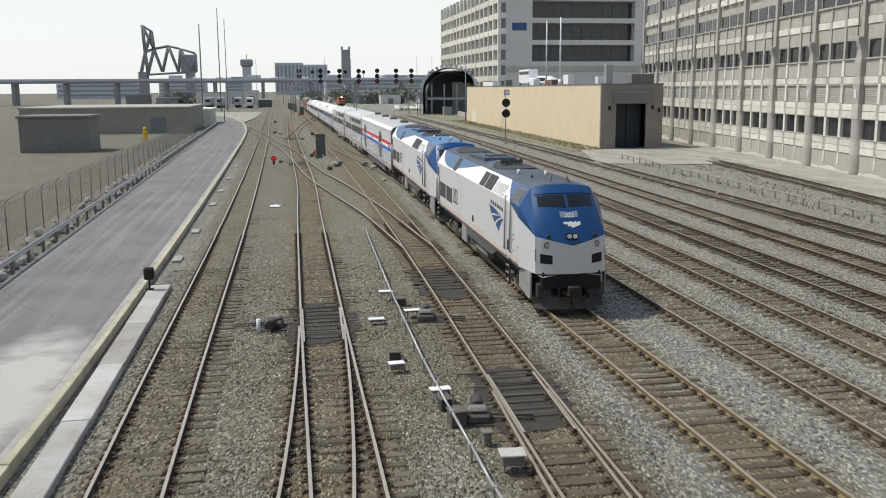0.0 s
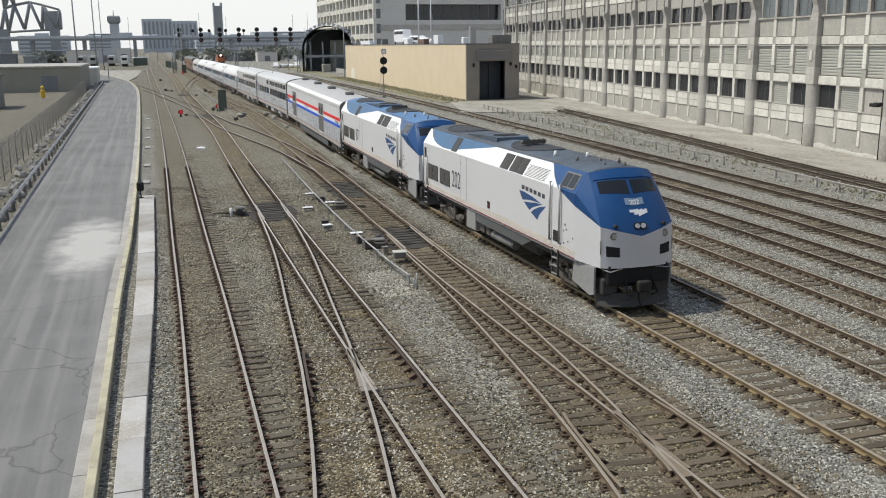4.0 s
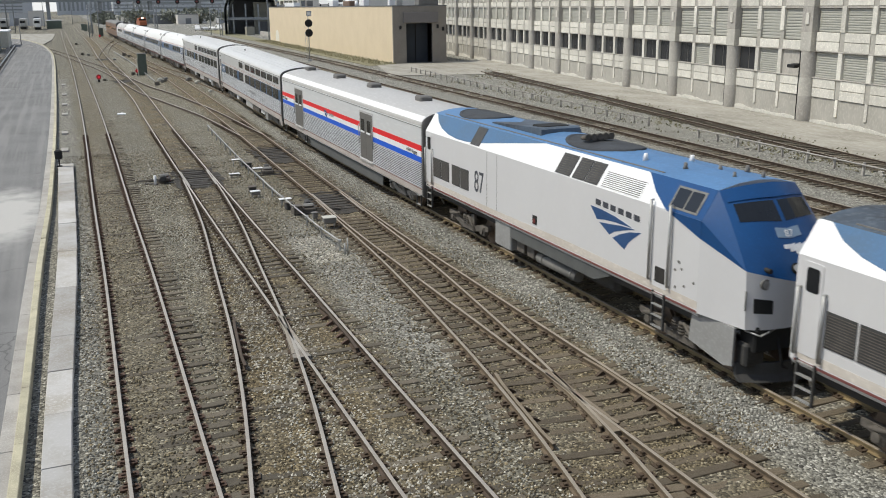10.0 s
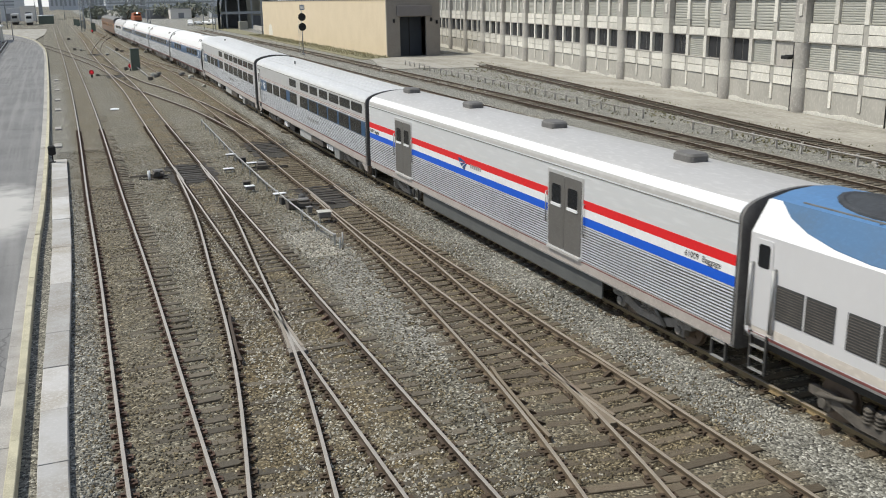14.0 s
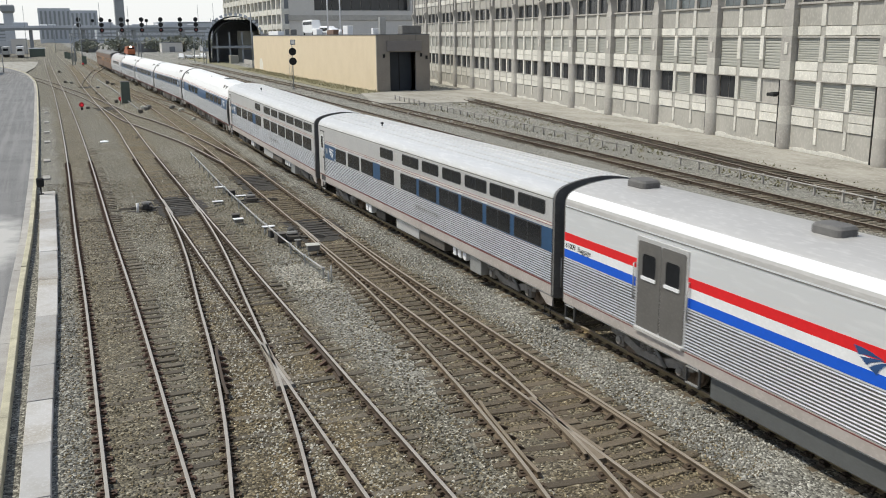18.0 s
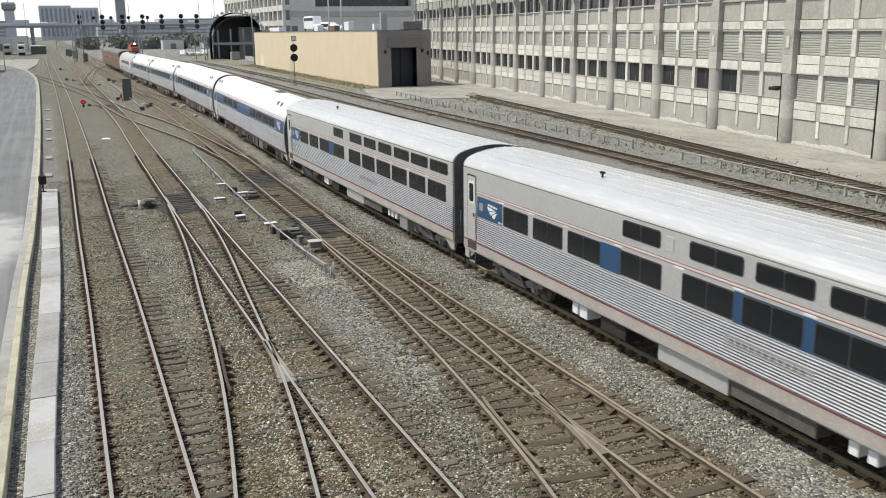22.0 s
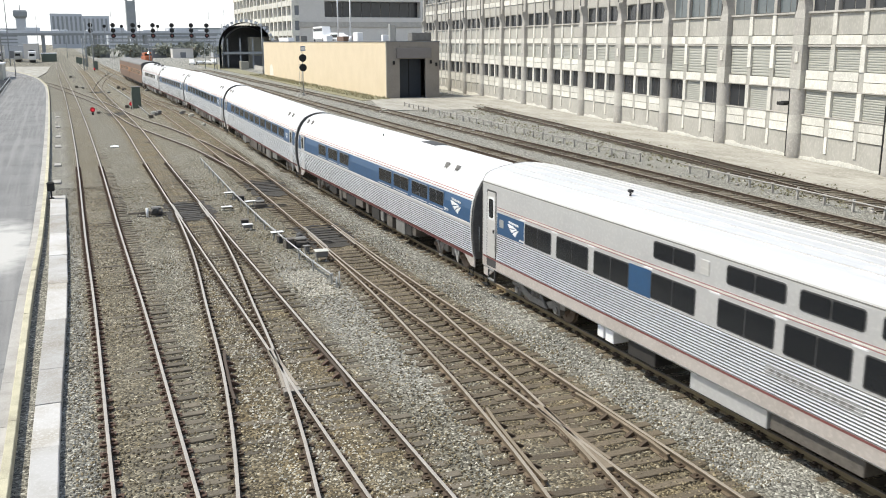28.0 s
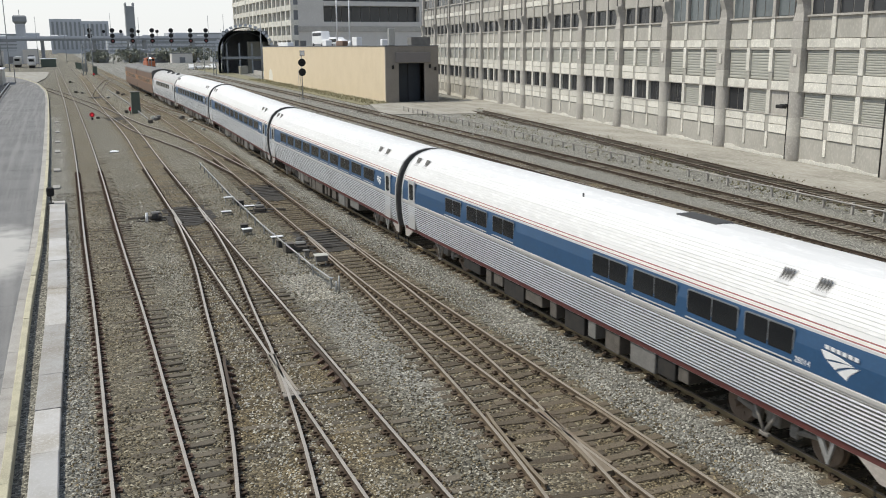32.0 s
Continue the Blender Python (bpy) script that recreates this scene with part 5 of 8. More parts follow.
def fan_mark(y, z, w, h, x, depth, parent, material, word=True, word_m=None):
    """Three swept bands like a fan, with a row of plain bars above; w runs towards -y."""
    def at(u, v):
        return (y - u * w, z + v * h)
    for top0, top1, tip0, tip1 in (((0.0, 0.98), (0.62, 0.86), (0.02, 0.93), (0.08, 0.70)), ((0.30, 0.66), (0.98, 0.86), (0.18, 0.55), (0.40, 0.28)), ((0.66, 0.44), (1.0, 0.80), (0.50, 0.22), (0.68, 0.0))):
        if tip0[0] < 0.1:
            pts = [at(0, 1.0), at(0.22, 0.99), at(0.5, 0.92), at(0.82, 0.76), at(0.5, 0.74), at(0.28, 0.69), at(0.14, 0.62)]
        elif tip0[0] < 0.3:
            pts = [at(0.19, 0.56), at(0.40, 0.62), at(0.62, 0.70), at(0.88, 0.74), at(0.66, 0.58), at(0.5, 0.44), at(0.40, 0.28)]
        else:
            pts = [at(0.46, 0.22), at(0.60, 0.42), at(0.78, 0.60), at(1.0, 0.72), at(0.86, 0.46), at(0.76, 0.24), at(0.70, 0.0)]
        plate(pts[::-1], x, depth, "emblem", parent, material)
    if word:
        for k in range(6):
            u0 = 0.10 + k * 0.15
            v0 = 1.10 - 0.016 * k
            plate([at(u0, v0), at(u0 + 0.105, v0 - 0.012), at(u0 + 0.105, v0 + 0.173), at(u0, v0 + 0.185)][::-1], x, depth, "letter_bar", parent, word_m or material)


def sign(text, size, m, parent, material, name="lettering", label=""):
    cu = bpy.data.curves.new(name, "FONT")
    cu.body, cu.size, cu.extrude = text, size, 0.004
    cu.align_x = "CENTER"
    tmp = new(name, cu)
    bpy.context.view_layer.update()
    me = bpy.data.meshes.new_from_object(tmp.evaluated_get(bpy.context.evaluated_depsgraph_get()))
    bpy.data.objects.remove(tmp)
    me.materials.clear()
    me.materials.append(material)
    o = new(name, me)
    o.parent = parent
    o.matrix_basis = m
    return tagged(o, label) if label else o


LEFT_SIDE = Matrix(((0, 0, -1, 0), (-1, 0, 0, 0), (0, 1, 0, 0), (0, 0, 0, 1)))  # text on the -x side, read from outside
RIGHT_SIDE = Matrix(((0, 0, 1, 0), (1, 0, 0, 0), (0, 1, 0, 0), (0, 0, 0, 1)))
FRONT = Matrix(((1, 0, 0, 0), (0, 0, -1, 0), (0, 1, 0, 0), (0, 0, 0, 1)))
wheel_sets = []


def bogie(parent, y, half=1.3, r=0.46, heavy=False, inner=False):
    """A truck: two side frames with springs and boxes, a bolster, and two turning wheel sets."""
    grey = M["gear" if heavy else "bogiegrey"]
    bm = B()
    box(bm, -1.1, 1.1, y - 0.22, y + 0.22, 0.42, 0.74, 0.03)
    bg = part("bogie", bm, grey, parent, "dusty steel truck with springs")
    for s in (-1, 1):
        bm = B()
        x = s * (0.56 if inner else 1.12)
        loft(bm, [[(x + dx, yy, zz) for dx, zz in ((-0.07, za), (0.07, za), (0.07, zb), (-0.07, zb))] for yy, za, zb in (
            (y - half - 0.45, 0.56, 0.72), (y - half + 0.1, 0.48, 0.72), (y - 0.5, 0.30, 0.52), (y + 0.5, 0.30, 0.52), (y + half - 0.1, 0.48, 0.72), (y + half + 0.45, 0.56, 0.72))])
        part("side_frame", bm, grey, bg)
        if inner:
            for yy in (y - half + 0.1, y + half - 0.1):
                bm = B()
                rod(bm, (s * 0.98, yy, 0.62), (s * 0.98, yy + (0.62 if yy < y else -0.62), 0.5), 0.07, 8)
                box(bm, s * 0.98 - 0.08, s * 0.98 + 0.08, yy + (0.5 if yy < y else -0.75), yy + (0.75 if yy < y else -0.5), 0.36, 0.66, 0.03)
                part("brake_unit", bm, grey, bg)
            bm = B()
            for yy in (y - 0.4, y + 0.4):
                rod(bm, (s * 1.3, yy, 0.95), (s * 1.3, y, 0.3), 0.045, 6)
            box(bm, s * 1.3 - 0.05, s * 1.3 + 0.05, y - 0.14, y + 0.14, 0.24, 0.34, 0.02)
            part("hanger", bm, grey, bg, "pale steel hanger bracket")
            continue
        for yy in (y - half, y + half):
            bm = B()
            box(bm, x - 0.11, x + 0.11, yy - 0.17, yy + 0.17, r - 0.17, r + 0.2, 0.04)
            rod(bm, (x + s * 0.1, yy, r), (x + s * 0.16, yy, r), 0.11, 10)
            part("axle_box", bm, grey, bg)
        for yy in (y - 0.28, y, y + 0.28):
            bm = B()
            rod(bm, (x + s * 0.02, yy, 0.48), (x + s * 0.02, yy, 0.84), 0.09, 7)
            for k in range(4):
                rod(bm, (x + s * 0.02, yy, 0.5 + 0.08 * k), (x + s * 0.02, yy, 0.55 + 0.08 * k), 0.115, 9)
            part("spring", bm, grey, bg)
        bm = B()
        rod(bm, (x + s * 0.12, y - 0.75, 0.36), (x + s * 0.12, y - 0.15, 0.86), 0.045, 7)
        part("damper", bm, M["gear" if heavy else "greybox"], bg)
        bm = B()
        rod(bm, (x + s * 0.12, y + 0.6, 0.80), (x + s * 0.12, y + half + 0.2, 0.62), 0.05, 7)
        if heavy:
            part("damper", bm, M["gear" if heavy else "greybox"], bg)
            bm = B()
            box(bm, x + s * 0.03 - 0.06, x + s * 0.03 + 0.06, y - 0.62, y - 0.36, 0.34, 0.98, 0.02)
        part("damper", bm, M["gear" if heavy else "greybox"], bg)
    for yy in (y - half, y + half):
        bm = B()
        rod(bm, (-1.05, 0, 0), (1.05, 0, 0), 0.08, 8)
        for s in (-1, 1):
            x = s * 0.74
            rod(bm, (x - s * 0.0, 0, 0), (x + s * 0.10, 0, 0), r - 0.03, 22)
            rod(bm, (x - s * 0.035, 0, 0), (x, 0, 0), r + 0.01, 22)
            rod(bm, (x + s * 0.1, 0, 0), (x + s * 0.13, 0, 0), r * 0.35, 10)
            for k in range(5):
                a = k * math.tau / 5
                rod(bm, (x + s * 0.09, 0.26 * math.cos(a), 0.26 * math.sin(a)), (x + s * 0.112, 0.26 * math.cos(a), 0.26 * math.sin(a)), 0.05, 6)
        w = part("wheelset", bm, M["wheelbrown"], bg, "rust brown steel wheels on an axle")
        w.location = (0, yy, r)
        wheel_sets.append((w, yy, r))
    return bg


def steps_ladder(parent, y, side, z0, z1, n=4, x=1.56):
    bm = B()
    for yy in (y - 0.24, y + 0.24):
        box(bm, side * x - 0.03, side * x + 0.03, yy - 0.025, yy + 0.025, z0, z1)
    part("ladder_side", bm, M["pilotgrey"], parent)
    bm = B()
    for k in range(n):
        z = z0 + 0.03 + k * (z1 - z0 - 0.1) / max(1, n - 1)
        box(bm, side * x - 0.05, side * x + 0.03, y - 0.22, y + 0.22, z, z + 0.03)
    part("step", bm, M["galv"], parent, "bright steel boarding steps")


def underbox(parent, y0, y1, z0, z1, material, x0=0.95, x1=1.5, sides=(-1, 1)):
    for s in sides:
        bm = B()
        box(bm, min(s * x0, s * x1), max(s * x0, s * x1), y0, y1, z0, z1, 0.02)
        part("underfloor_box", bm, M[material], parent)


def couple(parent, y, d):
    bm = B()
    box(bm, -0.16, 0.16, min(y, y + d * 0.35), max(y, y + d * 0.35), 0.72, 0.98, 0.04)
    box(bm, -0.24, 0.24, min(y + d * 0.2, y + d * 0.38), max(y + d * 0.2, y + d * 0.38), 0.66, 1.04, 0.05)
    part("coupler", bm, M["dark"], parent, "cast steel coupler")


def gangway(parent, y, d, prof, top):
    """Dark end sheet, diaphragm and hoses at a car end; d points outward."""
    bm = B()
    ring = [(-x * 0.985, z) for x, z in prof] + [(x * 0.985, z) for x, z in prof[::-1] if x > 1e-6]
    loft(bm, [[(x, yy, z) for x, z in ring] for yy in ((y, y + d * 0.09) if d > 0 else (y + d * 0.09, y))])
    bmesh.ops.recalc_face_normals(bm, faces=bm.faces[:])
    part("end_sheet", bm, M["endgrey"], parent, "dark grey end sheet")
    bm = B()
    a, b = sorted((y + d * 0.08, y + d * 0.24))
    box(bm, -0.66, 0.66, a, b, 1.1, top - 0.16, 0.12)
    part("diaphragm", bm, M["black"], parent, "black rubber gangway diaphragm")
    bm = B()
    for s in (-1, 1):
        rod(bm, (s * 1.35, y + d * 0.14, 1.2), (s * 1.35, y + d * 0.14, 2.1), 0.018, 6)
        rod(bm, (s * 0.9, y + d * 0.16, 1.0), (s * 0.7, y + d * 0.2, 0.55), 0.03, 6)
    part("grab_iron", bm, M["galv"], parent)
    couple(parent, y, d)



LOCO = [(1.48, 1.32), (1.55, 1.42), (1.55, 3.65), (1.12, 4.33), (0.55, 4.46), (0.0, 4.5)]


def shoulder(y, w, s, off=0.006):
    return Vector((s * (1.55 - 0.43 * w + off * 0.845), y, 3.65 + 0.68 * w + off * 0.534))


def shoulder_plate(pts, s, off, name, parent, material, label=""):
    bm = B()
    lo = [bm.verts.new(shoulder(y, w, s, -0.01)) for y, w in pts]
    hi = [bm.verts.new(shoulder(y, w, s, off)) for y, w in pts]
    bm.faces.new(hi)
    n = len(pts)
    for k in range(n):
        bm.faces.new((lo[k], lo[(k + 1) % n], hi[(k + 1) % n], hi[k]))
    bmesh.ops.recalc_face_normals(bm, faces=bm.faces[:])
    return part(name, bm, material, parent, label)


def build_loco(number, sooty, label):
    t = thing("diesel_locomotive", label, "locomotive", group="train vehicles")
    roof = M["sootroof"] if sooty else M["lblue"]
    # main hull from the rear to the cab front
    ring = [(-x, z) for x, z in LOCO] + [(x, z) for x, z in LOCO[::-1] if x > 0]
    mis = [0, 0, 1, 2, 2, 2, 2, 1, 0, 0, 0]
    bm = B()
    rear = [(x * 0.97, 10.38, 1.32 + (z - 1.32) * 0.985) for x, z in ring]
    loft(bm, [rear] + [[(x, y, z) for x, z in ring] for y in (10.26, 4.45, 0, -5.5, -7.3)], mis=mis)
    part("body", bm, [M["locosilver"], M["white"], roof], t, "silver body with white shoulders")
    # the raked nose: a swept front, rounded at the brow, over a silver chin
    def nose(u, v, up=0.0):
        def at(u, v):
            a = Vector((1.12 * u, -7.3 - 0.22 * (1 - u * u), 4.33 + 0.14 * (1 - u * u)))
            b = Vector((1.30 * u, -8.62 - 0.34 * (1 - abs(u) ** 2.2), 2.76 - 0.32 * (1 - abs(u))))
            return a.lerp(b, v) + Vector((0, -0.74, 0.62)) * (0.13 * math.sin(math.pi * min(1, v * 1.0)) ** 0.8) * (1 - 0.75 * abs(u) ** 3)
        c = at(u, v)
        if up:
            d = 0.02
            nrm = (at(min(1, u + d), v) - at(max(-1, u - d), v)).cross(at(u, min(1, v + d)) - at(u, max(0, v - d))).normalized()
            c += nrm * (up if nrm.y < 0 else -up)
        return c

    def nose_patch(name, u0, u1, v0, v1, up, material, label="", nu=6, nv=4, skew=0.0):
        bm = B()
        lay = []
        for h in (up, -0.03):
            lay.append([[bm.verts.new(nose(u0 + (u1 - u0) * i / nu, v0 + (v1 - v0) * j / nv + skew * (i / nu), h)) for i in range(nu + 1)] for j in range(nv + 1)])
        for j in range(nv):
            for i in range(nu):
                bm.faces.new((lay[0][j][i], lay[0][j][i + 1], lay[0][j + 1][i + 1], lay[0][j + 1][i]))
        for j in range(nv):
            for i in (0, nu):
                bm.faces.new((lay[0][j][i], lay[0][j + 1][i], lay[1][j + 1][i], lay[1][j][i]))
        for i in range(nu):
            for j in (0, nv):
                bm.faces.new((lay[0][j][i], lay[0][j][i + 1], lay[1][j][i + 1], lay[1][j][i]))
        bmesh.ops.recalc_face_normals(bm, faces=bm.faces[:])
        return part(name, bm, material, t, label)
    def chin_at(u, k):
        return nose(u, 1.0) * (1 - k) + Vector((1.30 * u, -8.70 - 0.26 * (1 - abs(u) ** 3), 1.42)) * k
    bm = B()
    nu, nv = 16, 10
    grid = [[bm.verts.new(nose(-1 + 2 * i / nu, j / nv)) for i in range(nu + 1)] for j in range(nv + 1)]
    chin = [[bm.verts.new(chin_at(-1 + 2 * i / nu, k)) for i in range(nu + 1)] for k in (0.5, 1.0)]
    for rows, mi in ((grid, 1), ([grid[-1]] + chin, 0)):
        for ra, rb in zip(rows, rows[1:]):
            for i in range(nu):
                f = bm.faces.new((ra[i], ra[i + 1], rb[i + 1], rb[i]))
                f.material_index = mi
                f.smooth = True
    for s, i in ((-1, 0), (1, nu)):
        a0 = bm.verts.new((s * 1.55, -7.3, 1.42))
        b0 = bm.verts.new((s * 1.55, -7.3, 3.65))
        q0 = bm.verts.new((s * 1.55, -7.3, 3.22))
        col = [r[i] for r in grid]
        for r0, r1 in zip(col, col[1:]):
            bm.faces.new((b0, r0, r1)).material_index = 1
        bm.faces.new([b0, q0, grid[-1][i]]).material_index = 1
        bm.faces.new([a0, q0, grid[-1][i], chin[0][i]]).material_index = 0
        bm.faces.new([a0, chin[0][i], chin[1][i]]).material_index = 0
    bmesh.ops.recalc_face_normals(bm, faces=bm.faces[:])
    corner = {r[i] for r in grid + chin for i in (0, nu)}
    for e in bm.edges:
        if e.verts[0] in corner and e.verts[1] in corner:
            e.smooth = False
        elif all(v in grid[-1] for v in e.verts):
            e.smooth = False
    part("nose", bm, [M["locosilver"], M["blue"]], t, "blue raked nose over a silver front")
    nose_patch("visor", -0.93, 0.93, 0.145, 0.17, 0.03, M["blue"])
    for s in (-1, 1):
        nose_patch("windscreen", min(s * 0.05, s * 0.86), max(s * 0.05, s * 0.86), 0.2, 0.42, 0.008, M["glass"], "dark raked windscreen")
    nose_patch("number_board", -0.27, 0.27, 0.49, 0.59, 0.01, M["plateblue"], "pale blue number board")
    cn, up_ = nose(0, 0.54, 0.02), (nose(0, 0.5) - nose(0, 0.58)).normalized()
    face_m = Matrix((Vector((1, 0, 0)), up_, Vector((1, 0, 0)).cross(up_))).transposed().to_4x4()
    sign(number, 0.24, Matrix.Translation(cn) @ face_m @ Matrix.Translation((0, -0.085, 0)), t, M["white"], label="white road number")
    for k in range(3):
        nose_patch("emblem", -0.2 + 0.12 * k, 0.06 + 0.12 * k, 0.66 + 0.012 * k, 0.70 + 0.022 * k, 0.008, M["white"], nu=3, nv=2, skew=-0.02)
    for s in (-1, 1):
        c0, c1 = nose(s * 0.085, 0.88, 0.0), nose(s * 0.085, 0.88, 0.03)
        bm = B()
        rod(bm, c0, c0 + (c1 - c0).normalized() * 0.04, 0.125, 16)
        hb = part("headlight_bezel", bm, M["black"], t)
        bm = B()
        rod(bm, c0, c0 + (c1 - c0).normalized() * 0.055, 0.085, 14)
        part("headlight", bm, M["lens"], hb, "round headlight")
    for s in (-1, 1):
        bm = B()
        rod(bm, (s * 0.86, -8.9, 2.78), (s * 0.86, -8.5, 2.78), 0.055, 10)
        part("marker_lamp", bm, M["dark"], t)
        c0 = chin_at(s * 0.70, 0.16)
        bm = B()
        rod(bm, c0 + Vector((0, 0.1, 0)), c0 + Vector((0, -0.02, 0)), 0.125, 14)
        dl = part("ditch_light_rim", bm, M["greybox"], t)
        bm = B()
        rod(bm, c0 + Vector((0, 0.1, 0)), c0 + Vector((0, -0.035, 0)), 0.085, 12)
        part("ditch_light", bm, M["lens"], dl, "round ditch light")
        bm = B()
        us = [s * (0.56 + 0.08 * k) for k in range(5)]
        loft(bm, [[chin_at(u, k) + Vector((0, dy, 0)) for k, dy in ((0.44, -0.012), (0.70, -0.012), (0.70, 0.05), (0.44, 0.05))] for u in us])
        bmesh.ops.recalc_face_normals(bm, faces=bm.faces[:])
        part("anticlimber_port", bm, M["black"], t, "black square port")
        bm = B()
        c1 = chin_at(s * 0.97, 0.5)
        rod(bm, c1 + Vector((s * 0.04, 0.02, 0.22)), c1 + Vector((s * 0.04, 0.02, -0.22)), 0.018, 6)
        for dz in (0.22, -0.22):
            rod(bm, c1 + Vector((s * 0.04, 0.02, dz)), c1 + Vector((-s * 0.03, 0.1, dz)), 0.018, 6)
        part("corner_grab", bm, M["greybox"], t)
        bm = B()
        box(bm, s * 0.98 - 0.10, s * 0.98 + 0.10, -8.84, -8.6, 1.24, 1.5, 0.03)
        part("signal_jack", bm, M["black"], t)
        # blue running back from the nose, and the slate sweep at the rear
        plate([(-5.9, 3.648), (-7.3, 3.648), (-7.3, 3.22)], s * 1.55, s * 0.006, "livery", t, M["blue"], "blue livery sweep")
        shoulder_plate([(-4.6, 1.0), (-5.2, 0.45), (-5.9, 0.0), (-7.3, 0.0), (-7.3, 1.0)], s, 0.006, "livery", t, M["blue"], "blue livery sweep")
        shoulder_plate([(9.95, 1.0), (9.5, 0.62), (8.9, 0.36), (8.1, 0.17), (7.2, 0.08), (6.2, 0.10), (5.0, 0.26), (3.6, 0.52), (2.3, 0.76), (1.0, 1.0)], s, 0.006, "livery", t, M["slate"], "slate blue livery sweep")
        # shoulder grilles, louvres and cab window
        for a, b, w0, w1 in ((5.9, 5.15, 0.06, 0.94),):
            shoulder_plate([(a, w0), (b, w0), (b, w1), (a, w1)], s, 0.02, "shoulder_window", t, M["grille"], "dark grille panel")
        for a, b in ((-0.35, -1.2), (-1.35, -2.0), (-2.04, -2.7)):
            g = shoulder_plate([(a, 0.04), (b, 0.04), (b, 0.86), (a, 0.86)], s, 0.02, "intake_grille", t, M["grille"], "dark intake grille")
            bm = B()
            for k in range(9):
                p_, q_ = shoulder(a - 0.03, 0.1 + 0.085 * k, s, 0.025), shoulder(b + 0.03, 0.1 + 0.085 * k, s, 0.025)
                rod(bm, p_, q_, 0.008, 4)
            part("bar", bm, M["gear"], g)
        g = shoulder_plate([(-2.85, 0.05), (-4.75, 0.05), (-4.75, 0.66), (-2.85, 0.8)], s, 0.012, "louvre_panel", t, M["white"], "white louvre panel")
        for k in range(9):
            bm = B()
            w = 0.09 + 0.066 * k
            rod(bm, shoulder(-2.9, w, s, 0.015), shoulder(-4.7, w, s, 0.015), 0.012, 4)
            part("slat", bm, M["greybox"], g)
        g = shoulder_plate([(-5.95, 0.10), (-7.05, 0.10), (-7.05, 0.84), (-5.95, 0.84)], s, 0.016, "cab_window", t, M["greybox"], "sliding cab side window")
        for a, b in ((-6.02, -6.48), (-6.54, -6.98)):
            shoulder_plate([(a, 0.17), (b, 0.17), (b, 0.77), (a, 0.77)], s, 0.024, "pane", g, M["glass"])
        # side doors, rails and grilles
        for y0, y1 in ((9.45, 7.85), (7.55, 6.0)):
            for a, b in ((y0, (y0 + y1) / 2 + 0.03), ((y0 + y1) / 2 - 0.03, y1)):
                g = plate([(a, 1.95), (b, 1.95), (b, 2.70), (a, 2.70)], s * 1.545, s * 0.02, "side_grille", t, M["grille"], "dark side grille")
                bm = B()
                for k in range(12):
                    box(bm, s * 1.57 - 0.006, s * 1.57 + 0.006, b + 0.02, a - 0.02, 1.99 + 0.058 * k, 2.005 + 0.058 * k)
                part("bar", bm, M["gear"], g)
        d = plate(rrect(9.62, 10.12, 1.62, 3.56, 0.05), s * 1.548, s * 0.016, "rear_door", t, M["locosilver"], "narrow silver rear door")
        plate(rrect(9.7, 10.04, 2.95, 3.45, 0.06), s * 1.555, s * 0.016, "pane", d, M["glass"])
        d = plate(rrect(-6.1, -5.5, 1.62, 3.62, 0.05), s * 1.548, s * 0.014, "cab_door", t, M["locosilver"], "silver cab door")
        plate(rrect(-6.02, -5.6, 1.75, 2.15, 0.03), s * 1.555, s * 0.012, "step_well", d, M["dark"])
        for yy, za, zb in ((-5.4, 1.75, 3.8), (-6.2, 1.75, 3.8), (9.5, 1.6, 3.0), (10.18, 1.6, 3.0)):
            bm = B()
            rod(bm, (s * 1.62, yy, za), (s * 1.62, yy, zb), 0.038, 8)
            for z in (za, zb):
                rod(bm, (s * 1.54, yy, z), (s * 1.62, yy, z), 0.028, 8)
            part("handrail", bm, M["galv"], t, "bright steel handrail")
        steps_ladder(t, -5.8, s, 0.55, 1.5)
        steps_ladder(t, 9.85, s, 0.6, 1.5)
        fan_mark(-2.45, 2.22, 2.5, 0.86, s * 1.55, s * 0.006, t, M["navy"], True, M["numgrey"])
        plate([(0.98, 1.82), (0.72, 1.82), (0.72, 2.1), (0.98, 2.1)], s * 1.55, s * 0.02, "filler_recess", t, M["black"], "black fuel filler recess")
        plate(rrect(0.78, 0.92, 1.85, 2.0, 0.06), s * 1.56, s * 0.03, "filler_cap", t, M["dimred"], "red fuel filler cap")
        plate(rrect(1.02, 1.1, 1.96, 2.0, 0.01), s * 1.55, s * 0.012, "notice", t, M["white"])
        for yy in (4.45, 3.65):
            plate([(yy, 1.6), (yy - 0.02, 1.6), (yy - 0.02, 3.6), (yy, 3.6)], s * 1.549, s * 0.004, "seam", t, M["greybox"])
        rnd = random.Random(5)
        for k in range(7):
            yy, zz = rnd.uniform(-7.2, -6.4), rnd.uniform(1.7, 2.5)
            plate(rrect(yy, yy + 0.07, zz, zz + 0.07, 0.03), s * 1.55, s * 0.012, "fitting", t, M["greybox"])
        m = Matrix.Translation((s * 1.556, 5.1, 2.06)) @ (LEFT_SIDE if s < 0 else RIGHT_SIDE) @ Matrix.Diagonal((0.86, 1.15, 1, 1))
        sign(number, 0.95, m, t, M["numgrey"], label="large dark grey road number")
        # sill line, skirt at the front and tank
        plate([(10.2, 1.42), (-7.3, 1.42), (-7.3, 1.475), (10.2, 1.475)], s * 1.551, s * 0.008, "sill_stripe", t, M["maroon"], "thin dark red sill stripe")
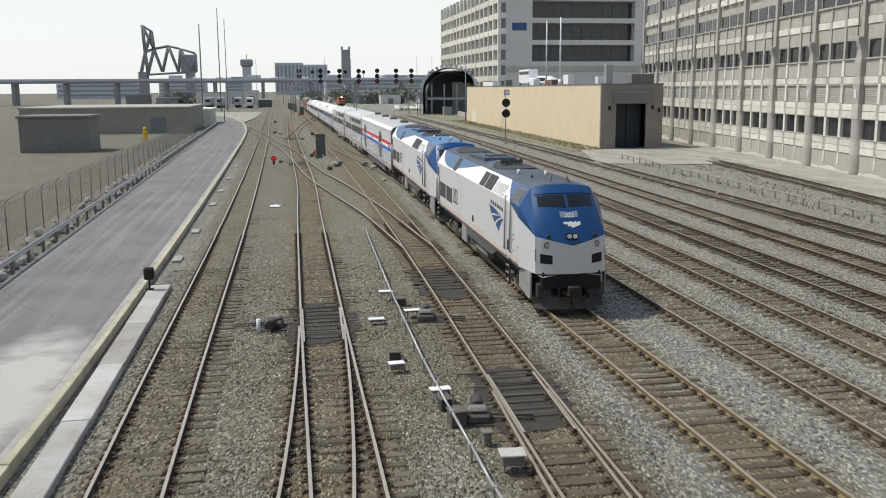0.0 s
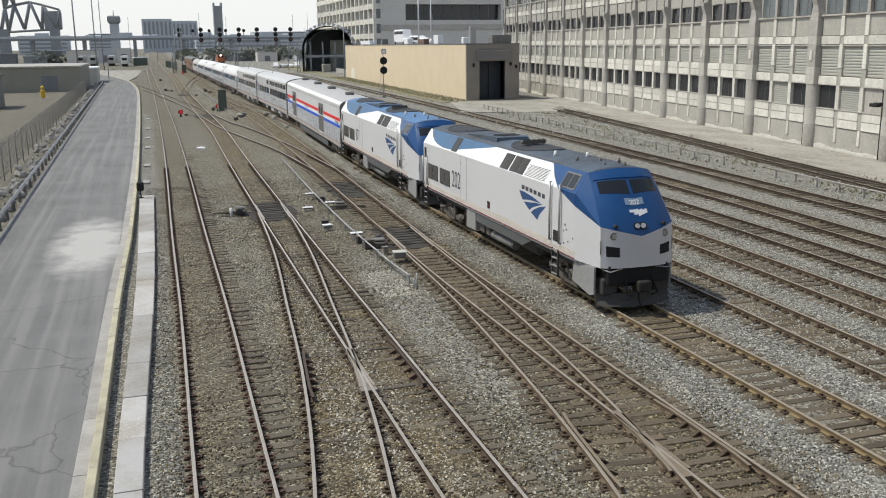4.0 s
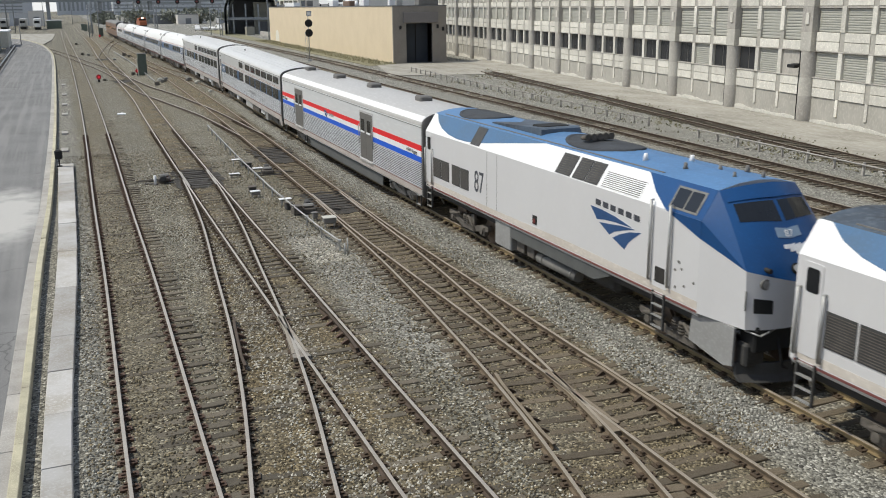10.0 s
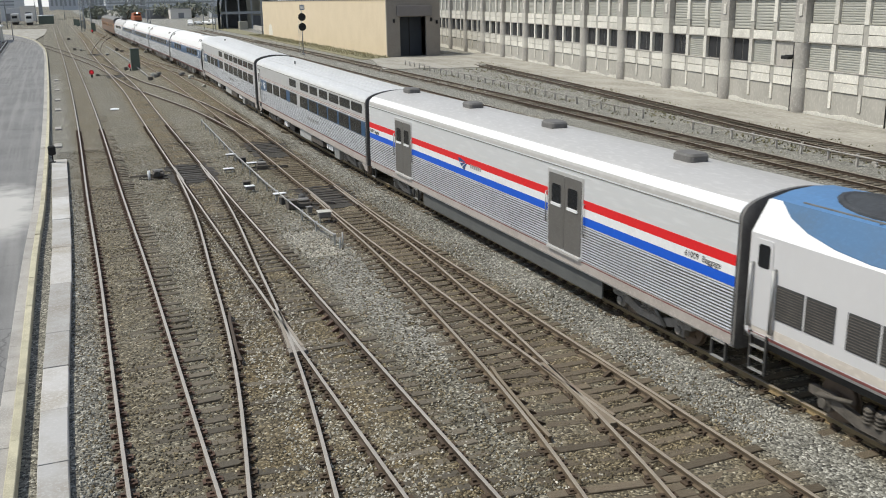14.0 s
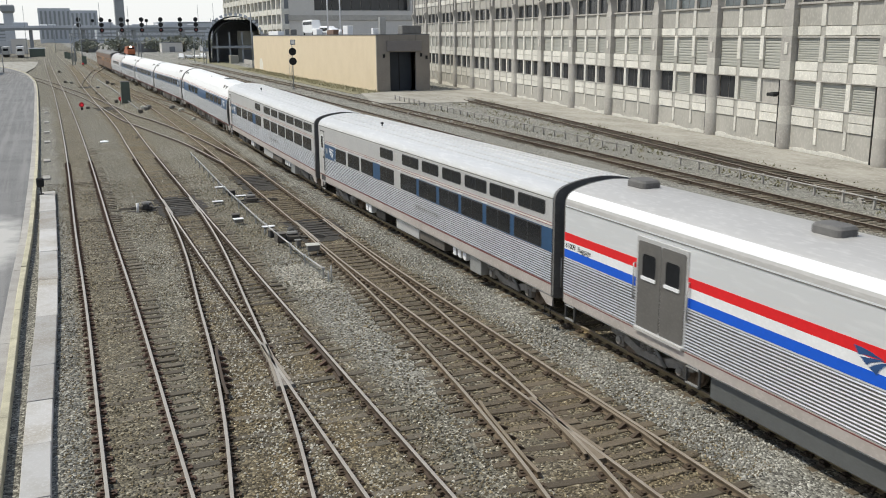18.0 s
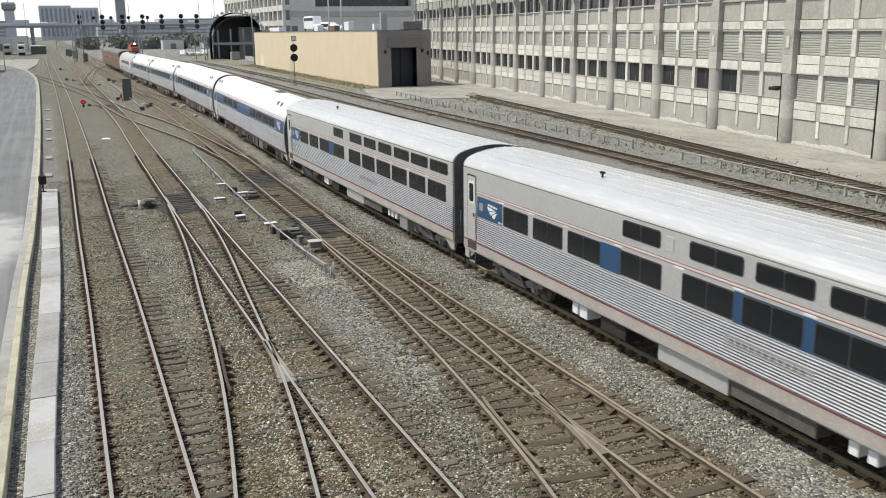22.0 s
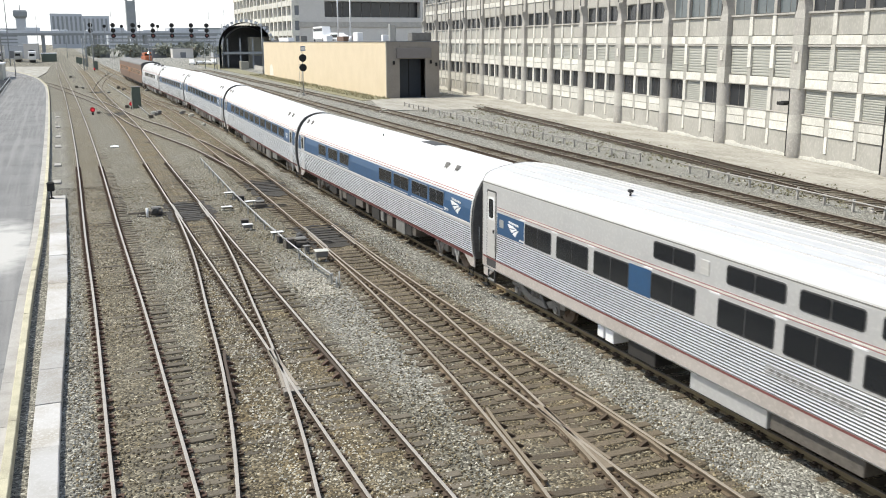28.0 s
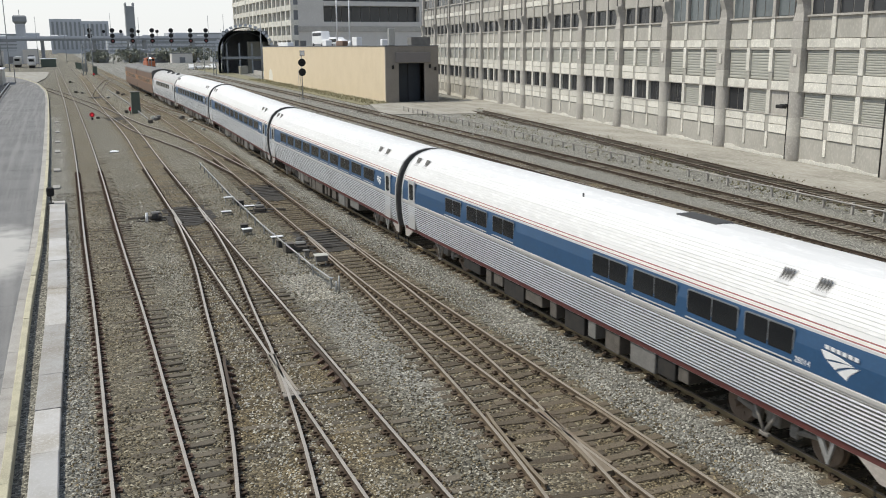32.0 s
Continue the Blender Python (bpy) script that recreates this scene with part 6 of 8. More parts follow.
        plate([(-7.0, 1.41), (-6.9, 0.62), (-8.2, 0.42), (-8.5, 0.5), (-8.5, 1.41)], s * 1.36, s * 0.06, "skirt", t, M["valance"], "grey steel front skirt")
        plate([(2.74, 0.95), (-2.6, 0.95), (-3.6, 1.33), (2.74, 1.33)], s * 1.38, s * 0.09, "tank_skirt", t, M["skirt"], "grey fuel tank skirt")
        plate([(10.2, 1.505), (-7.3, 1.505), (-7.3, 1.70), (-1, 1.74), (4, 1.68), (10.2, 1.70)], s * 1.5505, s * 0.003, "dust_band", t, M["dustpaint"], "tan road dust along the sill")
    bm = B()
    box(bm, -1.46, 1.46, 2.75, 3.95, 0.46, 1.33, 0.04)
    part("tank_end", bm, M["valance"], t, "pale grey end of the fuel tank")
    # tank coloured dark for the shade in the recess under the body
    bm = B()
    box(bm, -0.95, 0.95, -3.0, 2.7, 0.50, 1.3, 0.15)
    part("fuel_tank", bm, M["pilotgrey"], t, "underslung fuel tank, darkened for the shaded recess")
    for s in (-1, 1):
        for y0, y1 in ((2.05, 2.6), (1.35, 1.85)):
            bm = B()
            box(bm, s * 1.12 - 0.18, s * 1.12 + 0.18, y0, y1, 0.5, 0.98, 0.03)
            part("cock_box", bm, M["gear"], t)
    bm = B()
    rod(bm, (-1.18, 1.15, 0.62), (-1.18, -1.3, 0.62), 0.17, 14)
    for y in (0.8, -1.0):
        rod(bm, (-1.18, y, 0.62), (-1.18, y - 0.06, 0.62), 0.185, 14)
    part("air_reservoir", bm, M["greybox"], t)
    bm = B()
    box(bm, -1.4, 1.4, -7.2, 10.2, 1.12, 1.34, 0.03)
    part("underframe", bm, M["dark"], t)
    # pilot
    bm = B()
    for s in (-1, 1):
        loft(bm, [[(s * x, -8.95 + 0.42 * (abs(x) / 1.3) ** 2 + dy, z) for x in (0.02, 0.45, 0.9, 1.3)] + [(s * x, -8.85 + 0.42 * (abs(x) / 1.3) ** 2 + dy, z) for x in (1.3, 0.9, 0.45, 0.02)]
                  for z, dy in ((0.14, -0.12), (0.3, 0.0), (0.55, 0.06))])
        box(bm, s * 0.95 - 0.28, s * 0.95 + 0.28, -8.72, -8.35, 0.5, 1.05, 0.05)
    part("pilot", bm, M["pilotgrey"], t, "grimy black steel pilot plough")
    bm = B()
    box(bm, -1.12, 1.12, -8.85, -8.3, 0.85, 1.45, 0.05)
    part("buffer_beam", bm, M["black"], t)
    for s in (-1, 1):
        bm = B()
        rod(bm, (s * 0.45, -8.8, 1.2), (s * 0.55, -9.15, 0.6), 0.035, 6)
        rod(bm, (s * 0.55, -9.15, 0.6), (s * 0.35, -9.1, 0.5), 0.035, 6)
        part("air_hose", bm, M["black"], t)
        bm = B()
        rod(bm, (s * 0.6, -8.85, 1.38), (s * 1.1, -9.0, 1.34), 0.02, 6)
        rod(bm, (s * 1.1, -9.0, 1.34), (s * 1.2, -8.6, 1.36), 0.02, 6)
        part("uncoupling_lever", bm, M["galv"], t)
    couple(t, -8.95, -1)
    gangway(t, 10.3, 1, [(1.3, 1.3), (1.35, 3.5), (0.9, 4.1), (0, 4.2)], 4.0)
    # roof gear
    # fan wells are nearly flat discs, darkened for the shade of a recess
    for y0, y1, z in ((9.4, 6.2, 4.535), (1.2, -2.4, 4.535)):
        bm = B()
        rings = []
        for k, (rr, h) in enumerate(((1.0, -0.08), (0.97, 0.005), (0.9, 0.015), (0.86, -0.008), (0.5, -0.008), (0.12, -0.008))):
            rings.append([(0.92 * rr * math.cos(a * math.tau / 22), (y0 + y1) / 2 + (y0 - y1) / 2 * rr * math.sin(a * math.tau / 22), z + h - 0.125 * (rr * math.cos(a * math.tau / 22)) ** 2) for a in range(22)])
        loft(bm, rings)
        bmesh.ops.recalc_face_normals(bm, faces=bm.faces[:])
        part("roof_fan_housing", bm, M["sootshade"], t, "sooty oval roof fan well, darkened like a shaded recess")
    bm = B()
    loft(bm, [[(-0.75, 5.7, 4.42), (0.75, 5.7, 4.42), (0.75, 5.7, 4.46), (-0.75, 5.7, 4.46)], [(-0.75, 2.3, 4.42), (0.75, 2.3, 4.42), (0.75, 2.2, 4.64), (-0.75, 2.2, 4.64)], [(-0.75, 2.0, 4.42), (0.75, 2.0, 4.42), (0.72, 2.05, 4.6), (-0.72, 2.05, 4.6)]])
    bmesh.ops.recalc_face_normals(bm, faces=bm.faces[:])
    part("exhaust_hood", bm, M["sootroof"], t, "raised sooty exhaust hood")
    bm = B()
    box(bm, -0.5, 0.5, 2.35, 3.1, 4.54, 4.66, 0.03)
    part("exhaust_stack", bm, M["black"], t)
    for k in range(5):
        bm = B()
        rod(bm, (-0.5 + 0.2 * k, -0.1, 4.6), (-0.5 + 0.2 * k, -0.5, 4.66), 0.05, 8, 0.11)
        part("horn", bm, M["gear"], t)
    for x, y, sz in ((0.3, -4.4, 0.12), (-0.5, -5.2, 0.1), (0.1, -5.8, 0.09), (0.6, -6.2, 0.1), (-0.2, -6.7, 0.08), (0.4, -7.0, 0.08), (-0.6, -3.6, 0.12)):
        bm = B()
        rod(bm, (x, y, 4.42), (x, y, 4.52 + sz), sz * 0.7, 8, sz * 0.4)
        part("roof_fitting", bm, M["white" if sz > 0.1 else "greybox"], t)
    bm = B()
    for y in (-3.2, -0.5, 2.0, 4.4, 7.5):
        box(bm, -1.08, 1.08, y - 0.012, y + 0.012, 4.36, 4.37)
    for s in (-1, 1):
        box(bm, s * 0.98 - 0.02, s * 0.98 + 0.02, -5, 9.5, 4.35, 4.385)
    part("roof_seam", bm, M["greybox"], t)
    for y in (-6.3, 6.9):
        bogie(t, y, 1.35, 0.5, True)
    return t


VIEW = [(1.50, 0.86), (1.6, 0.95), (1.6, 3.80), (1.588, 3.90), (1.555, 3.99), (1.50, 4.07), (1.41, 4.145), (1.28, 4.21), (1.10, 4.27), (0.85, 4.33), (0.55, 4.38), (0.27, 4.408), (0.0, 4.42)]
VB, VT = VIEW[0][1], 4.42


def build_baggage():
    t = thing("baggage_car", "stainless steel baggage car with red white and blue stripes", "train car", group="train vehicles")
    e = 12.72
    hull(VIEW, -e, e, "body", t, [M["bagsteel"], M["bagroof"]], 3.79)
    doors = ((7.25, 9.15), (-6.3, -4.4))
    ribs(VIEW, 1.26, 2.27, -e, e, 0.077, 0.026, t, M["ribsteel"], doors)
    band(VIEW, 0.95, 1.25, -e, e, 0.003, "sill", t, M["dustysteel"], "dusty sill plate")
    for z0, z1, k, lb in ((2.30, 2.54, "bluestripe", "broad blue stripe"), (2.54, 2.78, "white", "white stripe"), (2.78, 3.02, "red", "broad red stripe"), (1.19, 1.22, "maroon", "thin dark red line")):
        a = -e
        for h0, h1 in sorted(doors) + [(e, e)]:
            band(VIEW, z0, z1, a, h0, 0.006, "stripe", t, M[k], lb)
            a = h1
    band(VIEW, 3.74, 3.76, -e, e, 0.015, "gutter", t, M["greybox"])
    # the bright highlight along the roof shoulder, painted as a white strip
    band(VIEW, 3.97, 4.17, -e, e, 0.005, "eave", t, M["white"], "white strip for the highlight on the roof shoulder")
    for s in (-1, 1):
        for y0, y1 in doors:
            d = plate([(y0 - 0.06, 1.22), (y1 + 0.06, 1.22), (y1 + 0.06, 3.62), (y0 - 0.06, 3.62)], s * 1.59, s * 0.03, "door_frame", t, M["silver"], "raised steel door frame")
            m_ = (y0 + y1) / 2
            for a, b in ((y0 + 0.02, m_ - 0.012), (m_ + 0.012, y1 - 0.02)):
                lf = plate(rrect(a, b, 1.32, 3.52, 0.06), s * 1.6, s * 0.034, "door_leaf", d, M["doorsteel"], "dull steel sliding door leaf")
            for a, b in ((y0 + 0.22, m_ - 0.2), (m_ + 0.2, y1 - 0.22)):
                plate(rrect(a - 0.05, b + 0.05, 2.58, 3.27, 0.1), s * 1.61, s * 0.032, "window_rim", d, M["doorsteel"])
                plate(rrect(a, b, 2.64, 3.22, 0.08), s * 1.61, s * 0.036, "pane", d, M["glass"])
                plate(rrect(a - 0.03, b + 0.03, 2.57, 2.655, 0.03), s * 1.61, s * 0.06, "window_ledge", d, M["white"])
            plate([(y0, 1.22), (y1, 1.22), (y1, 1.29), (y0, 1.29)], s * 1.6, s * 0.09, "threshold", d, M["silverroof"])
            for yy in (y0 - 0.12, y1 + 0.12):
                bm = B()
                rod(bm, (s * 1.66, yy, 2.0), (s * 1.66, yy, 2.9), 0.02, 6)
                for z in (2.0, 2.9):
                    rod(bm, (s * 1.59, yy, z), (s * 1.66, yy, z), 0.02, 6)
                part("grab_iron", bm, M["galv"], t)
        fan_mark(2.4, 2.5, 0.8, 0.42, s * 1.605, s * 0.008, t, M["navy"], False)
        for k in range(6):
            a = 1.35 - 0.16 * k
            plate([(a, 2.68), (a - 0.11, 2.68), (a - 0.11, 2.82), (a, 2.82)], s * 1.606, s * 0.006, "letter_bar", t, M["galv"])
        side = LEFT_SIDE if s < 0 else RIGHT_SIDE
        for yy in (12.0 * 1, -11.6):
            sign("61009  Baggage", 0.21, Matrix.Translation((s * 1.609, yy, 2.59)) @ side, t, M["dark"], label="small dark lettering")
        plate([(6.4, 0.34), (-7.2, 0.34), (-7.2, 0.9), (6.4, 0.9)], s * 1.40, s * 0.05, "skirt", t, M["skirt"], "dark grey skirt panel")
        steps_ladder(t, 6.9, s, 0.45, 0.95, 2)
        steps_ladder(t, 12.4, s, 0.45, 0.95, 2)
        steps_ladder(t, -12.3, s, 0.45, 0.95, 2)
    for y in (11.3, 4.6, -1.8, -8.9):
        bm = B()
        rings = []
        for z, k in ((4.3, 0.9), (4.42, 1.0), (4.56, 1.0), (4.62, 0.86)):
            rings.append([(0.0 + x * k, y + q * k, z) for q, x in rrect(-0.42, 0.42, -0.30, 0.30, 0.14)])
        loft(bm, rings)
        bmesh.ops.recalc_face_normals(bm, faces=bm.faces[:])
        part("roof_vent", bm, M["endgrey"], t, "dark rounded roof ventilator")
    for d in (-1, 1):
        gangway(t, d * e, d, VIEW, VT)
    for y in (-9.1, 9.1):
        bogie(t, y)
    bm = B()
    box(bm, -1.2, 1.2, -7, 6.2, 0.5, 0.9, 0.03)
    part("underframe", bm, M["dark"], t)
    return t


def prof_roof(x):
    x = abs(x)
    for (xa, za), (xb, zb) in zip(VIEW[2:], VIEW[3:]):
        if xb <= x <= xa:
            return za + (zb - za) * (xa - x) / (xa - xb)
    return 4.42




def end_skirts(t, e, x, f=0):
    """Corner plates that drop below the sill at both ends, each with a stirrup step."""
    ends = {1: e, -1: f or e}
    for s in (-1, 1):
        for d in (-1, 1):
            e = ends[d]
            plate([(d * e, 0.97), (d * e, 0.6), (d * (e - 0.34), 0.6), (d * (e - 0.6), 0.76), (d * (e - 0.95), 0.97)][::d], s * (x - 0.05), s * 0.05, "end_skirt", t, M["dustysteel"], "dusty steel corner skirt")
            bm = B()
            for yy in (e - 0.06, e - 0.4):
                rod(bm, (s * (x + 0.02), d * yy, 0.55), (s * (x + 0.02), d * yy, 0.3), 0.018, 5)
            box(bm, s * (x + 0.02) - 0.06, s * (x + 0.02) + 0.06, min(d * (e - 0.42), d * (e - 0.04)), max(d * (e - 0.42), d * (e - 0.04)), 0.28, 0.305)
            part("stirrup_step", bm, M["black"], t)


def end_rim(t, e, prof):
    """A narrow bright frame round the car end."""
    for d in (-1, 1):
        bm = B()
        out = [(-x, z) for x, z in prof] + [(x, z) for x, z in prof[::-1] if x > 1e-6]
        big = [(x * 1.012, z + (0.015 if z > 2 else 0)) for x, z in out]
        for ra, rb in zip(zip(out, big), zip(out[1:], big[1:])):
            (a0, a1), (b0, b1) = ra, rb
            ys = (d * (e - 0.07), d * (e + 0.03))
            loft(bm, [[(q[0], y, q[1]) for q in (a0, a1, b1, b0)] for y in ys])
        bmesh.ops.recalc_face_normals(bm, faces=bm.faces[:])
        part("end_rim", bm, M["silverroof"], t, "bright steel rim of the car end")


def build_sleeper(blue, label):
    t = thing("sleeping_car", label, "train car", group="train vehicles")
    e, f = 12.32, 12.5
    hull(VIEW, -f, e, "body", t, [M["silver"], M["silverroof"]], 3.79)
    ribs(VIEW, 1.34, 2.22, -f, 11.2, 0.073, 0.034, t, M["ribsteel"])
    band(VIEW, 0.96, 1.33, -f, e, 0.003, "sill", t, M["dustysteel"], "dusty sill plate")
    end_skirts(t, e, 1.56, f)
    band(VIEW, 1.265, 1.315, -f, e, 0.006, "stripe", t, M["maroon"], "thin dark red line")
    for z0, z1, k in ((3.045, 3.06, "pin"), (3.08, 3.10, "cream"), (3.125, 3.14, "pin")):
        band(VIEW, z0, z1, -f, 11.2, 0.006, "stripe", t, M[k], "thin stripe")
    band(VIEW, 3.84, 3.865, -f, e, 0.015, "gutter", t, M["greybox"])
    for a, b in ((9.3, 11.2), (2.52, 3.50)) + (((-f, -1.77),) if blue else ()):
        band(VIEW, 2.25, 2.96, a, b, 0.004, "window_band", t, M["bandblue"], "blue panel")
    lower = [(7.58, 9.2), (5.5, 7.2), (3.52, 5.15), (0.82, 2.5), (-1.75, -0.03), (-3.78, -2.08), (-5.82, -4.12), (-7.8, -6.12), (-9.82, -8.15), (-11.85, -10.15)]
    for a, b in lower:
        window(VIEW, a, b, 2.31, 2.91, t, M["grille"], M["glass"], True, 0.04)
        band(VIEW, 2.985, 3.03, b - 0.02, b + 0.34, 0.012, "pillar_cap", t, M["white"])
    for a, b in ((0.9, 2.45), (-2.0, -0.25), (-4.0, -2.42), (-6.03, -4.43), (-8.1, -6.42), (-10.1, -8.4), (-12.05, -10.4)):
        window(VIEW, a, b, 3.34, 3.72, t, M["grille"], M["glass"], True, 0.06)
    for s in (-1, 1):
        plate(rrect(0.36, 0.66, 3.34, 3.68, 0.03), s * 1.6, s * 0.02, "hatch", t, M["silverroof"], "small square hatch")
        plate(rrect(11.27, 12.0, 1.0, 3.64, 0.07), s * 1.596, s * 0.008, "door_gap", t, M["grille"], "dark gap round the door")
        d = plate(rrect(11.33, 11.95, 1.34, 3.58, 0.05), s * 1.598, s * 0.018, "vestibule_door", t, M["silverroof"], "steel vestibule door")
        plate(rrect(11.4, 11.88, 2.62, 3.42, 0.12), s * 1.605, s * 0.016, "window_rim", d, M["white"])
        plate(rrect(11.47, 11.81, 2.70, 3.34, 0.09), s * 1.605, s * 0.02, "pane", d, M["glass"])
        bm = B()
        box(bm, s * 1.63 - 0.02, s * 1.63 + 0.02, 11.40, 11.47, 2.2, 2.32, 0.01)
        part("door_handle", bm, M["black"], d)
        bm = B()
        rod(bm, (s * 1.65, 11.25, 1.6), (s * 1.65, 11.25, 2.6), 0.02, 6)
        for z in (1.6, 2.6):
            rod(bm, (s * 1.59, 11.25, z), (s * 1.65, 11.25, z), 0.02, 6)
        part("grab_iron", bm, M["galv"], t)
        fan_mark(10.42, 2.36, 0.78, 0.36, s * 1.604, s * 0.008, t, M["white"])
        plate(rrect(10.72, 11.02, 2.50, 2.76, 0.03), s * 1.604, s * 0.012, "indicator", t, M["galv"], "small framed indicator")
        for k in range(4):
            plate([(9.6 - 0.09 * k, 2.29), (9.54 - 0.09 * k, 2.29), (9.54 - 0.09 * k, 2.35), (9.6 - 0.09 * k, 2.35)], s * 1.604, s * 0.005, "letter_bar", t, M["white"])
        plate([(-1.6, 1.72), (-4.2, 1.72), (-4.2, 1.94), (-1.6, 1.94)], s * 1.6, s * 0.028, "name_plate", t, M["galv"], "long grey name plate")
        for k in range(11):
            a = -1.75 - 0.21 * k
            plate([(a, 1.78), (a - 0.13, 1.78), (a - 0.13, 1.88), (a, 1.88)], s * 1.626, s * 0.004, "letter_bar", t, M["greybox"])
        steps_ladder(t, 11.65, s, 0.5, 0.95, 2)
    bm = B()
    for k in range(7):
        x = -1.05 + 0.35 * k
        box(bm, x - 0.02, x + 0.02, -f, e, prof_roof(x) - 0.03, prof_roof(x) + 0.015)
    part("roof_rib", bm, M["silverroof"], t)
    bm = B()
    rod(bm, (-0.55, 5.1, 4.35), (-0.55, 5.1, 4.50), 0.035, 6)
    box(bm, -0.60, -0.50, 5.02, 5.18, 4.48, 4.55, 0.01)
    part("antenna", bm, M["black"], t, "small black roof antenna")
    for y0, y1, z0, k in ((1.0, -1.6, 0.42, "silver"), (-1.7, -4.2, 0.48, "gear"), (5.1, 4.8, 0.5, "white"), (4.7, 4.3, 0.48, "white"), (-5.0, -5.25, 0.55, "white"), (-5.45, -5.7, 0.55, "white"), (-5.9, -6.15, 0.55, "white"), (-6.5, -7.4, 0.30, "galv"), (3.6, 2.4, 0.45, "dark")):
        underbox(t, min(y0, y1), max(y0, y1), z0, 0.9, k, 0.9, 1.46)
    bm = B()
    box(bm, -1.0, 1.0, -7.2, 7.2, 0.6, 0.9, 0.03)
    part("underframe", bm, M["dark"], t)
    for d in (-1, 1):
        gangway(t, e if d > 0 else -f, d, VIEW, VT)
    for y in (-9.1, 9.1):
        bogie(t, y)
    return t


TUBE = [(1.46, 0.92), (1.54, 1.2), (1.60, 1.7), (1.61, 2.15), (1.58, 2.7), (1.51, 3.05), (1.40, 3.35), (1.22, 3.68), (0.95, 3.95), (0.6, 4.12), (0.25, 4.20), (0.0, 4.21)]


def tube_z(x):
    x = abs(x)
    for (xa, za), (xb, zb) in zip(TUBE[4:], TUBE[5:]):
        if xb <= x <= xa:
            return za + (zb - za) * (xa - x) / (xa - xb)
    return 4.21


def build_coach(label, windows, hatches=((-9.2, -10.2, 10.95, 11.9)), lettered="", name="passenger_coach", panel=(), vents=()):
    t = thing(name, label, "train car", group="train vehicles")
    e = 12.6
    hull(TUBE, -e, e, "body", t, [M["silver"], M["rooftop" if not vents else "bagroof"]], 3.05)
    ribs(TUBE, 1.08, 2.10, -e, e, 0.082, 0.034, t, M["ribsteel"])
    end_skirts(t, e, 1.47)
    band(TUBE, 0.93, 1.08, -e, e, 0.006, "stripe", t, M["maroon"], "dark red sill line")
    band(TUBE, 2.12, 2.20, -e, e, 0.02, "belt_rail", t, M["silverroof"], "bright steel belt rail")
    band(TUBE, 2.22, 3.0, -e, e, 0.005, "window_band", t, M["bandblue"] if not vents else M["silver"], "blue window band")
    for z0, z1, k in ((3.07, 3.095, "pin"), (3.115, 3.14, "cream"), (3.16, 3.185, "pin")):
        band(TUBE, z0, z1, -e, e, 0.006, "stripe", t, M[k], "thin stripe")
    for a, b in windows:
        window(TUBE, a, b, 2.33, 2.93, t, M["frame"], M["glass"], True, 0.05)
        band(TUBE, 2.275, 2.30, a - 0.03, b + 0.03, 0.03, "window_ledge", t, M["silverroof"])
    for s in (-1, 1):
        for y0, y1 in ((11.1, 11.85),) + (((-11.9, -11.2),) if lettered == "" else ()):
            d = plate(rrect(y0, y1, 1.1, 3.1, 0.06), s * 1.57, s * 0.05, "vestibule_door", t, M["silver"], "steel vestibule door")
            plate(rrect(y0 + 0.16, y1 - 0.16, 2.3, 2.95, 0.08), s * 1.58, s * 0.046, "pane", d, M["glass"])
        if lettered:
            fan_mark(-10.75, 2.34, 0.95, 0.42, s * 1.595, s * 0.012, t, M["white"])
            sign(lettered, 0.17, Matrix.Translation((s * 1.606, -10.3, 2.3)) @ (LEFT_SIDE if s < 0 else RIGHT_SIDE), t, M["white"])
        else:
            fan_mark(-10.08, 2.40, 0.60, 0.29, s * 1.595, s * 0.012, t, M["white"])
    # roof: pressed ribs, hatches and vents
    bm = B()
    for k in range(10):
        for s in (-1, 1):
            z = 3.3 + 0.075 * k
            x = prof_x(TUBE, z)
            box(bm, s * x - 0.008, s * x + 0.008, -e, e, z - 0.007, z + 0.007)
    part("roof_rib", bm, M["rooftop"], t)
    for y in hatches:
        bm = B()
        x0 = 0.75
        for s in (-1,):
            a, b = Vector((s * 1.24, y, tube_z(1.24) + 0.02)), Vector((s * 0.97, y, tube_z(0.97) + 0.02))
            loft(bm, [[p_ + Vector((0, q, 0)), p_ + Vector((0, q, -0.05))] + [r_ + Vector((0, q, -0.05)), r_ + Vector((0, q, 0))] for p_, r_, q in ((a, b, -0.2), (a, b, 0.2))])
        bmesh.ops.recalc_face_normals(bm, faces=bm.faces[:])
        h = part("roof_hatch", bm, M["silverroof"], t, "small louvred roof hatch")
        bm = B()
        for k in range(4):
            q = -0.13 + 0.085 * k
            rod(bm, a + Vector((0.06, q, 0.012)), b + Vector((-0.06, q, 0.012)), 0.028, 4)
        part("slat", bm, M["greybox"], h)
    for y in vents:
        bm = B()
        rod(bm, (-0.4, y - 0.3, 4.15), (-0.4, y + 0.3, 4.15), 0.22, 10)
        part("roof_vent", bm, M["endgrey"], t, "dark roof ventilator")
    if lettered:
        bm = B()
        box(bm, -0.2, 0.35, -5.8, -4.2, 4.14, 4.23, 0.02)
        part("roof_grille", bm, M["grille"], t, "flat dark roof grille")
        bm = B()
        rod(bm, (-0.6, -0.3, 4.08), (-0.6, -0.3, 4.22), 0.03, 6)
        part("antenna", bm, M["black"], t)
    rnd = random.Random(label)
    y = -6.6
    while y < 6.4:
        w = rnd.choice((0.4, 0.7, 1.1, 1.4))
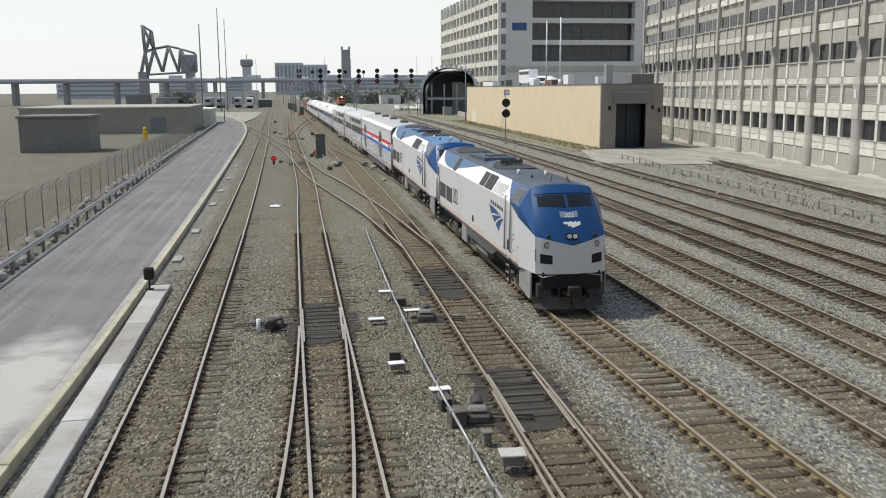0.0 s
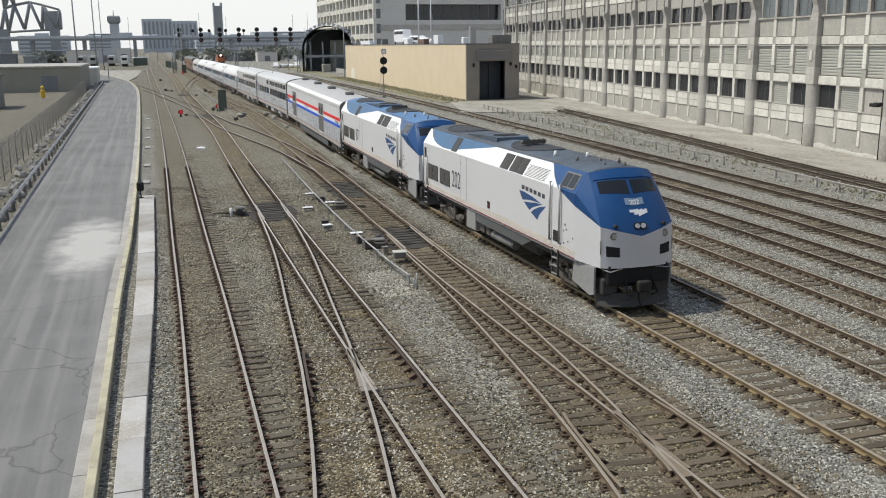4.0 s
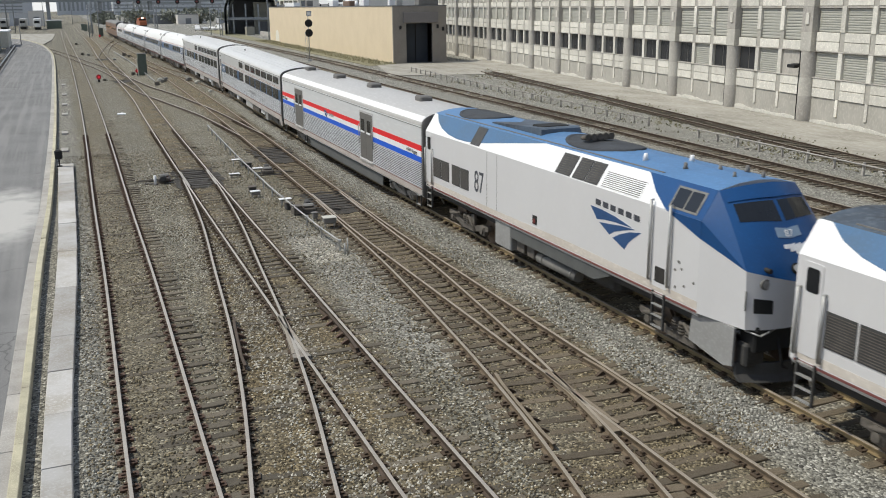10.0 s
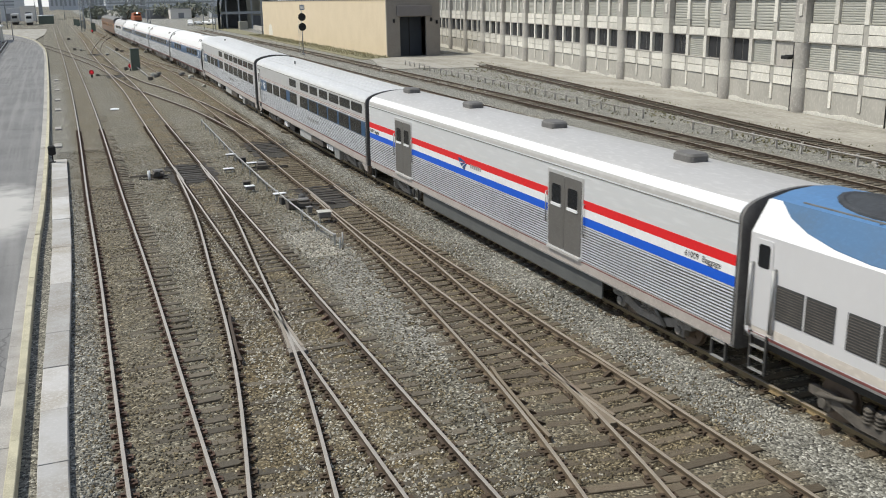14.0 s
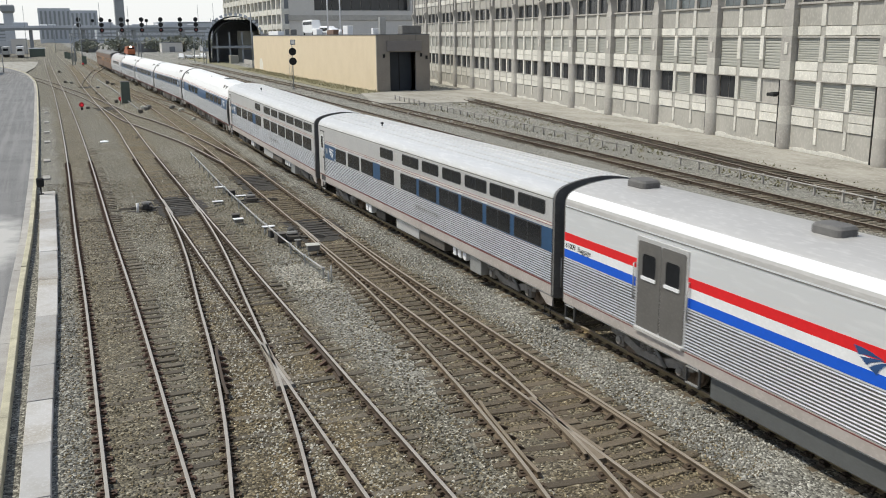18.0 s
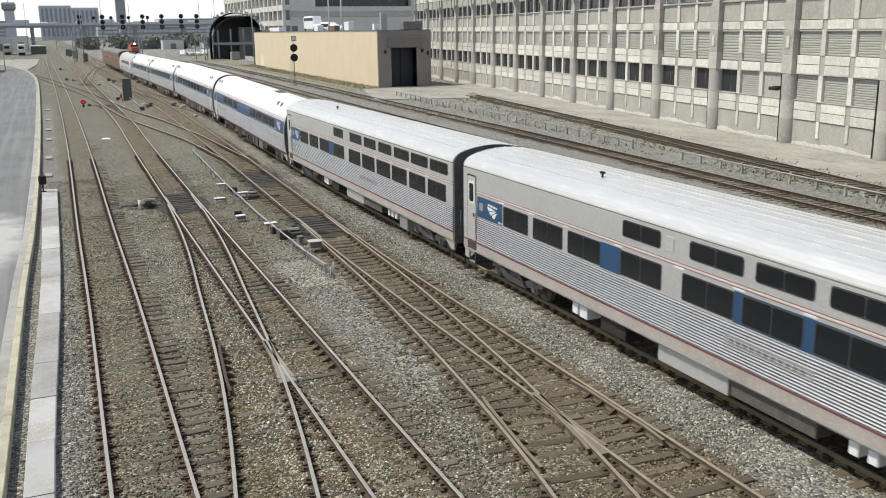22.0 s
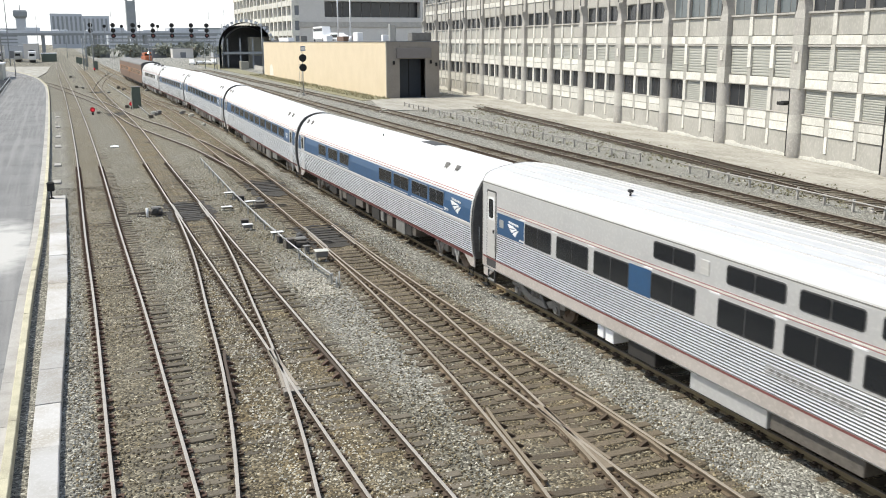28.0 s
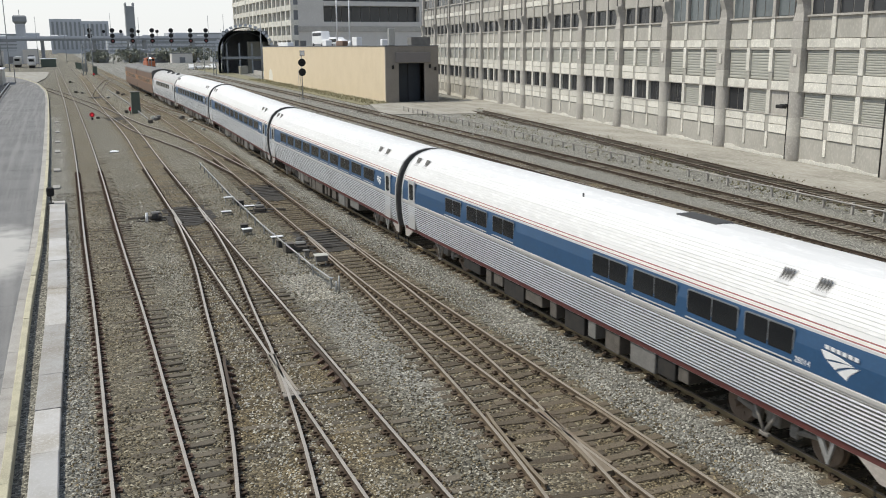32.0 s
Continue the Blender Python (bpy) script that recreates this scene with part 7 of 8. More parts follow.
        underbox(t, y, y + w, rnd.choice((0.34, 0.42, 0.52)), 0.93, rnd.choice(("greybox", "gear", "gear", "dark", "galv" if w < 0.5 else "greybox")), 0.8, 1.42)
        y += w + rnd.choice((0.12, 0.2, 0.5))
    bm = B()
    box(bm, -1.0, 1.0, -7.2, 7.2, 0.6, 0.93, 0.03)
    part("underframe", bm, M["dark"], t)
    for s in (-1, 1):
        plate([(-10.6, 1.0), (-10.95, 0.42), (-11.0, 0.42), (-11.15, 1.0), (-11.05, 1.0), (-10.97, 0.6), (-10.75, 1.0)], s * 1.38, s * 0.05, "bracket", t, M["galv"])
    end_rim(t, e, TUBE)
    for d in (-1, 1):
        gangway(t, d * e, d, TUBE, 4.21)
    for y in (-9.1, 9.1):
        bogie(t, y, inner=True)
    return t


def build_brown(label):
    t = thing("private_coach", label, "train car", group="train vehicles")
    e = 12.7
    hull(VIEW, -e, e, "body", t, [M["brown"], M["greybox"]], 3.79)
    band(VIEW, 2.2, 3.0, -e, e, 0.004, "window_band", t, M["coachorange"], "dull orange letterboard band")
    for k in range(11):
        y = -9.6 + 1.9 * k
        window(VIEW, y - 0.55, y + 0.55, 2.3, 2.9, t, M["brown"], M["glass"], False)
    bm = B()
    box(bm, -1.2, 1.2, -7, 7, 0.45, 0.9, 0.05)
    part("underframe", bm, M["dark"], t)
    for d in (-1, 1):
        gangway(t, d * e, d, VIEW, VT)
    for y in (-9.1, 9.1):
        bogie(t, y)
    return t


DINER = [(6.5, 7.9), (4.3, 5.95), (2.3, 3.8), (-4.1, -2.5), (-6.2, -4.45), (-8.35, -6.65), (-10.0, -8.6)]
SEATS = [(-9.6 + 1.93 * k, -8.1 + 1.93 * k) for k in range(10)]
train = [
    (build_loco("202", True, "silver and blue diesel locomotive with a sooty roof, leading the train"), -5.15),
    (build_loco("87", False, "silver and blue diesel locomotive with a light blue roof"), 15.55),
    (build_baggage(), 38.95),
    (build_sleeper(True, "stainless steel sleeping car with two window rows and a blue band"), 64.9),
    (build_sleeper(False, "stainless steel sleeping car with two window rows and grey pillars"), 90.7),
    (build_coach("rounded stainless steel diner coach with a blue window band", DINER, lettered="28014", name="dining_car"), 116.6),
    (build_coach("rounded stainless steel coach with a long row of windows", SEATS), 142.6),
]
train.append((copy_thing(train[-1][0], Matrix()), 168.6))
train.append((copy_thing(train[-2][0], Matrix()), 194.6))
train.append((build_coach("plain silver coach with three dark roof vents", SEATS[1:9], hatches=(), name="silver_coach", vents=(2.0, -3.0, -8.0)), 220.6))
train.append((build_brown("brown and orange private railway coach at the rear"), 246.6))
train.append((copy_thing(train[-1][0], Matrix()), 272.6))

# ---- turnout ironwork and yard gear ----
def rail_piece(pts, parent, name="guard_rail", top="rusttop"):
    """A short length of rail through (x, y) points."""
    bm = B()
    rings = []
    for k, (x, y) in enumerate(pts):
        a, b = pts[max(0, k - 1)], pts[min(len(pts) - 1, k + 1)]
        d = Vector((b[0] - a[0], b[1] - a[1], 0)).normalized()
        nrm = Vector((d.y, -d.x, 0))
        rings.append([Vector((x, y, ground_z(x, y))) + nrm * u + Vector((0, 0, w)) for u, w in RAIL])
    loft(bm, rings, mis=RAIL_MI)
    return part(name, bm, [M["rustrail" if top == "tanrail" else "rail"], M[top]], parent)


def build_turnout(main, side, y_frog, y_point, label, hand=-1, shine=True):
    """Frog, wing and guard rails, point blades and plates of one turnout."""
    t = thing("turnout_ironwork", label, "turnout", kind="structure")
    lm, ls = LINES[main], LINES[side]
    # frog: where the two inner rails cross, with its wing rails flaring off beside the point
    def inner(y):
        p_, q_ = along(lm, y) + hand * 0.7525, along(ls, y) - hand * 0.7525
        return min(p_, q_), max(p_, q_), p_ - q_
    lo, hi = y_frog - 8, y_frog + 8
    for _ in range(30):
        md = (lo + hi) / 2
        if (inner(lo)[2] > 0) == (inner(md)[2] > 0):
            lo = md
        else:
            hi = md
    y_frog = lo
    bm = B()
    loft(bm, [[((inner(y)[0] + inner(y)[1]) / 2 + dx * w, y, z) for dx, z in ((-1, -0.15), (1, -0.15), (1, -0.012), (-1, -0.012))] for y, w in ((y_frog + 1.6, 0.09), (y_frog, 0.11), (y_frog - 1.9, 0.22 if shine else 0.13))])
    bmesh.ops.recalc_face_normals(bm, faces=bm.faces[:])
    part("frog", bm, M["frog" if shine else "tanrail"], t, "worn cast steel frog")
    for side_ in (0, 1):
        sg_ = -1 if side_ == 0 else 1
        rail_piece([(inner(y)[side_] + sg_ * k, y) for y, k in ((y_frog + 1.4, 0.01), (y_frog + 0.3, 0.05), (y_frog - 0.4, 0.085), (y_frog - 1.3, 0.085), (y_frog - 1.6, 0.105))], t, "wing_rail", "rusttop" if shine else "tanrail")
    # guard rails beside the outer rails, braced on the inside
    for line, s in ((lm, -hand), (ls, hand)):
        rail_piece([(along(line, y) + s * (0.7525 - k), y) for y, k in ((y_frog - 1.9, 0.165), (y_frog - 1.2, 0.115), (y_frog + 1.2, 0.115), (y_frog + 1.9, 0.165))], t, "guard_rail", "rail" if shine else "tanrail")
        for k in range(5):
            y = y_frog - 1.1 + 0.53 * k
            x, z = along(line, y) + s * (0.7525 - 0.165), ground_z(along(line, y), y)
            bm = B()
            loft(bm, [[(x - s * a, y + q, z + h) for a, h in ((0.0, -0.14), (0.19, -0.14), (0.19, -0.12), (0.03, -0.025), (0.0, -0.025))] for q in (-0.05, 0.05)])
            bmesh.ops.recalc_face_normals(bm, faces=bm.faces[:])
            part("rail_brace", bm, M["redplate" if shine else "plate"], t, "rusty rail brace")
    # tapering point blades and their stretcher bars
    for line, s in ((ls, -hand), (lm, hand)):
        rail_piece([(along(line, y) + s * (0.7525 - 0.055), y) for y in (y_point, y_point - 2, y_point - 4.5)], t, "point_blade", "railtop")
    for dy in (0.4, 1.6, 3.0):
        y = y_point - dy
        x = along(lm, y)
        bm = B()
        box(bm, x - 0.72, x + 0.72, y - 0.04, y + 0.04, ground_z(x, y) - 0.13, ground_z(x, y) - 0.09, 0.01)
        part("stretcher_bar", bm, M["gear"], t)
    oily_ties(t, main, y_point + 0.6, 9)
    return t


def oily_ties(t, main, y_top, count):
    """Oil-black ties with slide plates and rods under the point blades, and the oil in the stones round them."""
    line = LINES[main]
    rnd = random.Random(main + str(count))
    for k in range(count):
        y = y_top - 0.53 * k
        x, z = along(line, y), ground_z(along(line, y), y)
        wet = min(k, count - 1 - k) / (count / 2) + rnd.uniform(-0.12, 0.25)
        if wet < 0.1:
            continue
        half = 0.62 + 0.5 * min(1, wet)
        bm = B()
        box(bm, x - half + rnd.uniform(-0.2, 0.2), x + half + rnd.uniform(-0.2, 0.25), y - 0.118 + rnd.uniform(0, 0.03), y + 0.118 - rnd.uniform(0, 0.03), z - 0.2, z - 0.105 - rnd.uniform(0, 0.012), 0.01)
        part("oily_tie", bm, M["oilytie"], t, "oil-soaked black tie")
        for s in (-1, 1):
            if rnd.random() < 0.25:
                continue
            bm = B()
            box(bm, x + s * 0.66 - rnd.uniform(0.14, 0.27), x + s * 0.68 + rnd.uniform(0.08, 0.22), y - 0.085, y + 0.085, z - 0.12, z - 0.08, 0.006)
            part("slide_plate", bm, M["grease"], t, "oily steel slide plate")
    y0, y1 = y_top - 0.53 * count - 0.3, y_top + 0.5
    rim = []
    for k in range(28):
        a = k * math.tau / 28
        w = 0.92 + 0.4 * noise.noise(Vector((math.cos(a) * 2.6, math.sin(a) * 2.6, y_top)))
        y = (y0 + y1) / 2 + (y1 - y0) / 2 * w * max(-1, min(1, 1.25 * math.sin(a)))
        x = along(line, y) + 1.25 * w * max(-1, min(1, 1.3 * math.cos(a)))
        rim.append((x, y, ground_z(x, y) - 0.155))
    bm = B()
    poly(bm, rim, (0, 0, 0.018))
    part("oil_stain", bm, M["oilstain"], t, "black oil stain in the ballast")
    for dy in (0.5, 1.7):
        y = y_top - dy
        x, z = along(line, y), ground_z(along(line, y), y)
        bm = B()
        rod(bm, (x - 1.5, y + 0.26, z - 0.07), (x + 0.7, y + 0.26, z - 0.07), 0.025, 6)
        part("throw_rod", bm, M["gear"], t)


build_turnout("yard_middle", "turnout_left", 25.6, 50.5, "turnout ironwork with a worn bright frog and guard rails")
build_turnout("yard_right", "turnout_right", 18.4, 41.5, "turnout ironwork with a rusty frog and guard rails", shine=False)
t = thing("turnout_ironwork", "far turnout with oily ties on the rusty track", "turnout", kind="structure")
oily_ties(t, "yard_right", 56.8, 9)
t = thing("turnout_ironwork", "distant turnout with oily ties by the red signals", "turnout", kind="structure")
oily_ties(t, "yard_middle", 122.6, 8)
t = thing("turnout_ironwork", "distant oily turnout at the crossing tracks", "turnout", kind="structure")
oily_ties(t, "yard_middle", 176.0, 7)


def switch_machine(x, y, rz, label):
    t = thing("switch_machine", label, "switch machine", pose(x, y, ground_z(x, y) - 0.15, 0, 0, rz), group="switch gear")
    bm = B()
    box(bm, -0.30, 0.30, -0.45, 0.30, 0.0, 0.24, 0.05)
    part("case", bm, M["gear"], t, "weathered grey gear case")
    bm = B()
    box(bm, -0.25, 0.25, -0.36, 0.02, 0.24, 0.38, 0.06)
    part("cover", bm, M["greybox"], t, "domed grey cover")
    bm = B()
    rod(bm, (0.02, 0.12, 0.26), (0.02, 0.74, 0.26), 0.15, 12)
    rod(bm, (0.02, 0.74, 0.26), (0.02, 0.79, 0.26), 0.10, 12)
    part("motor", bm, M["pilotgrey"], t, "dark round motor")
    for yy in (-0.42, 0.36):
        bm = B()
        box(bm, -0.5, 0.95, yy - 0.11, yy + 0.11, -0.08, 0.02, 0.01)
        part("head_tie", bm, M["oilytie"], t, "oil-black tie end carrying the machine")
    for q, r in ((-0.25, 0.03), (0.02, 0.025)):
        bm = B()
        rod(bm, (0.28, q, 0.12), (1.4, q, 0.06), r, 6)
        part("throw_rod", bm, M["gear"], t)
    return t


def junction_box(x, y, w, d, h, top, label, z0=0.24, m="greybox"):
    """A small lidded box, on two legs or on the ground."""
    t = thing("junction_box", label, "junction box", pose(x, y, ground_z(x, y) - 0.15, 0, 0, random.Random(x * y).uniform(-12, 12)), group="switch gear")
    bm = B()
    box(bm, -w / 2, w / 2, -d / 2, d / 2, z0, z0 + h, 0.025)
    part("case", bm, M[m], t)
    bm = B()
    box(bm, -w / 2 - 0.03, w / 2 + 0.03, -d / 2 - 0.03, d / 2 + 0.03, z0 + h, z0 + h + 0.035, 0.012)
    part("lid", bm, M[top], t, "pale metal lid" if top in ("white", "yellowgreen") else "")
    if z0:
        for s in (-1, 1):
            bm = B()
            rod(bm, (s * w * 0.36, 0, -0.1), (s * w * 0.36, 0, z0), 0.025, 6)
            part("leg", bm, M["galv"], t)
    bm = B()
    rod(bm, (w * 0.3, d * 0.3, z0 + 0.05), (w * 0.75, d * 1.0, 0.02), 0.022, 6)
    part("cable", bm, M["black"], t)
    return t


switch_machine(9.3, 38.5, -8, "grimy grey switch machine beside the rusty turnout")
switch_machine(9.6, 48.6, -8, "grimy grey switch machine further up the yard")
switch_machine(4.25, 48.6, 172, "grimy grey switch machine beside the bright turnout")
junction_box(9.35, 35.2, 0.5, 0.42, 0.22, "yellowgreen", "pale junction box on short legs", 0.2)
junction_box(8.72, 38.2, 0.40, 0.42, 0.36, "gear", "dark square relay box beside the pipe", 0, "gear")
junction_box(8.62, 39.3, 0.30, 0.34, 0.30, "gear", "dark cable box below a white table", 0, "pilotgrey")
junction_box(8.6, 39.9, 0.5, 0.24, 0.05, "white", "white-topped terminal table on legs", 0.3)
junction_box(7.9, 43.9, 0.34, 0.34, 0.26, "gear", "low dark relay case on the ballast", 0, "pilotgrey")
junction_box(7.8, 42.7, 0.42, 0.26, 0.16, "white", "white-lidded terminal box on legs", 0.1)
junction_box(9.0, 50.9, 0.36, 0.40, 0.26, "gear", "low dark square relay box", 0, "pilotgrey")
junction_box(8.55, 51.9, 0.5, 0.24, 0.05, "white", "white-topped terminal table on legs", 0.28)
junction_box(7.8, 48.3, 0.5, 0.24, 0.08, "white", "white-topped terminal table on legs", 0.1)
junction_box(9.15, 48.9, 0.5, 0.24, 0.05, "white", "white-topped terminal table on legs", 0.22)
junction_box(9.15, 36.8, 0.2, 0.2, 0.24, "greybox", "small grey cable box", 0.06)
bm = B()
rod(bm, (3.75, 48.0, -0.2), (3.75, 48.0, 0.32), 0.07, 8)
tagged(part("marker_post", bm, M["white"]), "short white marker post by the switch", "post")
PIPE = [(8.72, 31.4), (8.6, 34), (8.6, 36), (8.57, 38.6), (8.57, 42.6), (8.75, 52.2), (9.15, 67)]
pipe = thing("pipe_run", "long thin pipe carried on short stakes", "pipe")
bm = B()
for a, b in zip(PIPE, PIPE[1:]):
    rod(bm, (a[0], a[1], ground_z(*a) + 0.22), (b[0], b[1], ground_z(*b) + 0.22), 0.035, 7)
part("pipe", bm, M["galv"], pipe)
stake = None
y = 31.5
while y < 67:
    x = along(PIPE, y)
    if stake is None:
        bm = B()
        box(bm, -0.03, 0.03, -0.03, 0.03, -0.45, 0.04, 0.008)
        box(bm, -0.06, 0.06, -0.05, 0.05, -0.06, 0.05, 0.008)
        stake = part("stake", bm, M["galv"], pipe)
        stake.location = (x, y, ground_z(x, y) + 0.22)
    else:
        again(stake, pipe, pose(x, y, ground_z(x, y) + 0.22))
    y += 2.2
bm = B()
for dx, h in ((-0.05, 0.35), (0.1, 0.5)):
    rod(bm, (8.8 + dx, 31.0 + dx, -0.3), (8.8 + dx, 31.0 + dx, h - 0.1), 0.03, 6)
part("end_stake", bm, M["galv"], pipe)


def far_gear(x, y, w, h, m, label):
    """A small switch box on a footing, with its lid and a rod to the rails."""
    w, h = w * 0.68, h * 0.62
    t = thing("switch_box", label, "switch box", pose(x, y, ground_z(x, y) - 0.16, 0, 0, random.Random(x + y).uniform(-20, 20)), group="switch gear")
    bm = B()
    box(bm, -w / 2, w / 2, -w * 0.4, w * 0.4, 0.0, h, 0.03)
    part("case", bm, M["gear" if m == "dark" else m], t)
    bm = B()
    box(bm, -w / 2 - 0.03, w / 2 + 0.03, -w * 0.43, w * 0.43, h, h + 0.05, 0.015)
    part("lid", bm, M["yellowgreen" if m != "dark" else "gear"], t)
    bm = B()
    rod(bm, (w / 2, 0, 0.1), (w / 2 + 0.8, 0, 0.06), 0.03, 6)
    part("rod", bm, M["gear"], t)


for x, y, w, h, m, lb in ((9.3, 104.2, 0.7, 0.5, "dark", "dark switch box beside the pipe run"), (9.95, 105, 0.5, 0.55, "greybox", "grey switch box beside the pipe run"),
                          (10.0, 168.2, 0.7, 0.7, "dark", "dark switch box far down the yard"), (10.4, 161, 0.8, 0.5, "dark", "low dark switch box far down the yard"),
                          (8.3, 166.3, 0.7, 0.4, "greybox", "low grey switch box far down the yard"), (3.9, 195, 0.8, 0.6, "dark", "dark switch box between the far tracks"),
                          (4.9, 191.7, 0.6, 0.5, "greybox", "grey switch box between the far tracks"), (8.4, 126.3, 0.6, 0.6, "dark", "dark switch box by the green cabinet"),
                          (3.9, 253, 0.9, 0.7, "dark", "dark switch box in the yard throat"), (4.75, 122.9, 0.6, 0.35, "dark", "low dark switch box by the red signal"),
                          (13.6, 156, 0.7, 0.4, "greybox", "grey switch box beside the running line")):
    far_gear(x, y, w, h, m, lb)
FAR_PIPE = [(9.3, 187), (9.5, 150), (9.5, 133), (9.3, 107)]
far_pipe = thing("pipe_run", "long thin pipe on stakes along the far tracks", "pipe")
bm = B()
for a, b in zip(FAR_PIPE, FAR_PIPE[1:]):
    rod(bm, (a[0], a[1], ground_z(*a) + 0.12), (b[0], b[1], ground_z(*b) + 0.12), 0.04, 6)
part("pipe", bm, M["galv"], far_pipe)
bm = B()
box(bm, -0.03, 0.03, -0.03, 0.03, -0.35, 0.03, 0.006)
stake = part("stake", bm, M["galv"], far_pipe)
stake.location = (9.3, 108, ground_z(9.3, 108) + 0.12)
for k in range(1, 20):
    y = 108 + 4.1 * k
    x = along(FAR_PIPE[::-1], y)
    again(stake, far_pipe, pose(x, y, ground_z(x, y) + 0.12))


def dwarf(x, y, label):
    t = thing("dwarf_signal", label, "signal", pose(x, y, ground_z(x, y) - 0.15), group="red dwarf signals")
    bm = B()
    box(bm, -0.12, 0.12, -0.1, 0.1, 0, 0.3, 0.02)
    part("base", bm, M["black"], t)
    bm = B()
    rod(bm, (0, 0.1, 0.62), (0, -0.06, 0.62), 0.30, 18)
    part("head", bm, M["redpaint"], t, "round red painted signal head")
    bm = B()
    rod(bm, (0, -0.06, 0.62), (0, -0.09, 0.62), 0.13, 12)
    part("lens", bm, M["redlight"], t, "lit red lens")
    return t


dwarf(4.0, 121, "small red dwarf signal between the tracks")
dwarf(8.75, 123, "small red dwarf signal by the green cabinet")
dwarf(10.4, 273, "distant red dwarf signal down the yard")


def cabinet(x, y, w, d, h, m, label):
    t = thing("relay_cabinet", label, "cabinet", pose(x, y, ground_z(x, y) - 0.16))
    bm = B()
    box(bm, -w / 2, w / 2, -d / 2, d / 2, 0, h, 0.03)
    part("body", bm, M[m], t)
    bm = B()
    box(bm, -w / 2 - 0.06, w / 2 + 0.06, -d / 2 - 0.06, d / 2 + 0.06, h, h + 0.08, 0.02)
    part("lid", bm, M["greybox"], t)
    bm = B()
    box(bm, -w / 2 + 0.08, w / 2 - 0.08, -d / 2 - 0.025, -d / 2, 0.15, h - 0.12, 0.01)
    part("door", bm, M[m], t)
    return t


cabinet(9.25, 121.5, 1.0, 0.9, 2.6, "green", "tall dark green relay cabinet between the tracks")
bm = B()
box(bm, 8.66, 8.74, 121.0, 122.0, 0, 2.5, 0.01)
tagged(part("cabinet_side_panel", bm, M["olivewall"]), "pale side panel against the relay cabinet", "panel")
for x, y, h in ((11.4, 288, 2.3), (10.2, 345, 2.3), (9.6, 372, 2.4), (9.2, 395, 2.4)):
    cabinet(x, y, 1.2, 1.0, h, "green", "dark green relay cabinet far down the yard")
cabinet(10.3, 330, 1.1, 1.0, 2.6, "olivewall", "pale relay cabinet far down the yard")
for k, (x, y, s) in enumerate(((9.9, 107.5, 0.3), (10.3, 106, 0.35), (14.9 - 1.9, 100.0, 0.3), (12.6, 104, 0.32), (12.9, 90.5, 0.2))):
    bm = B()
    z = ground_z(x, y) - 0.15
    box(bm, x - s, x + s, y - s * 0.7, y + s * 0.7, z, z + s * 0.9, 0.05)
    box(bm, x - s * 0.5, x + s * 0.8, y - s * 1.1, y + s * 0.2, z, z + s * 1.2, 0.05)
    tagged(part("switch_box", bm, M["greybox" if k % 2 else "yellowgreen"]), "small weathered switch box beside the rails", "switch box")
bm = B()
poly(bm, [(3.85, 82.2, -0.14), (4.5, 82.0, -0.14), (4.6, 82.6, -0.12), (4.3, 83.0, -0.1), (3.9, 82.9, -0.13)], (0, 0, 0.05))
tagged(part("litter", bm, M["white"]), "white scrap of litter on the ballast", "litter")

# loose pale and dark stones over the near ballast
def scatter(name, count, x0, x1, y0, y1, smin, smax, material, label, seed, keep=None):
    rng = np.random.default_rng(seed)
    base = np.array([(1, 0, 0), (-1, 0, 0), (0, 1, 0), (0, -1, 0), (0, 0, 1), (0, 0, -1)], float)
    tri = np.array([(0, 2, 4), (2, 1, 4), (1, 3, 4), (3, 0, 4), (2, 0, 5), (1, 2, 5), (3, 1, 5), (0, 3, 5)])
    xs, ys = rng.uniform(x0, x1, count), y0 + (y1 - y0) * rng.uniform(0, 1, count) ** 1.5
    ss = rng.uniform(smin, smax, count)
    zs = np.array([ground_z(a, b) for a, b in zip(xs, ys)])
    v = base[None] * rng.uniform(0.65, 1.25, (count, 6, 1))
    ang = rng.uniform(0, math.tau, count)
    c, s = np.cos(ang)[:, None], np.sin(ang)[:, None]
    vx = (v[..., 0] * c - v[..., 1] * s + 0.25 * v[..., 2]) * ss[:, None] + xs[:, None]
    vy = (v[..., 0] * s + v[..., 1] * c) * ss[:, None] + ys[:, None]
    vz = v[..., 2] * ss[:, None] * 0.8 + (zs - DROP + 0.012)[:, None]
    verts = np.stack([vx, vy, vz], -1).reshape(-1, 3)
    faces = (tri[None] + (np.arange(count) * 6)[:, None, None]).reshape(-1, 3)
    me = bpy.data.meshes.new(name)
    me.from_pydata(verts.tolist(), [], faces.tolist())
    me.materials.append(material)
    return tagged(new(name, me), label, "ballast", kind="stuff")


scatter("ballast_stones", 36000, -0.4, 13.0, 13, 60, 0.018, 0.042, M["stone"], "loose brown and grey ballast stones", 1)
scatter("pale_stones", 4200, 2.6, 8.6, 13, 62, 0.018, 0.04, M["palestone"], "scattered pale broken stones", 2)
scatter("pale_spall", 3600, 3.5, 5.6, 13, 40, 0.018, 0.042, M["palestone"], "pale broken stones between the turnout rails", 5)
scatter("clean_stones", 9000, 12.0, 13.7, 13, 60, 0.02, 0.048, M["cleanstone"], "clean pale grey ballast stones", 3)
scatter("shoulder_stones", 22000, 15.9, 28, 16, 56, 0.022, 0.052, M["cleanstone"], "clean pale grey ballast stones", 4)

scatter("tipped_stones", 800, 7.35, 8.75, 30.2, 34.0, 0.02, 0.05, M["palestone"], "pale stones tipped beside the pipe", 7)
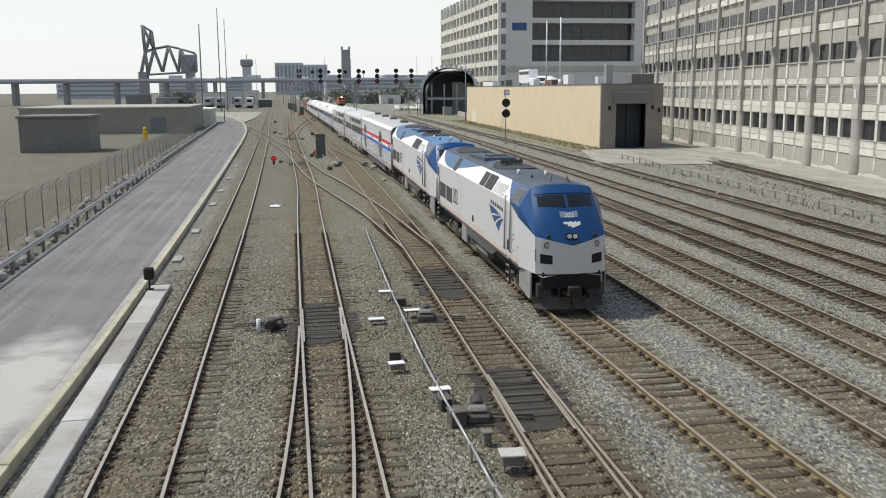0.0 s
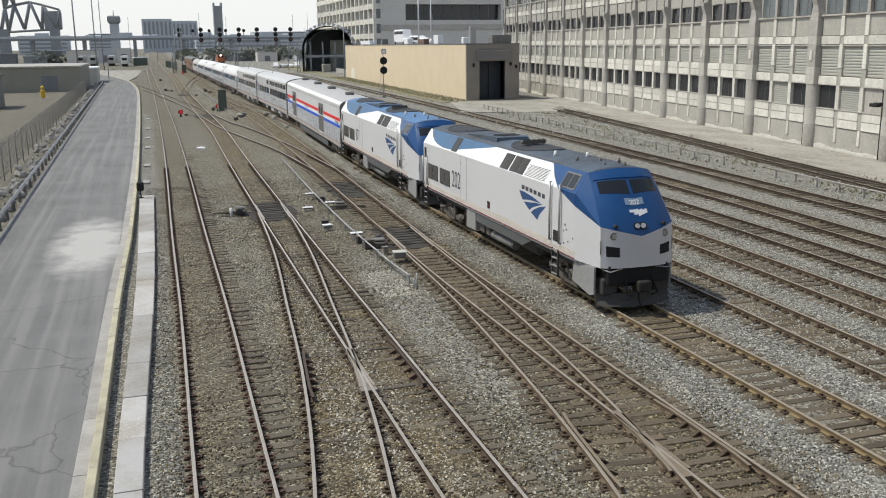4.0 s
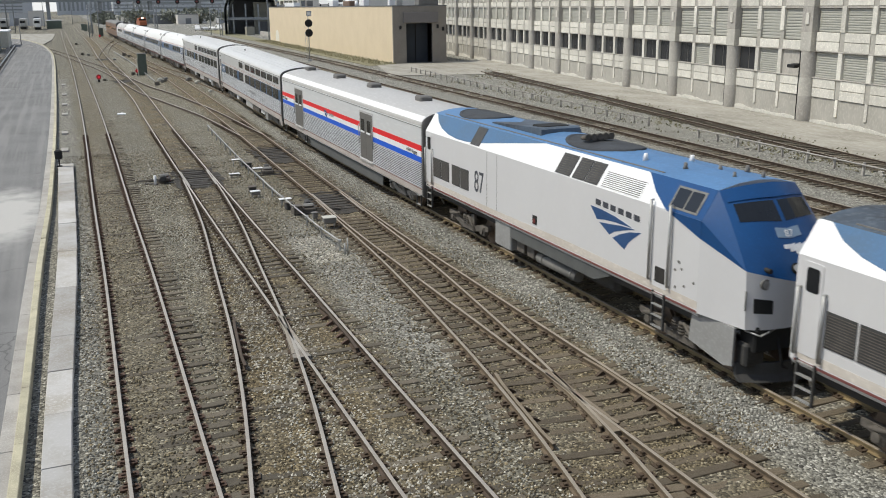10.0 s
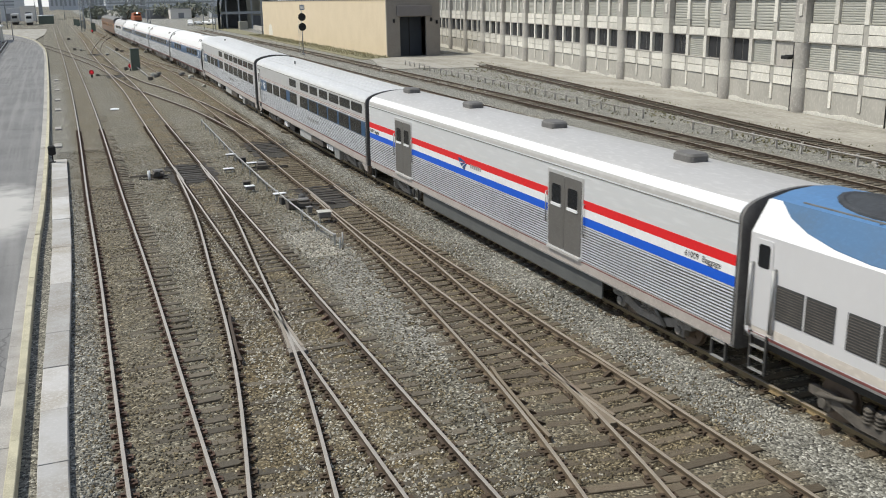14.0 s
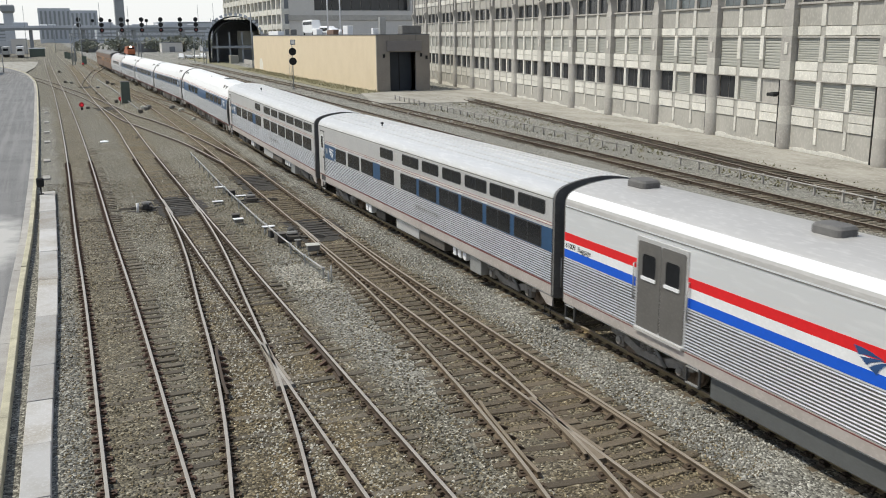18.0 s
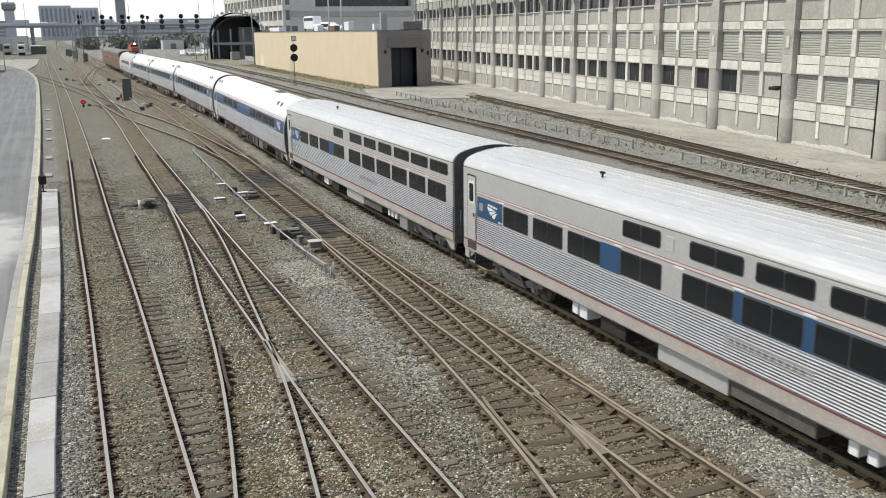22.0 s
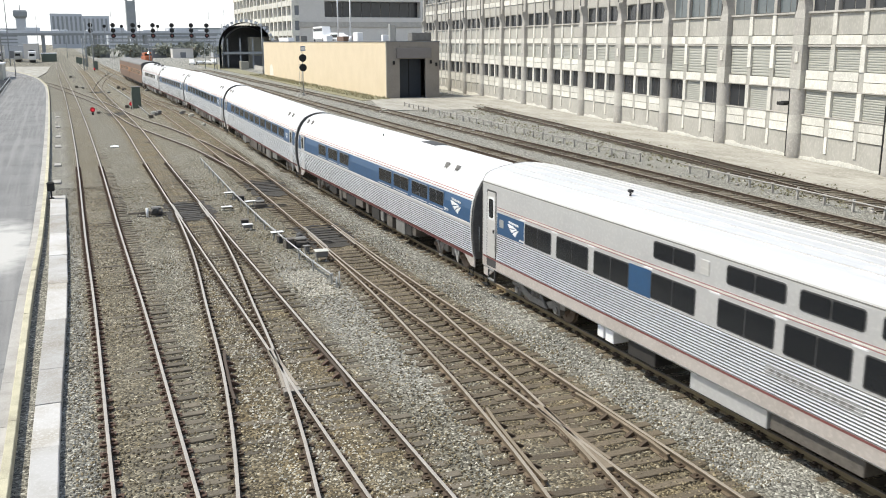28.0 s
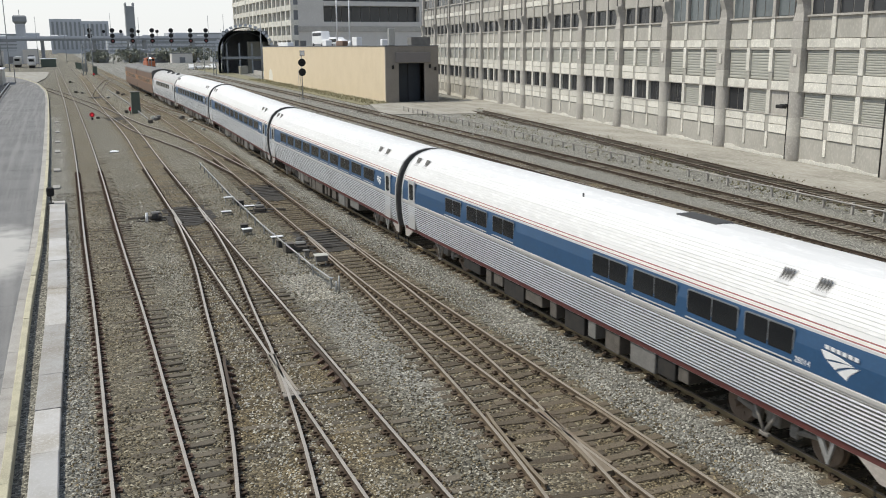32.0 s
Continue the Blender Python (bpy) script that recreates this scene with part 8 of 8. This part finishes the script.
scatter("edge_stones", 2600, -0.55, 0.15, 12, 60, 0.02, 0.045, M["cleanstone"], "grey stones along the walkway edge", 9)

tuft = B()
rnd = random.Random(16)
for k in range(3000):
    y = rnd.uniform(26, 118)
    x = (37.6 + 0.073 * (y - 37.8) + rnd.gauss(0.3, 0.7), rnd.uniform(38.4, 40.5) + 0.12 * (y - 40), along(LINES["seventh"], y) + rnd.gauss(1.7, 0.5), along(LINES["seventh"], y) - rnd.gauss(1.8, 0.7))[k % 4]
    if noise.noise(Vector((x * 0.5, y * 0.25, 9))) < -0.05:
        continue
    h = rnd.uniform(0.02, 0.11)
    a = rnd.uniform(0, 6.28)
    d = Vector((math.cos(a), math.sin(a), 0)) * 0.1
    v = [tuft.verts.new(Vector((x, y, -0.2)) + d), tuft.verts.new(Vector((x, y, -0.2)) - d), tuft.verts.new((x + rnd.uniform(-0.12, 0.12), y + rnd.uniform(-0.12, 0.12), h - 0.12))]
    tuft.faces.new(v)
tagged(part("dry_weeds", tuft, M["grass"]), "thin dry weeds along the low fence", "weeds", kind="stuff")

# ---- the distance ----
gan = thing("signal_gantry", "long steel signal gantry across the yard throat", "signal gantry", pose(0, 300, 0))
for x in (9.0, 28.0, 47.5):
    bm = B()
    for dx in (-0.4, 0.4):
        rod(bm, (x + dx, 0, -0.3), (x + dx, 0, 9.6), 0.12, 6)
    for k in range(9):
        rod(bm, (x - 0.4, 0, k * 1.05), (x + 0.4, 0, k * 1.05 + 1.0), 0.05, 5)
    part("post", bm, M["steelgreen"], gan)
bm = B()
for z in (8.6, 9.6):
    for y in (-0.5, 0.5):
        rod(bm, (8.5, y, z), (48.0, y, z), 0.09, 6)
for k in range(26):
    x = 8.7 + 1.5 * k
    rod(bm, (x, -0.5, 8.6), (x + 0.75, -0.5, 9.6), 0.05, 4)
    rod(bm, (x + 0.75, -0.5, 9.6), (x + 1.5, -0.5, 8.6), 0.05, 4)
part("truss", bm, M["steelgreen"], gan)
for x, n, lit in ((17.6, 3, 2), (23.3, 3, 2), (29.1, 3, 2), (34.7, 3, 2), (40.5, 3, 2), (45.2, 3, 2), (11.2, 2, 9), (15.2, 1, 9), (20.1, 1, 9), (25.1, 1, 9), (30.6, 1, 9)):
    bm = B()
    rod(bm, (x, -0.6, 8.6), (x, -0.6, 13.8 if n > 1 else 13.2), 0.09, 6)
    part("signal_post", bm, M["steelgreen"], gan)
    for k in range(n):
        z = 13.5 - 1.55 * k if n > 1 else 13.2
        r = 0.68 if n > 1 else 0.5
        bm = B()
        rod(bm, (x, -0.8, z), (x, -0.9, z), r, 16)
        hd = part("head", bm, M["black"], gan)
        bm = B()
        rod(bm, (x, -0.9, z), (x, -0.94, z), 0.3 if k == lit else 0.15, 10)
        part("lens", bm, M["dimred"] if k == lit else M["glass"], hd)
for x, y, h, r in ((10.4, 325, 15, 0.16), (11.0, 288, 15, 0.16), (-17.8, 400, 40, 0.25), (-15.2, 400, 36, 0.2), (-25, 400, 34, 0.35), (52.5, 252, 15, 0.16), (47, 318, 10, 0.13), (60, 360, 12, 0.15), (70, 420, 16, 0.15), (30, 520, 26, 0.15), (44, 520, 24, 0.15), (-6, 520, 24, 0.14), (8, 560, 22, 0.14), (80, 520, 25, 0.15), (95, 560, 27, 0.15)):
    bm = B()
    rod(bm, (x, y, -0.3), (x, y, h), r, 7, r * 0.7)
    tagged(part("tall_pole", bm, M["steelgreen"]), "tall thin steel pole in the distance", "pole")

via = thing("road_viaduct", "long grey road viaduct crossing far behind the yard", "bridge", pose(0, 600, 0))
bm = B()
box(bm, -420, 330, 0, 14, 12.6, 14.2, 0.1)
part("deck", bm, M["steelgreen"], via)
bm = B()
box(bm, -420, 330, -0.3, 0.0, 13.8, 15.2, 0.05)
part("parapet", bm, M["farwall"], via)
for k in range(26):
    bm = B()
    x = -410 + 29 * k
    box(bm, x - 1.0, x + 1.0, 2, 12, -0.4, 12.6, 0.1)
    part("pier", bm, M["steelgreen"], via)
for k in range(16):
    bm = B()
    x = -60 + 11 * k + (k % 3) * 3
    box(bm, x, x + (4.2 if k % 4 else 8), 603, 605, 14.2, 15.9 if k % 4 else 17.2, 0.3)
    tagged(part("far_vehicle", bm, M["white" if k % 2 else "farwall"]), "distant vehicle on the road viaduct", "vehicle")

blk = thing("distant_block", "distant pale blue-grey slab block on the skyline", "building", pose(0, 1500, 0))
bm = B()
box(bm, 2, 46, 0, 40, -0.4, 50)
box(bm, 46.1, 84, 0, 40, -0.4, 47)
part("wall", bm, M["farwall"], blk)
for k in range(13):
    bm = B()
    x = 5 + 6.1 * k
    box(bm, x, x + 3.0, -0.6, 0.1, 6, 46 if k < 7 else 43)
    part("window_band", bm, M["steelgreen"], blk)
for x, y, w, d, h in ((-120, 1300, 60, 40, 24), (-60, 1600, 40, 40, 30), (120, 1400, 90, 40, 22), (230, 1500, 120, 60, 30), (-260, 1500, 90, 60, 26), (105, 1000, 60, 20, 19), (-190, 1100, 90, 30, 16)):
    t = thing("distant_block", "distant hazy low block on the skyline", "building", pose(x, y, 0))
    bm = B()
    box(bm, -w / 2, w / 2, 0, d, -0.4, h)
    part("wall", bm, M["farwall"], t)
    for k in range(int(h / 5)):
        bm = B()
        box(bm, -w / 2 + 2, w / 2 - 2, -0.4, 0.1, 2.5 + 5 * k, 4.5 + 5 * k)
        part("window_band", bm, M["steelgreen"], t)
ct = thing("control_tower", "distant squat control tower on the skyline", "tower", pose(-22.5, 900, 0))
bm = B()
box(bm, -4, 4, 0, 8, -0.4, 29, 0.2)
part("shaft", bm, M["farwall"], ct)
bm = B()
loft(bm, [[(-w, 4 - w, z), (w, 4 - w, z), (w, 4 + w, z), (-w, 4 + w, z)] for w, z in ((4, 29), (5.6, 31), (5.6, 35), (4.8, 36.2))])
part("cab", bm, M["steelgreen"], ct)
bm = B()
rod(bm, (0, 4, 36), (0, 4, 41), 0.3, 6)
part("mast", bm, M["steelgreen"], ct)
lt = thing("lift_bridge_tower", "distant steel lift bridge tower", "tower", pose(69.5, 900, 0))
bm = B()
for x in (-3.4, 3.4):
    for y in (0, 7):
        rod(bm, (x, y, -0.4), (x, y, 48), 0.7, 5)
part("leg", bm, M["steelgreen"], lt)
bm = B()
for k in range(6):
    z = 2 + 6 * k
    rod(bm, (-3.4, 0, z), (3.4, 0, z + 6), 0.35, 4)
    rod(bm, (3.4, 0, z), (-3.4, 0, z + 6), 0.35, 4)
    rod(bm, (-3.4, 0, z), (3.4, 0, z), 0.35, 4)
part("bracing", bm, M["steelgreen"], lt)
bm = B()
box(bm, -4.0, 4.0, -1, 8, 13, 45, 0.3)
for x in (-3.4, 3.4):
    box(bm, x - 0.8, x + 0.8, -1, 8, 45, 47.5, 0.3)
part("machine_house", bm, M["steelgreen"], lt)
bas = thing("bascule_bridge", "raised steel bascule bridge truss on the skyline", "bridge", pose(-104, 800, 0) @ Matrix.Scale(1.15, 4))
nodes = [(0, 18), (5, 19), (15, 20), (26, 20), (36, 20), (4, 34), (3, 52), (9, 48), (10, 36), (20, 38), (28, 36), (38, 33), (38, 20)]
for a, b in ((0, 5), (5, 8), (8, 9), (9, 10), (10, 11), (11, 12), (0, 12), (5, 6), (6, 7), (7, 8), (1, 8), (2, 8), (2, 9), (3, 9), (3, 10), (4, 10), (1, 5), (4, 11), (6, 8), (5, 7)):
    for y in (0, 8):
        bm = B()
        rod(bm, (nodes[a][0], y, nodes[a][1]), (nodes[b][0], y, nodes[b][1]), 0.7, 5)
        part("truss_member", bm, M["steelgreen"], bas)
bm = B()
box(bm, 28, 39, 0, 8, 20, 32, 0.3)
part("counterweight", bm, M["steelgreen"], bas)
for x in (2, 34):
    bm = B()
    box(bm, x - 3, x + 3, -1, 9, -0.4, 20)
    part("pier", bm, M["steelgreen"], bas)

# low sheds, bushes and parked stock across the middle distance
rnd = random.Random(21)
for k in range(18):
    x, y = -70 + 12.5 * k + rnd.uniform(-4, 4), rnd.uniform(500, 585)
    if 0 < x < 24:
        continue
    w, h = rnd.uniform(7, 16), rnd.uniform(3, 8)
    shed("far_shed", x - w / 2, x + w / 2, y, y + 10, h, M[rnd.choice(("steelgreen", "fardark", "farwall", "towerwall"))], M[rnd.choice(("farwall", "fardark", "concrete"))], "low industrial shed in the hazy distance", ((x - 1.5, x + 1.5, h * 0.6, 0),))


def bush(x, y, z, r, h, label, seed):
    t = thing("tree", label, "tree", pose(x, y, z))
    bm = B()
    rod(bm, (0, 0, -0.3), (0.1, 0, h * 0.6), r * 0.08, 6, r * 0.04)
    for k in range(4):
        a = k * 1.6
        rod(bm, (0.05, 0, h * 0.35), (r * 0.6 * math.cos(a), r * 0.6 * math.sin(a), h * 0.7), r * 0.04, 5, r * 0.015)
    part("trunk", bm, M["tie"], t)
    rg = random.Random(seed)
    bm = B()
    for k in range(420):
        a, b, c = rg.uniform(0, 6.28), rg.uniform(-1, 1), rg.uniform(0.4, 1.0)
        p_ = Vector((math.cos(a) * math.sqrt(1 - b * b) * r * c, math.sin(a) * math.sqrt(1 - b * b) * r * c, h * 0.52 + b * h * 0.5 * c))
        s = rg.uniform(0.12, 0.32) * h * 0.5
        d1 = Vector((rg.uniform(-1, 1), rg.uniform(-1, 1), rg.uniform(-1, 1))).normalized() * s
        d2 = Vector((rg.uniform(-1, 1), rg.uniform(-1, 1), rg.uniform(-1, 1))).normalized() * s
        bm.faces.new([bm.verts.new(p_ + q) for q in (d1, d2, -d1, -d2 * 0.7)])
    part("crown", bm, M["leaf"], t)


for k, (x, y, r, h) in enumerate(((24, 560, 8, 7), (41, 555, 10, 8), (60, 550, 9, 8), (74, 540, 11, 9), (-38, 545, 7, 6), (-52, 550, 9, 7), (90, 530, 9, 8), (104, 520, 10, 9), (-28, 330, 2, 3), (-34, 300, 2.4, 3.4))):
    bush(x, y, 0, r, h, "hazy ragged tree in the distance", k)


def far_railcar(x, y, m, label, length=24):
    t = thing("railcar", label, "railcar", pose(x, y, 0.0))
    bm = B()
    box(bm, -1.5, 1.5, 0, length, 0.9, 4.6, 0.25)
    part("body", bm, M[m], t)
    bm = B()
    box(bm, -1.1, 1.1, -0.03, 0.05, 2.6, 3.7, 0.02)
    part("end_window", bm, M["glass"], t)
    bm = B()
    box(bm, -1.2, 1.2, 0.5, length - 0.5, -0.1, 0.95, 0.1)
    part("underframe", bm, M["dark"], t)
    return t


for x, y in ((-28, 470), (-22.5, 468), (-14.5, 470)):
    far_railcar(x, y, "galv", "silver railcar parked at the far end of the yard")
far_railcar(-8.2, 452, "silver", "silver and dark railcar parked nose-on in the yard")
shed("green_hut", -4.5, 2.0, 470, 478, 3.4, M["green"], M["white"], "green hut with a white roof")

# parked cars on the lot past the beige building, low wall and box
bm = B()
poly(bm, [(58.5, 262, -0.2), (59.2, 262, -0.2), (60.0, 298, -0.2), (59.3, 298, -0.2)], (0, 0, 1.3))
tagged(part("low_wall", bm, M["concrete"]), "low pale concrete wall beside the grass", "wall", kind="structure")
bm = B()
box(bm, 55.5, 58.0, 300, 303, -0.3, 2.4, 0.05)
tagged(part("tan_container", bm, M["olivewall"]), "tan container standing on the grass", "container")
rnd = random.Random(31)
for k in range(4):
    build_van(pose(49.5 + 2.9 * k, 372 + rnd.uniform(-3, 3), -0.15, 0, 0, rnd.uniform(-8, 8)), rnd.choice(("white car parked on the far lot", "pale silver car parked on the far lot")), rnd.choice(("white", "galv", "farwall")), 4.6, rnd.choice((1.5, 1.6, 2.2)), "car")

# arched shed canopy and the parking block behind the beige building
ar = thing("arched_shed", "dark arched train shed canopy with a pale ribbed edge", "shed", pose(58.9, 309, 0, 0, 0, -12) @ Matrix.Diagonal((1.16, 1, 1.06, 1)))
bm = B()
outer, inner = [], []
n = 18
for k in range(n + 1):
    a = math.pi * k / n
    outer.append((-7.4 * math.cos(a), 6.6 + 7.3 * math.sin(a)))
    inner.append((-6.3 * math.cos(a), 6.2 + 6.3 * math.sin(a)))
prof = [(-7.4, -0.3)] + outer + [(7.4, -0.3), (6.7, -0.3)] + inner[::-1] + [(-6.7, -0.3)]
loft(bm, [[(x, y, z) for x, z in prof] for y in (0, 18)], caps=False)
bmesh.ops.recalc_face_normals(bm, faces=bm.faces[:])
part("canopy", bm, M["hidden"], ar, "grey corrugated arch")
for k in range(n):
    a0, a1 = math.pi * (k + 0.1) / n, math.pi * (k + 0.72) / n
    bm = B()
    poly(bm, [(-7.45 * math.cos(a0), -0.4, 6.6 + 7.4 * math.sin(a0)), (-8.3 * math.cos(a0), -0.4, 6.6 + 8.2 * math.sin(a0)), (-8.3 * math.cos(a1), -0.4, 6.6 + 8.2 * math.sin(a1)), (-7.5 * math.cos(a1), -0.4, 6.6 + 7.4 * math.sin(a1))], (0, 0.5, 0))
    part("edge_plate", bm, M["farwall"], ar)
bm = B()
box(bm, -6.6, 6.6, 16.5, 17, -0.3, 13)
part("end_wall", bm, M["fardark"], ar, "dark end wall deep inside")
bm = B()
box(bm, 0.6, 6.6, 6, 16, -0.3, 9.5, 0.1)
part("inner_room", bm, M["olivewall"], ar, "tan walled room inside the shed")
bm = B()
box(bm, 2.2, 5.0, 5.9, 6.02, -0.3, 3.6)
part("inner_door", bm, M["fardark"], ar)
for x in (-5, -1.5, 2, 5):
    bm = B()
    box(bm, x - 0.2, x + 0.2, 1.0, 1.4, -0.3, 9)
    part("column", bm, M["steelgreen"], ar)
bm = B()
box(bm, -6.5, 6.5, 0.8, 1.6, 4.2, 5.0, 0.05)
part("cross_beam", bm, M["steelgreen"], ar)

gb = thing("parking_block", "large brown-grey parking and office block with dark glazing", "building", Matrix.Translation((0, 0, -1.706)) @ Matrix.Scale(1.2, 4) @ pose(0, 258, 0))
for a, b, c, d, e in ((64.6, 125, 0.6, -0.3, 13.6), (64.6, 72, 0.6, 13.6, 38), (101, 125, 0.6, 13.6, 38), (72, 101, 3.5, 13.6, 38)):
    bm = B()
    box(bm, a, b, c, 62, d, e)
    part("wall", bm, M["towerwall"], gb)
for z in (14.9, 20.6, 26.4, 32.2):
    bm = B()
    box(bm, 72, 101, 0.5, 3.6, z - 1.0, z + 0.3, 0.05)
    part("spandrel", bm, M["towerwall"], gb)
    for k in range(10):
        bm = B()
        box(bm, 72.2 + 2.9 * k, 74.9 + 2.9 * k, 3.2, 3.6, z + 0.4, z + 4.6)
        part("pane", bm, M["brownglass"], gb)
bm = B()
box(bm, 64.4, 125, 0.3, 0.62, 12.4, 13.9, 0.05)
part("band_course", bm, M["pillar"], gb, "pale concrete band course")
for k in range(7):
    z = 6 + 4.1 * k
    bm = B()
    box(bm, 62.6, 64.7, 0.4, 90, z, z + 1.5, 0.04)
    part("deck_edge", bm, M["panel"], gb, "pale concrete deck edge")
    bm = B()
    box(bm, 63.4, 64.65, 0.6, 89.8, z + 1.5, z + 4.1)
    part("deck_opening", bm, M["fardark"], gb)
for k in range(16):
    bm = B()
    box(bm, 62.5, 63.4, 0.6 + 5.8 * k, 1.5 + 5.8 * k, 0, 36, 0.04)
    part("deck_column", bm, M["panel"], gb)
bm = B()
box(bm, 56, 70, 4, 5, 8.2, 9.0, 0.05)
box(bm, 56, 57, 4, 5, -0.3, 8.4, 0.05)
part("access_ramp", bm, M["concrete"], gb)
bm = B()
box(bm, 66.4, 70.4, 0.45, 0.6, 23.4, 25.4, 0.02)
part("sign_band", bm, M["navy"], gb, "dark lettering band on the wall")

# the road bridge on which the view stands
br = thing("road_bridge", "plain concrete road bridge over the tracks", "bridge", kind="structure")
bm = B()
box(bm, -120, 140, -22, -0.9, 5.9, 7.0, 0.05)
part("deck", bm, M["concrete"], br)
bm = B()
box(bm, -120, 140, -22.0, -21.6, 7.0, 8.1, 0.03)
part("parapet", bm, M["concrete"], br)
for x in (-9.0, 12.3, 36, 60):
    bm = B()
    box(bm, x - 0.5, x + 0.5, -20, -2, -0.4, 5.9, 0.05)
    part("pier", bm, M["concrete"], br)
# unseen blocks, added to cut the sky light on fronts facing the bridge
for k in range(5):
    x = -140 + 70 * k
    t = thing("street_block", "unseen plain block added behind the bridge to block sky", "building", pose(x, -60, 0), kind="structure")
    bm = B()
    box(bm, -30, 30, -40, 0, -0.4, 26 + 9 * (k % 3), 0.1)
    part("wall", bm, M["frontgrey"], t)

# an orange locomotive creeping up from the distance
ol = thing("orange_locomotive", "distant orange freight locomotive with its headlight lit", "locomotive", pose(36, 440, 0))
bm = B()
box(bm, -1.5, 1.5, 0.3, 18, 1.3, 3.1, 0.15)
box(bm, -1.55, 1.55, 2.6, 5.2, 1.3, 4.6, 0.25)
box(bm, -1.2, 1.2, 5.2, 17.5, 3.1, 4.3, 0.2)
part("body", bm, M["orange"], ol)
bm = B()
box(bm, -1.5, 1.5, 0.0, 18.2, 0.9, 1.35, 0.05)
part("frame", bm, M["dark"], ol)
bm = B()
box(bm, -1.3, 1.3, 2.54, 2.6, 3.4, 4.1, 0.02)
part("windscreen", bm, M["glass"], ol)
bm = B()
rod(bm, (0, 2.4, 4.35), (0, 2.6, 4.35), 0.34, 12)
part("headlight", bm, M["headlight"], ol, "bright lit headlight")
for y in (3.5, 14.5):
    bm = B()
    for d in (-1.3, 0, 1.3):
        rod(bm, (-1.0, y + d, 0.5), (1.0, y + d, 0.5), 0.5, 14)
    part("bogie", bm, M["dark"], ol)

# ---- motion of the train: metres that the whole train stands back from its mark, second by second ----
SHIFT = [(0, 62.0), (1, 56.6), (2, 51.0), (3, 45.3), (4, 39.55), (4.5, 36.78), (5, 34.05), (6, 28.82), (7, 23.57), (8, 18.58), (9, 13.67), (10, 8.5), (11, 3.46), (12, -1.45),
         (13, -6.16), (14, -10.98), (15, -15.77), (16, -20.5), (17, -25.11), (18, -29.67), (19, -34.27), (20, -38.9), (21, -43.57), (22, -48.12), (23, -52.6), (24, -57.05),
         (25, -61.4), (26, -65.82), (27, -70.36), (28, -74.97), (29, -79.7), (30, -84.2), (31, -88.7), (32, -93.15)]


def shift_at(t):
    return float(np.interp(t, [s for s, _ in SHIFT], [d for _, d in SHIFT]))


def motions():
    for t, mid in train:
        rows = []
        for s, d in SHIFT:
            y = mid + d
            za, zb = ground_z(14.8, y - 9), ground_z(14.8, y + 9)
            rows.append((s, pose(14.8, y, (za + zb) / 2, math.degrees(math.atan2(zb - za, 18)), 0, 0)))
        walk(t, rows)
    walk(ol, [(s, pose(34.5 + 0.02 * s, 455 - 2.6 * s, 0)) for s in (0, 8, 16, 24, 32)])
    for w, yy, r in wheel_sets[:28]:
        rows = []
        for k in range(0, 321):
            s = k / 10
            rows.append((s, pose(0, yy, r, math.degrees((shift_at(0) - shift_at(s)) / r), 0, 0)))
        walk(w, rows)


motions()
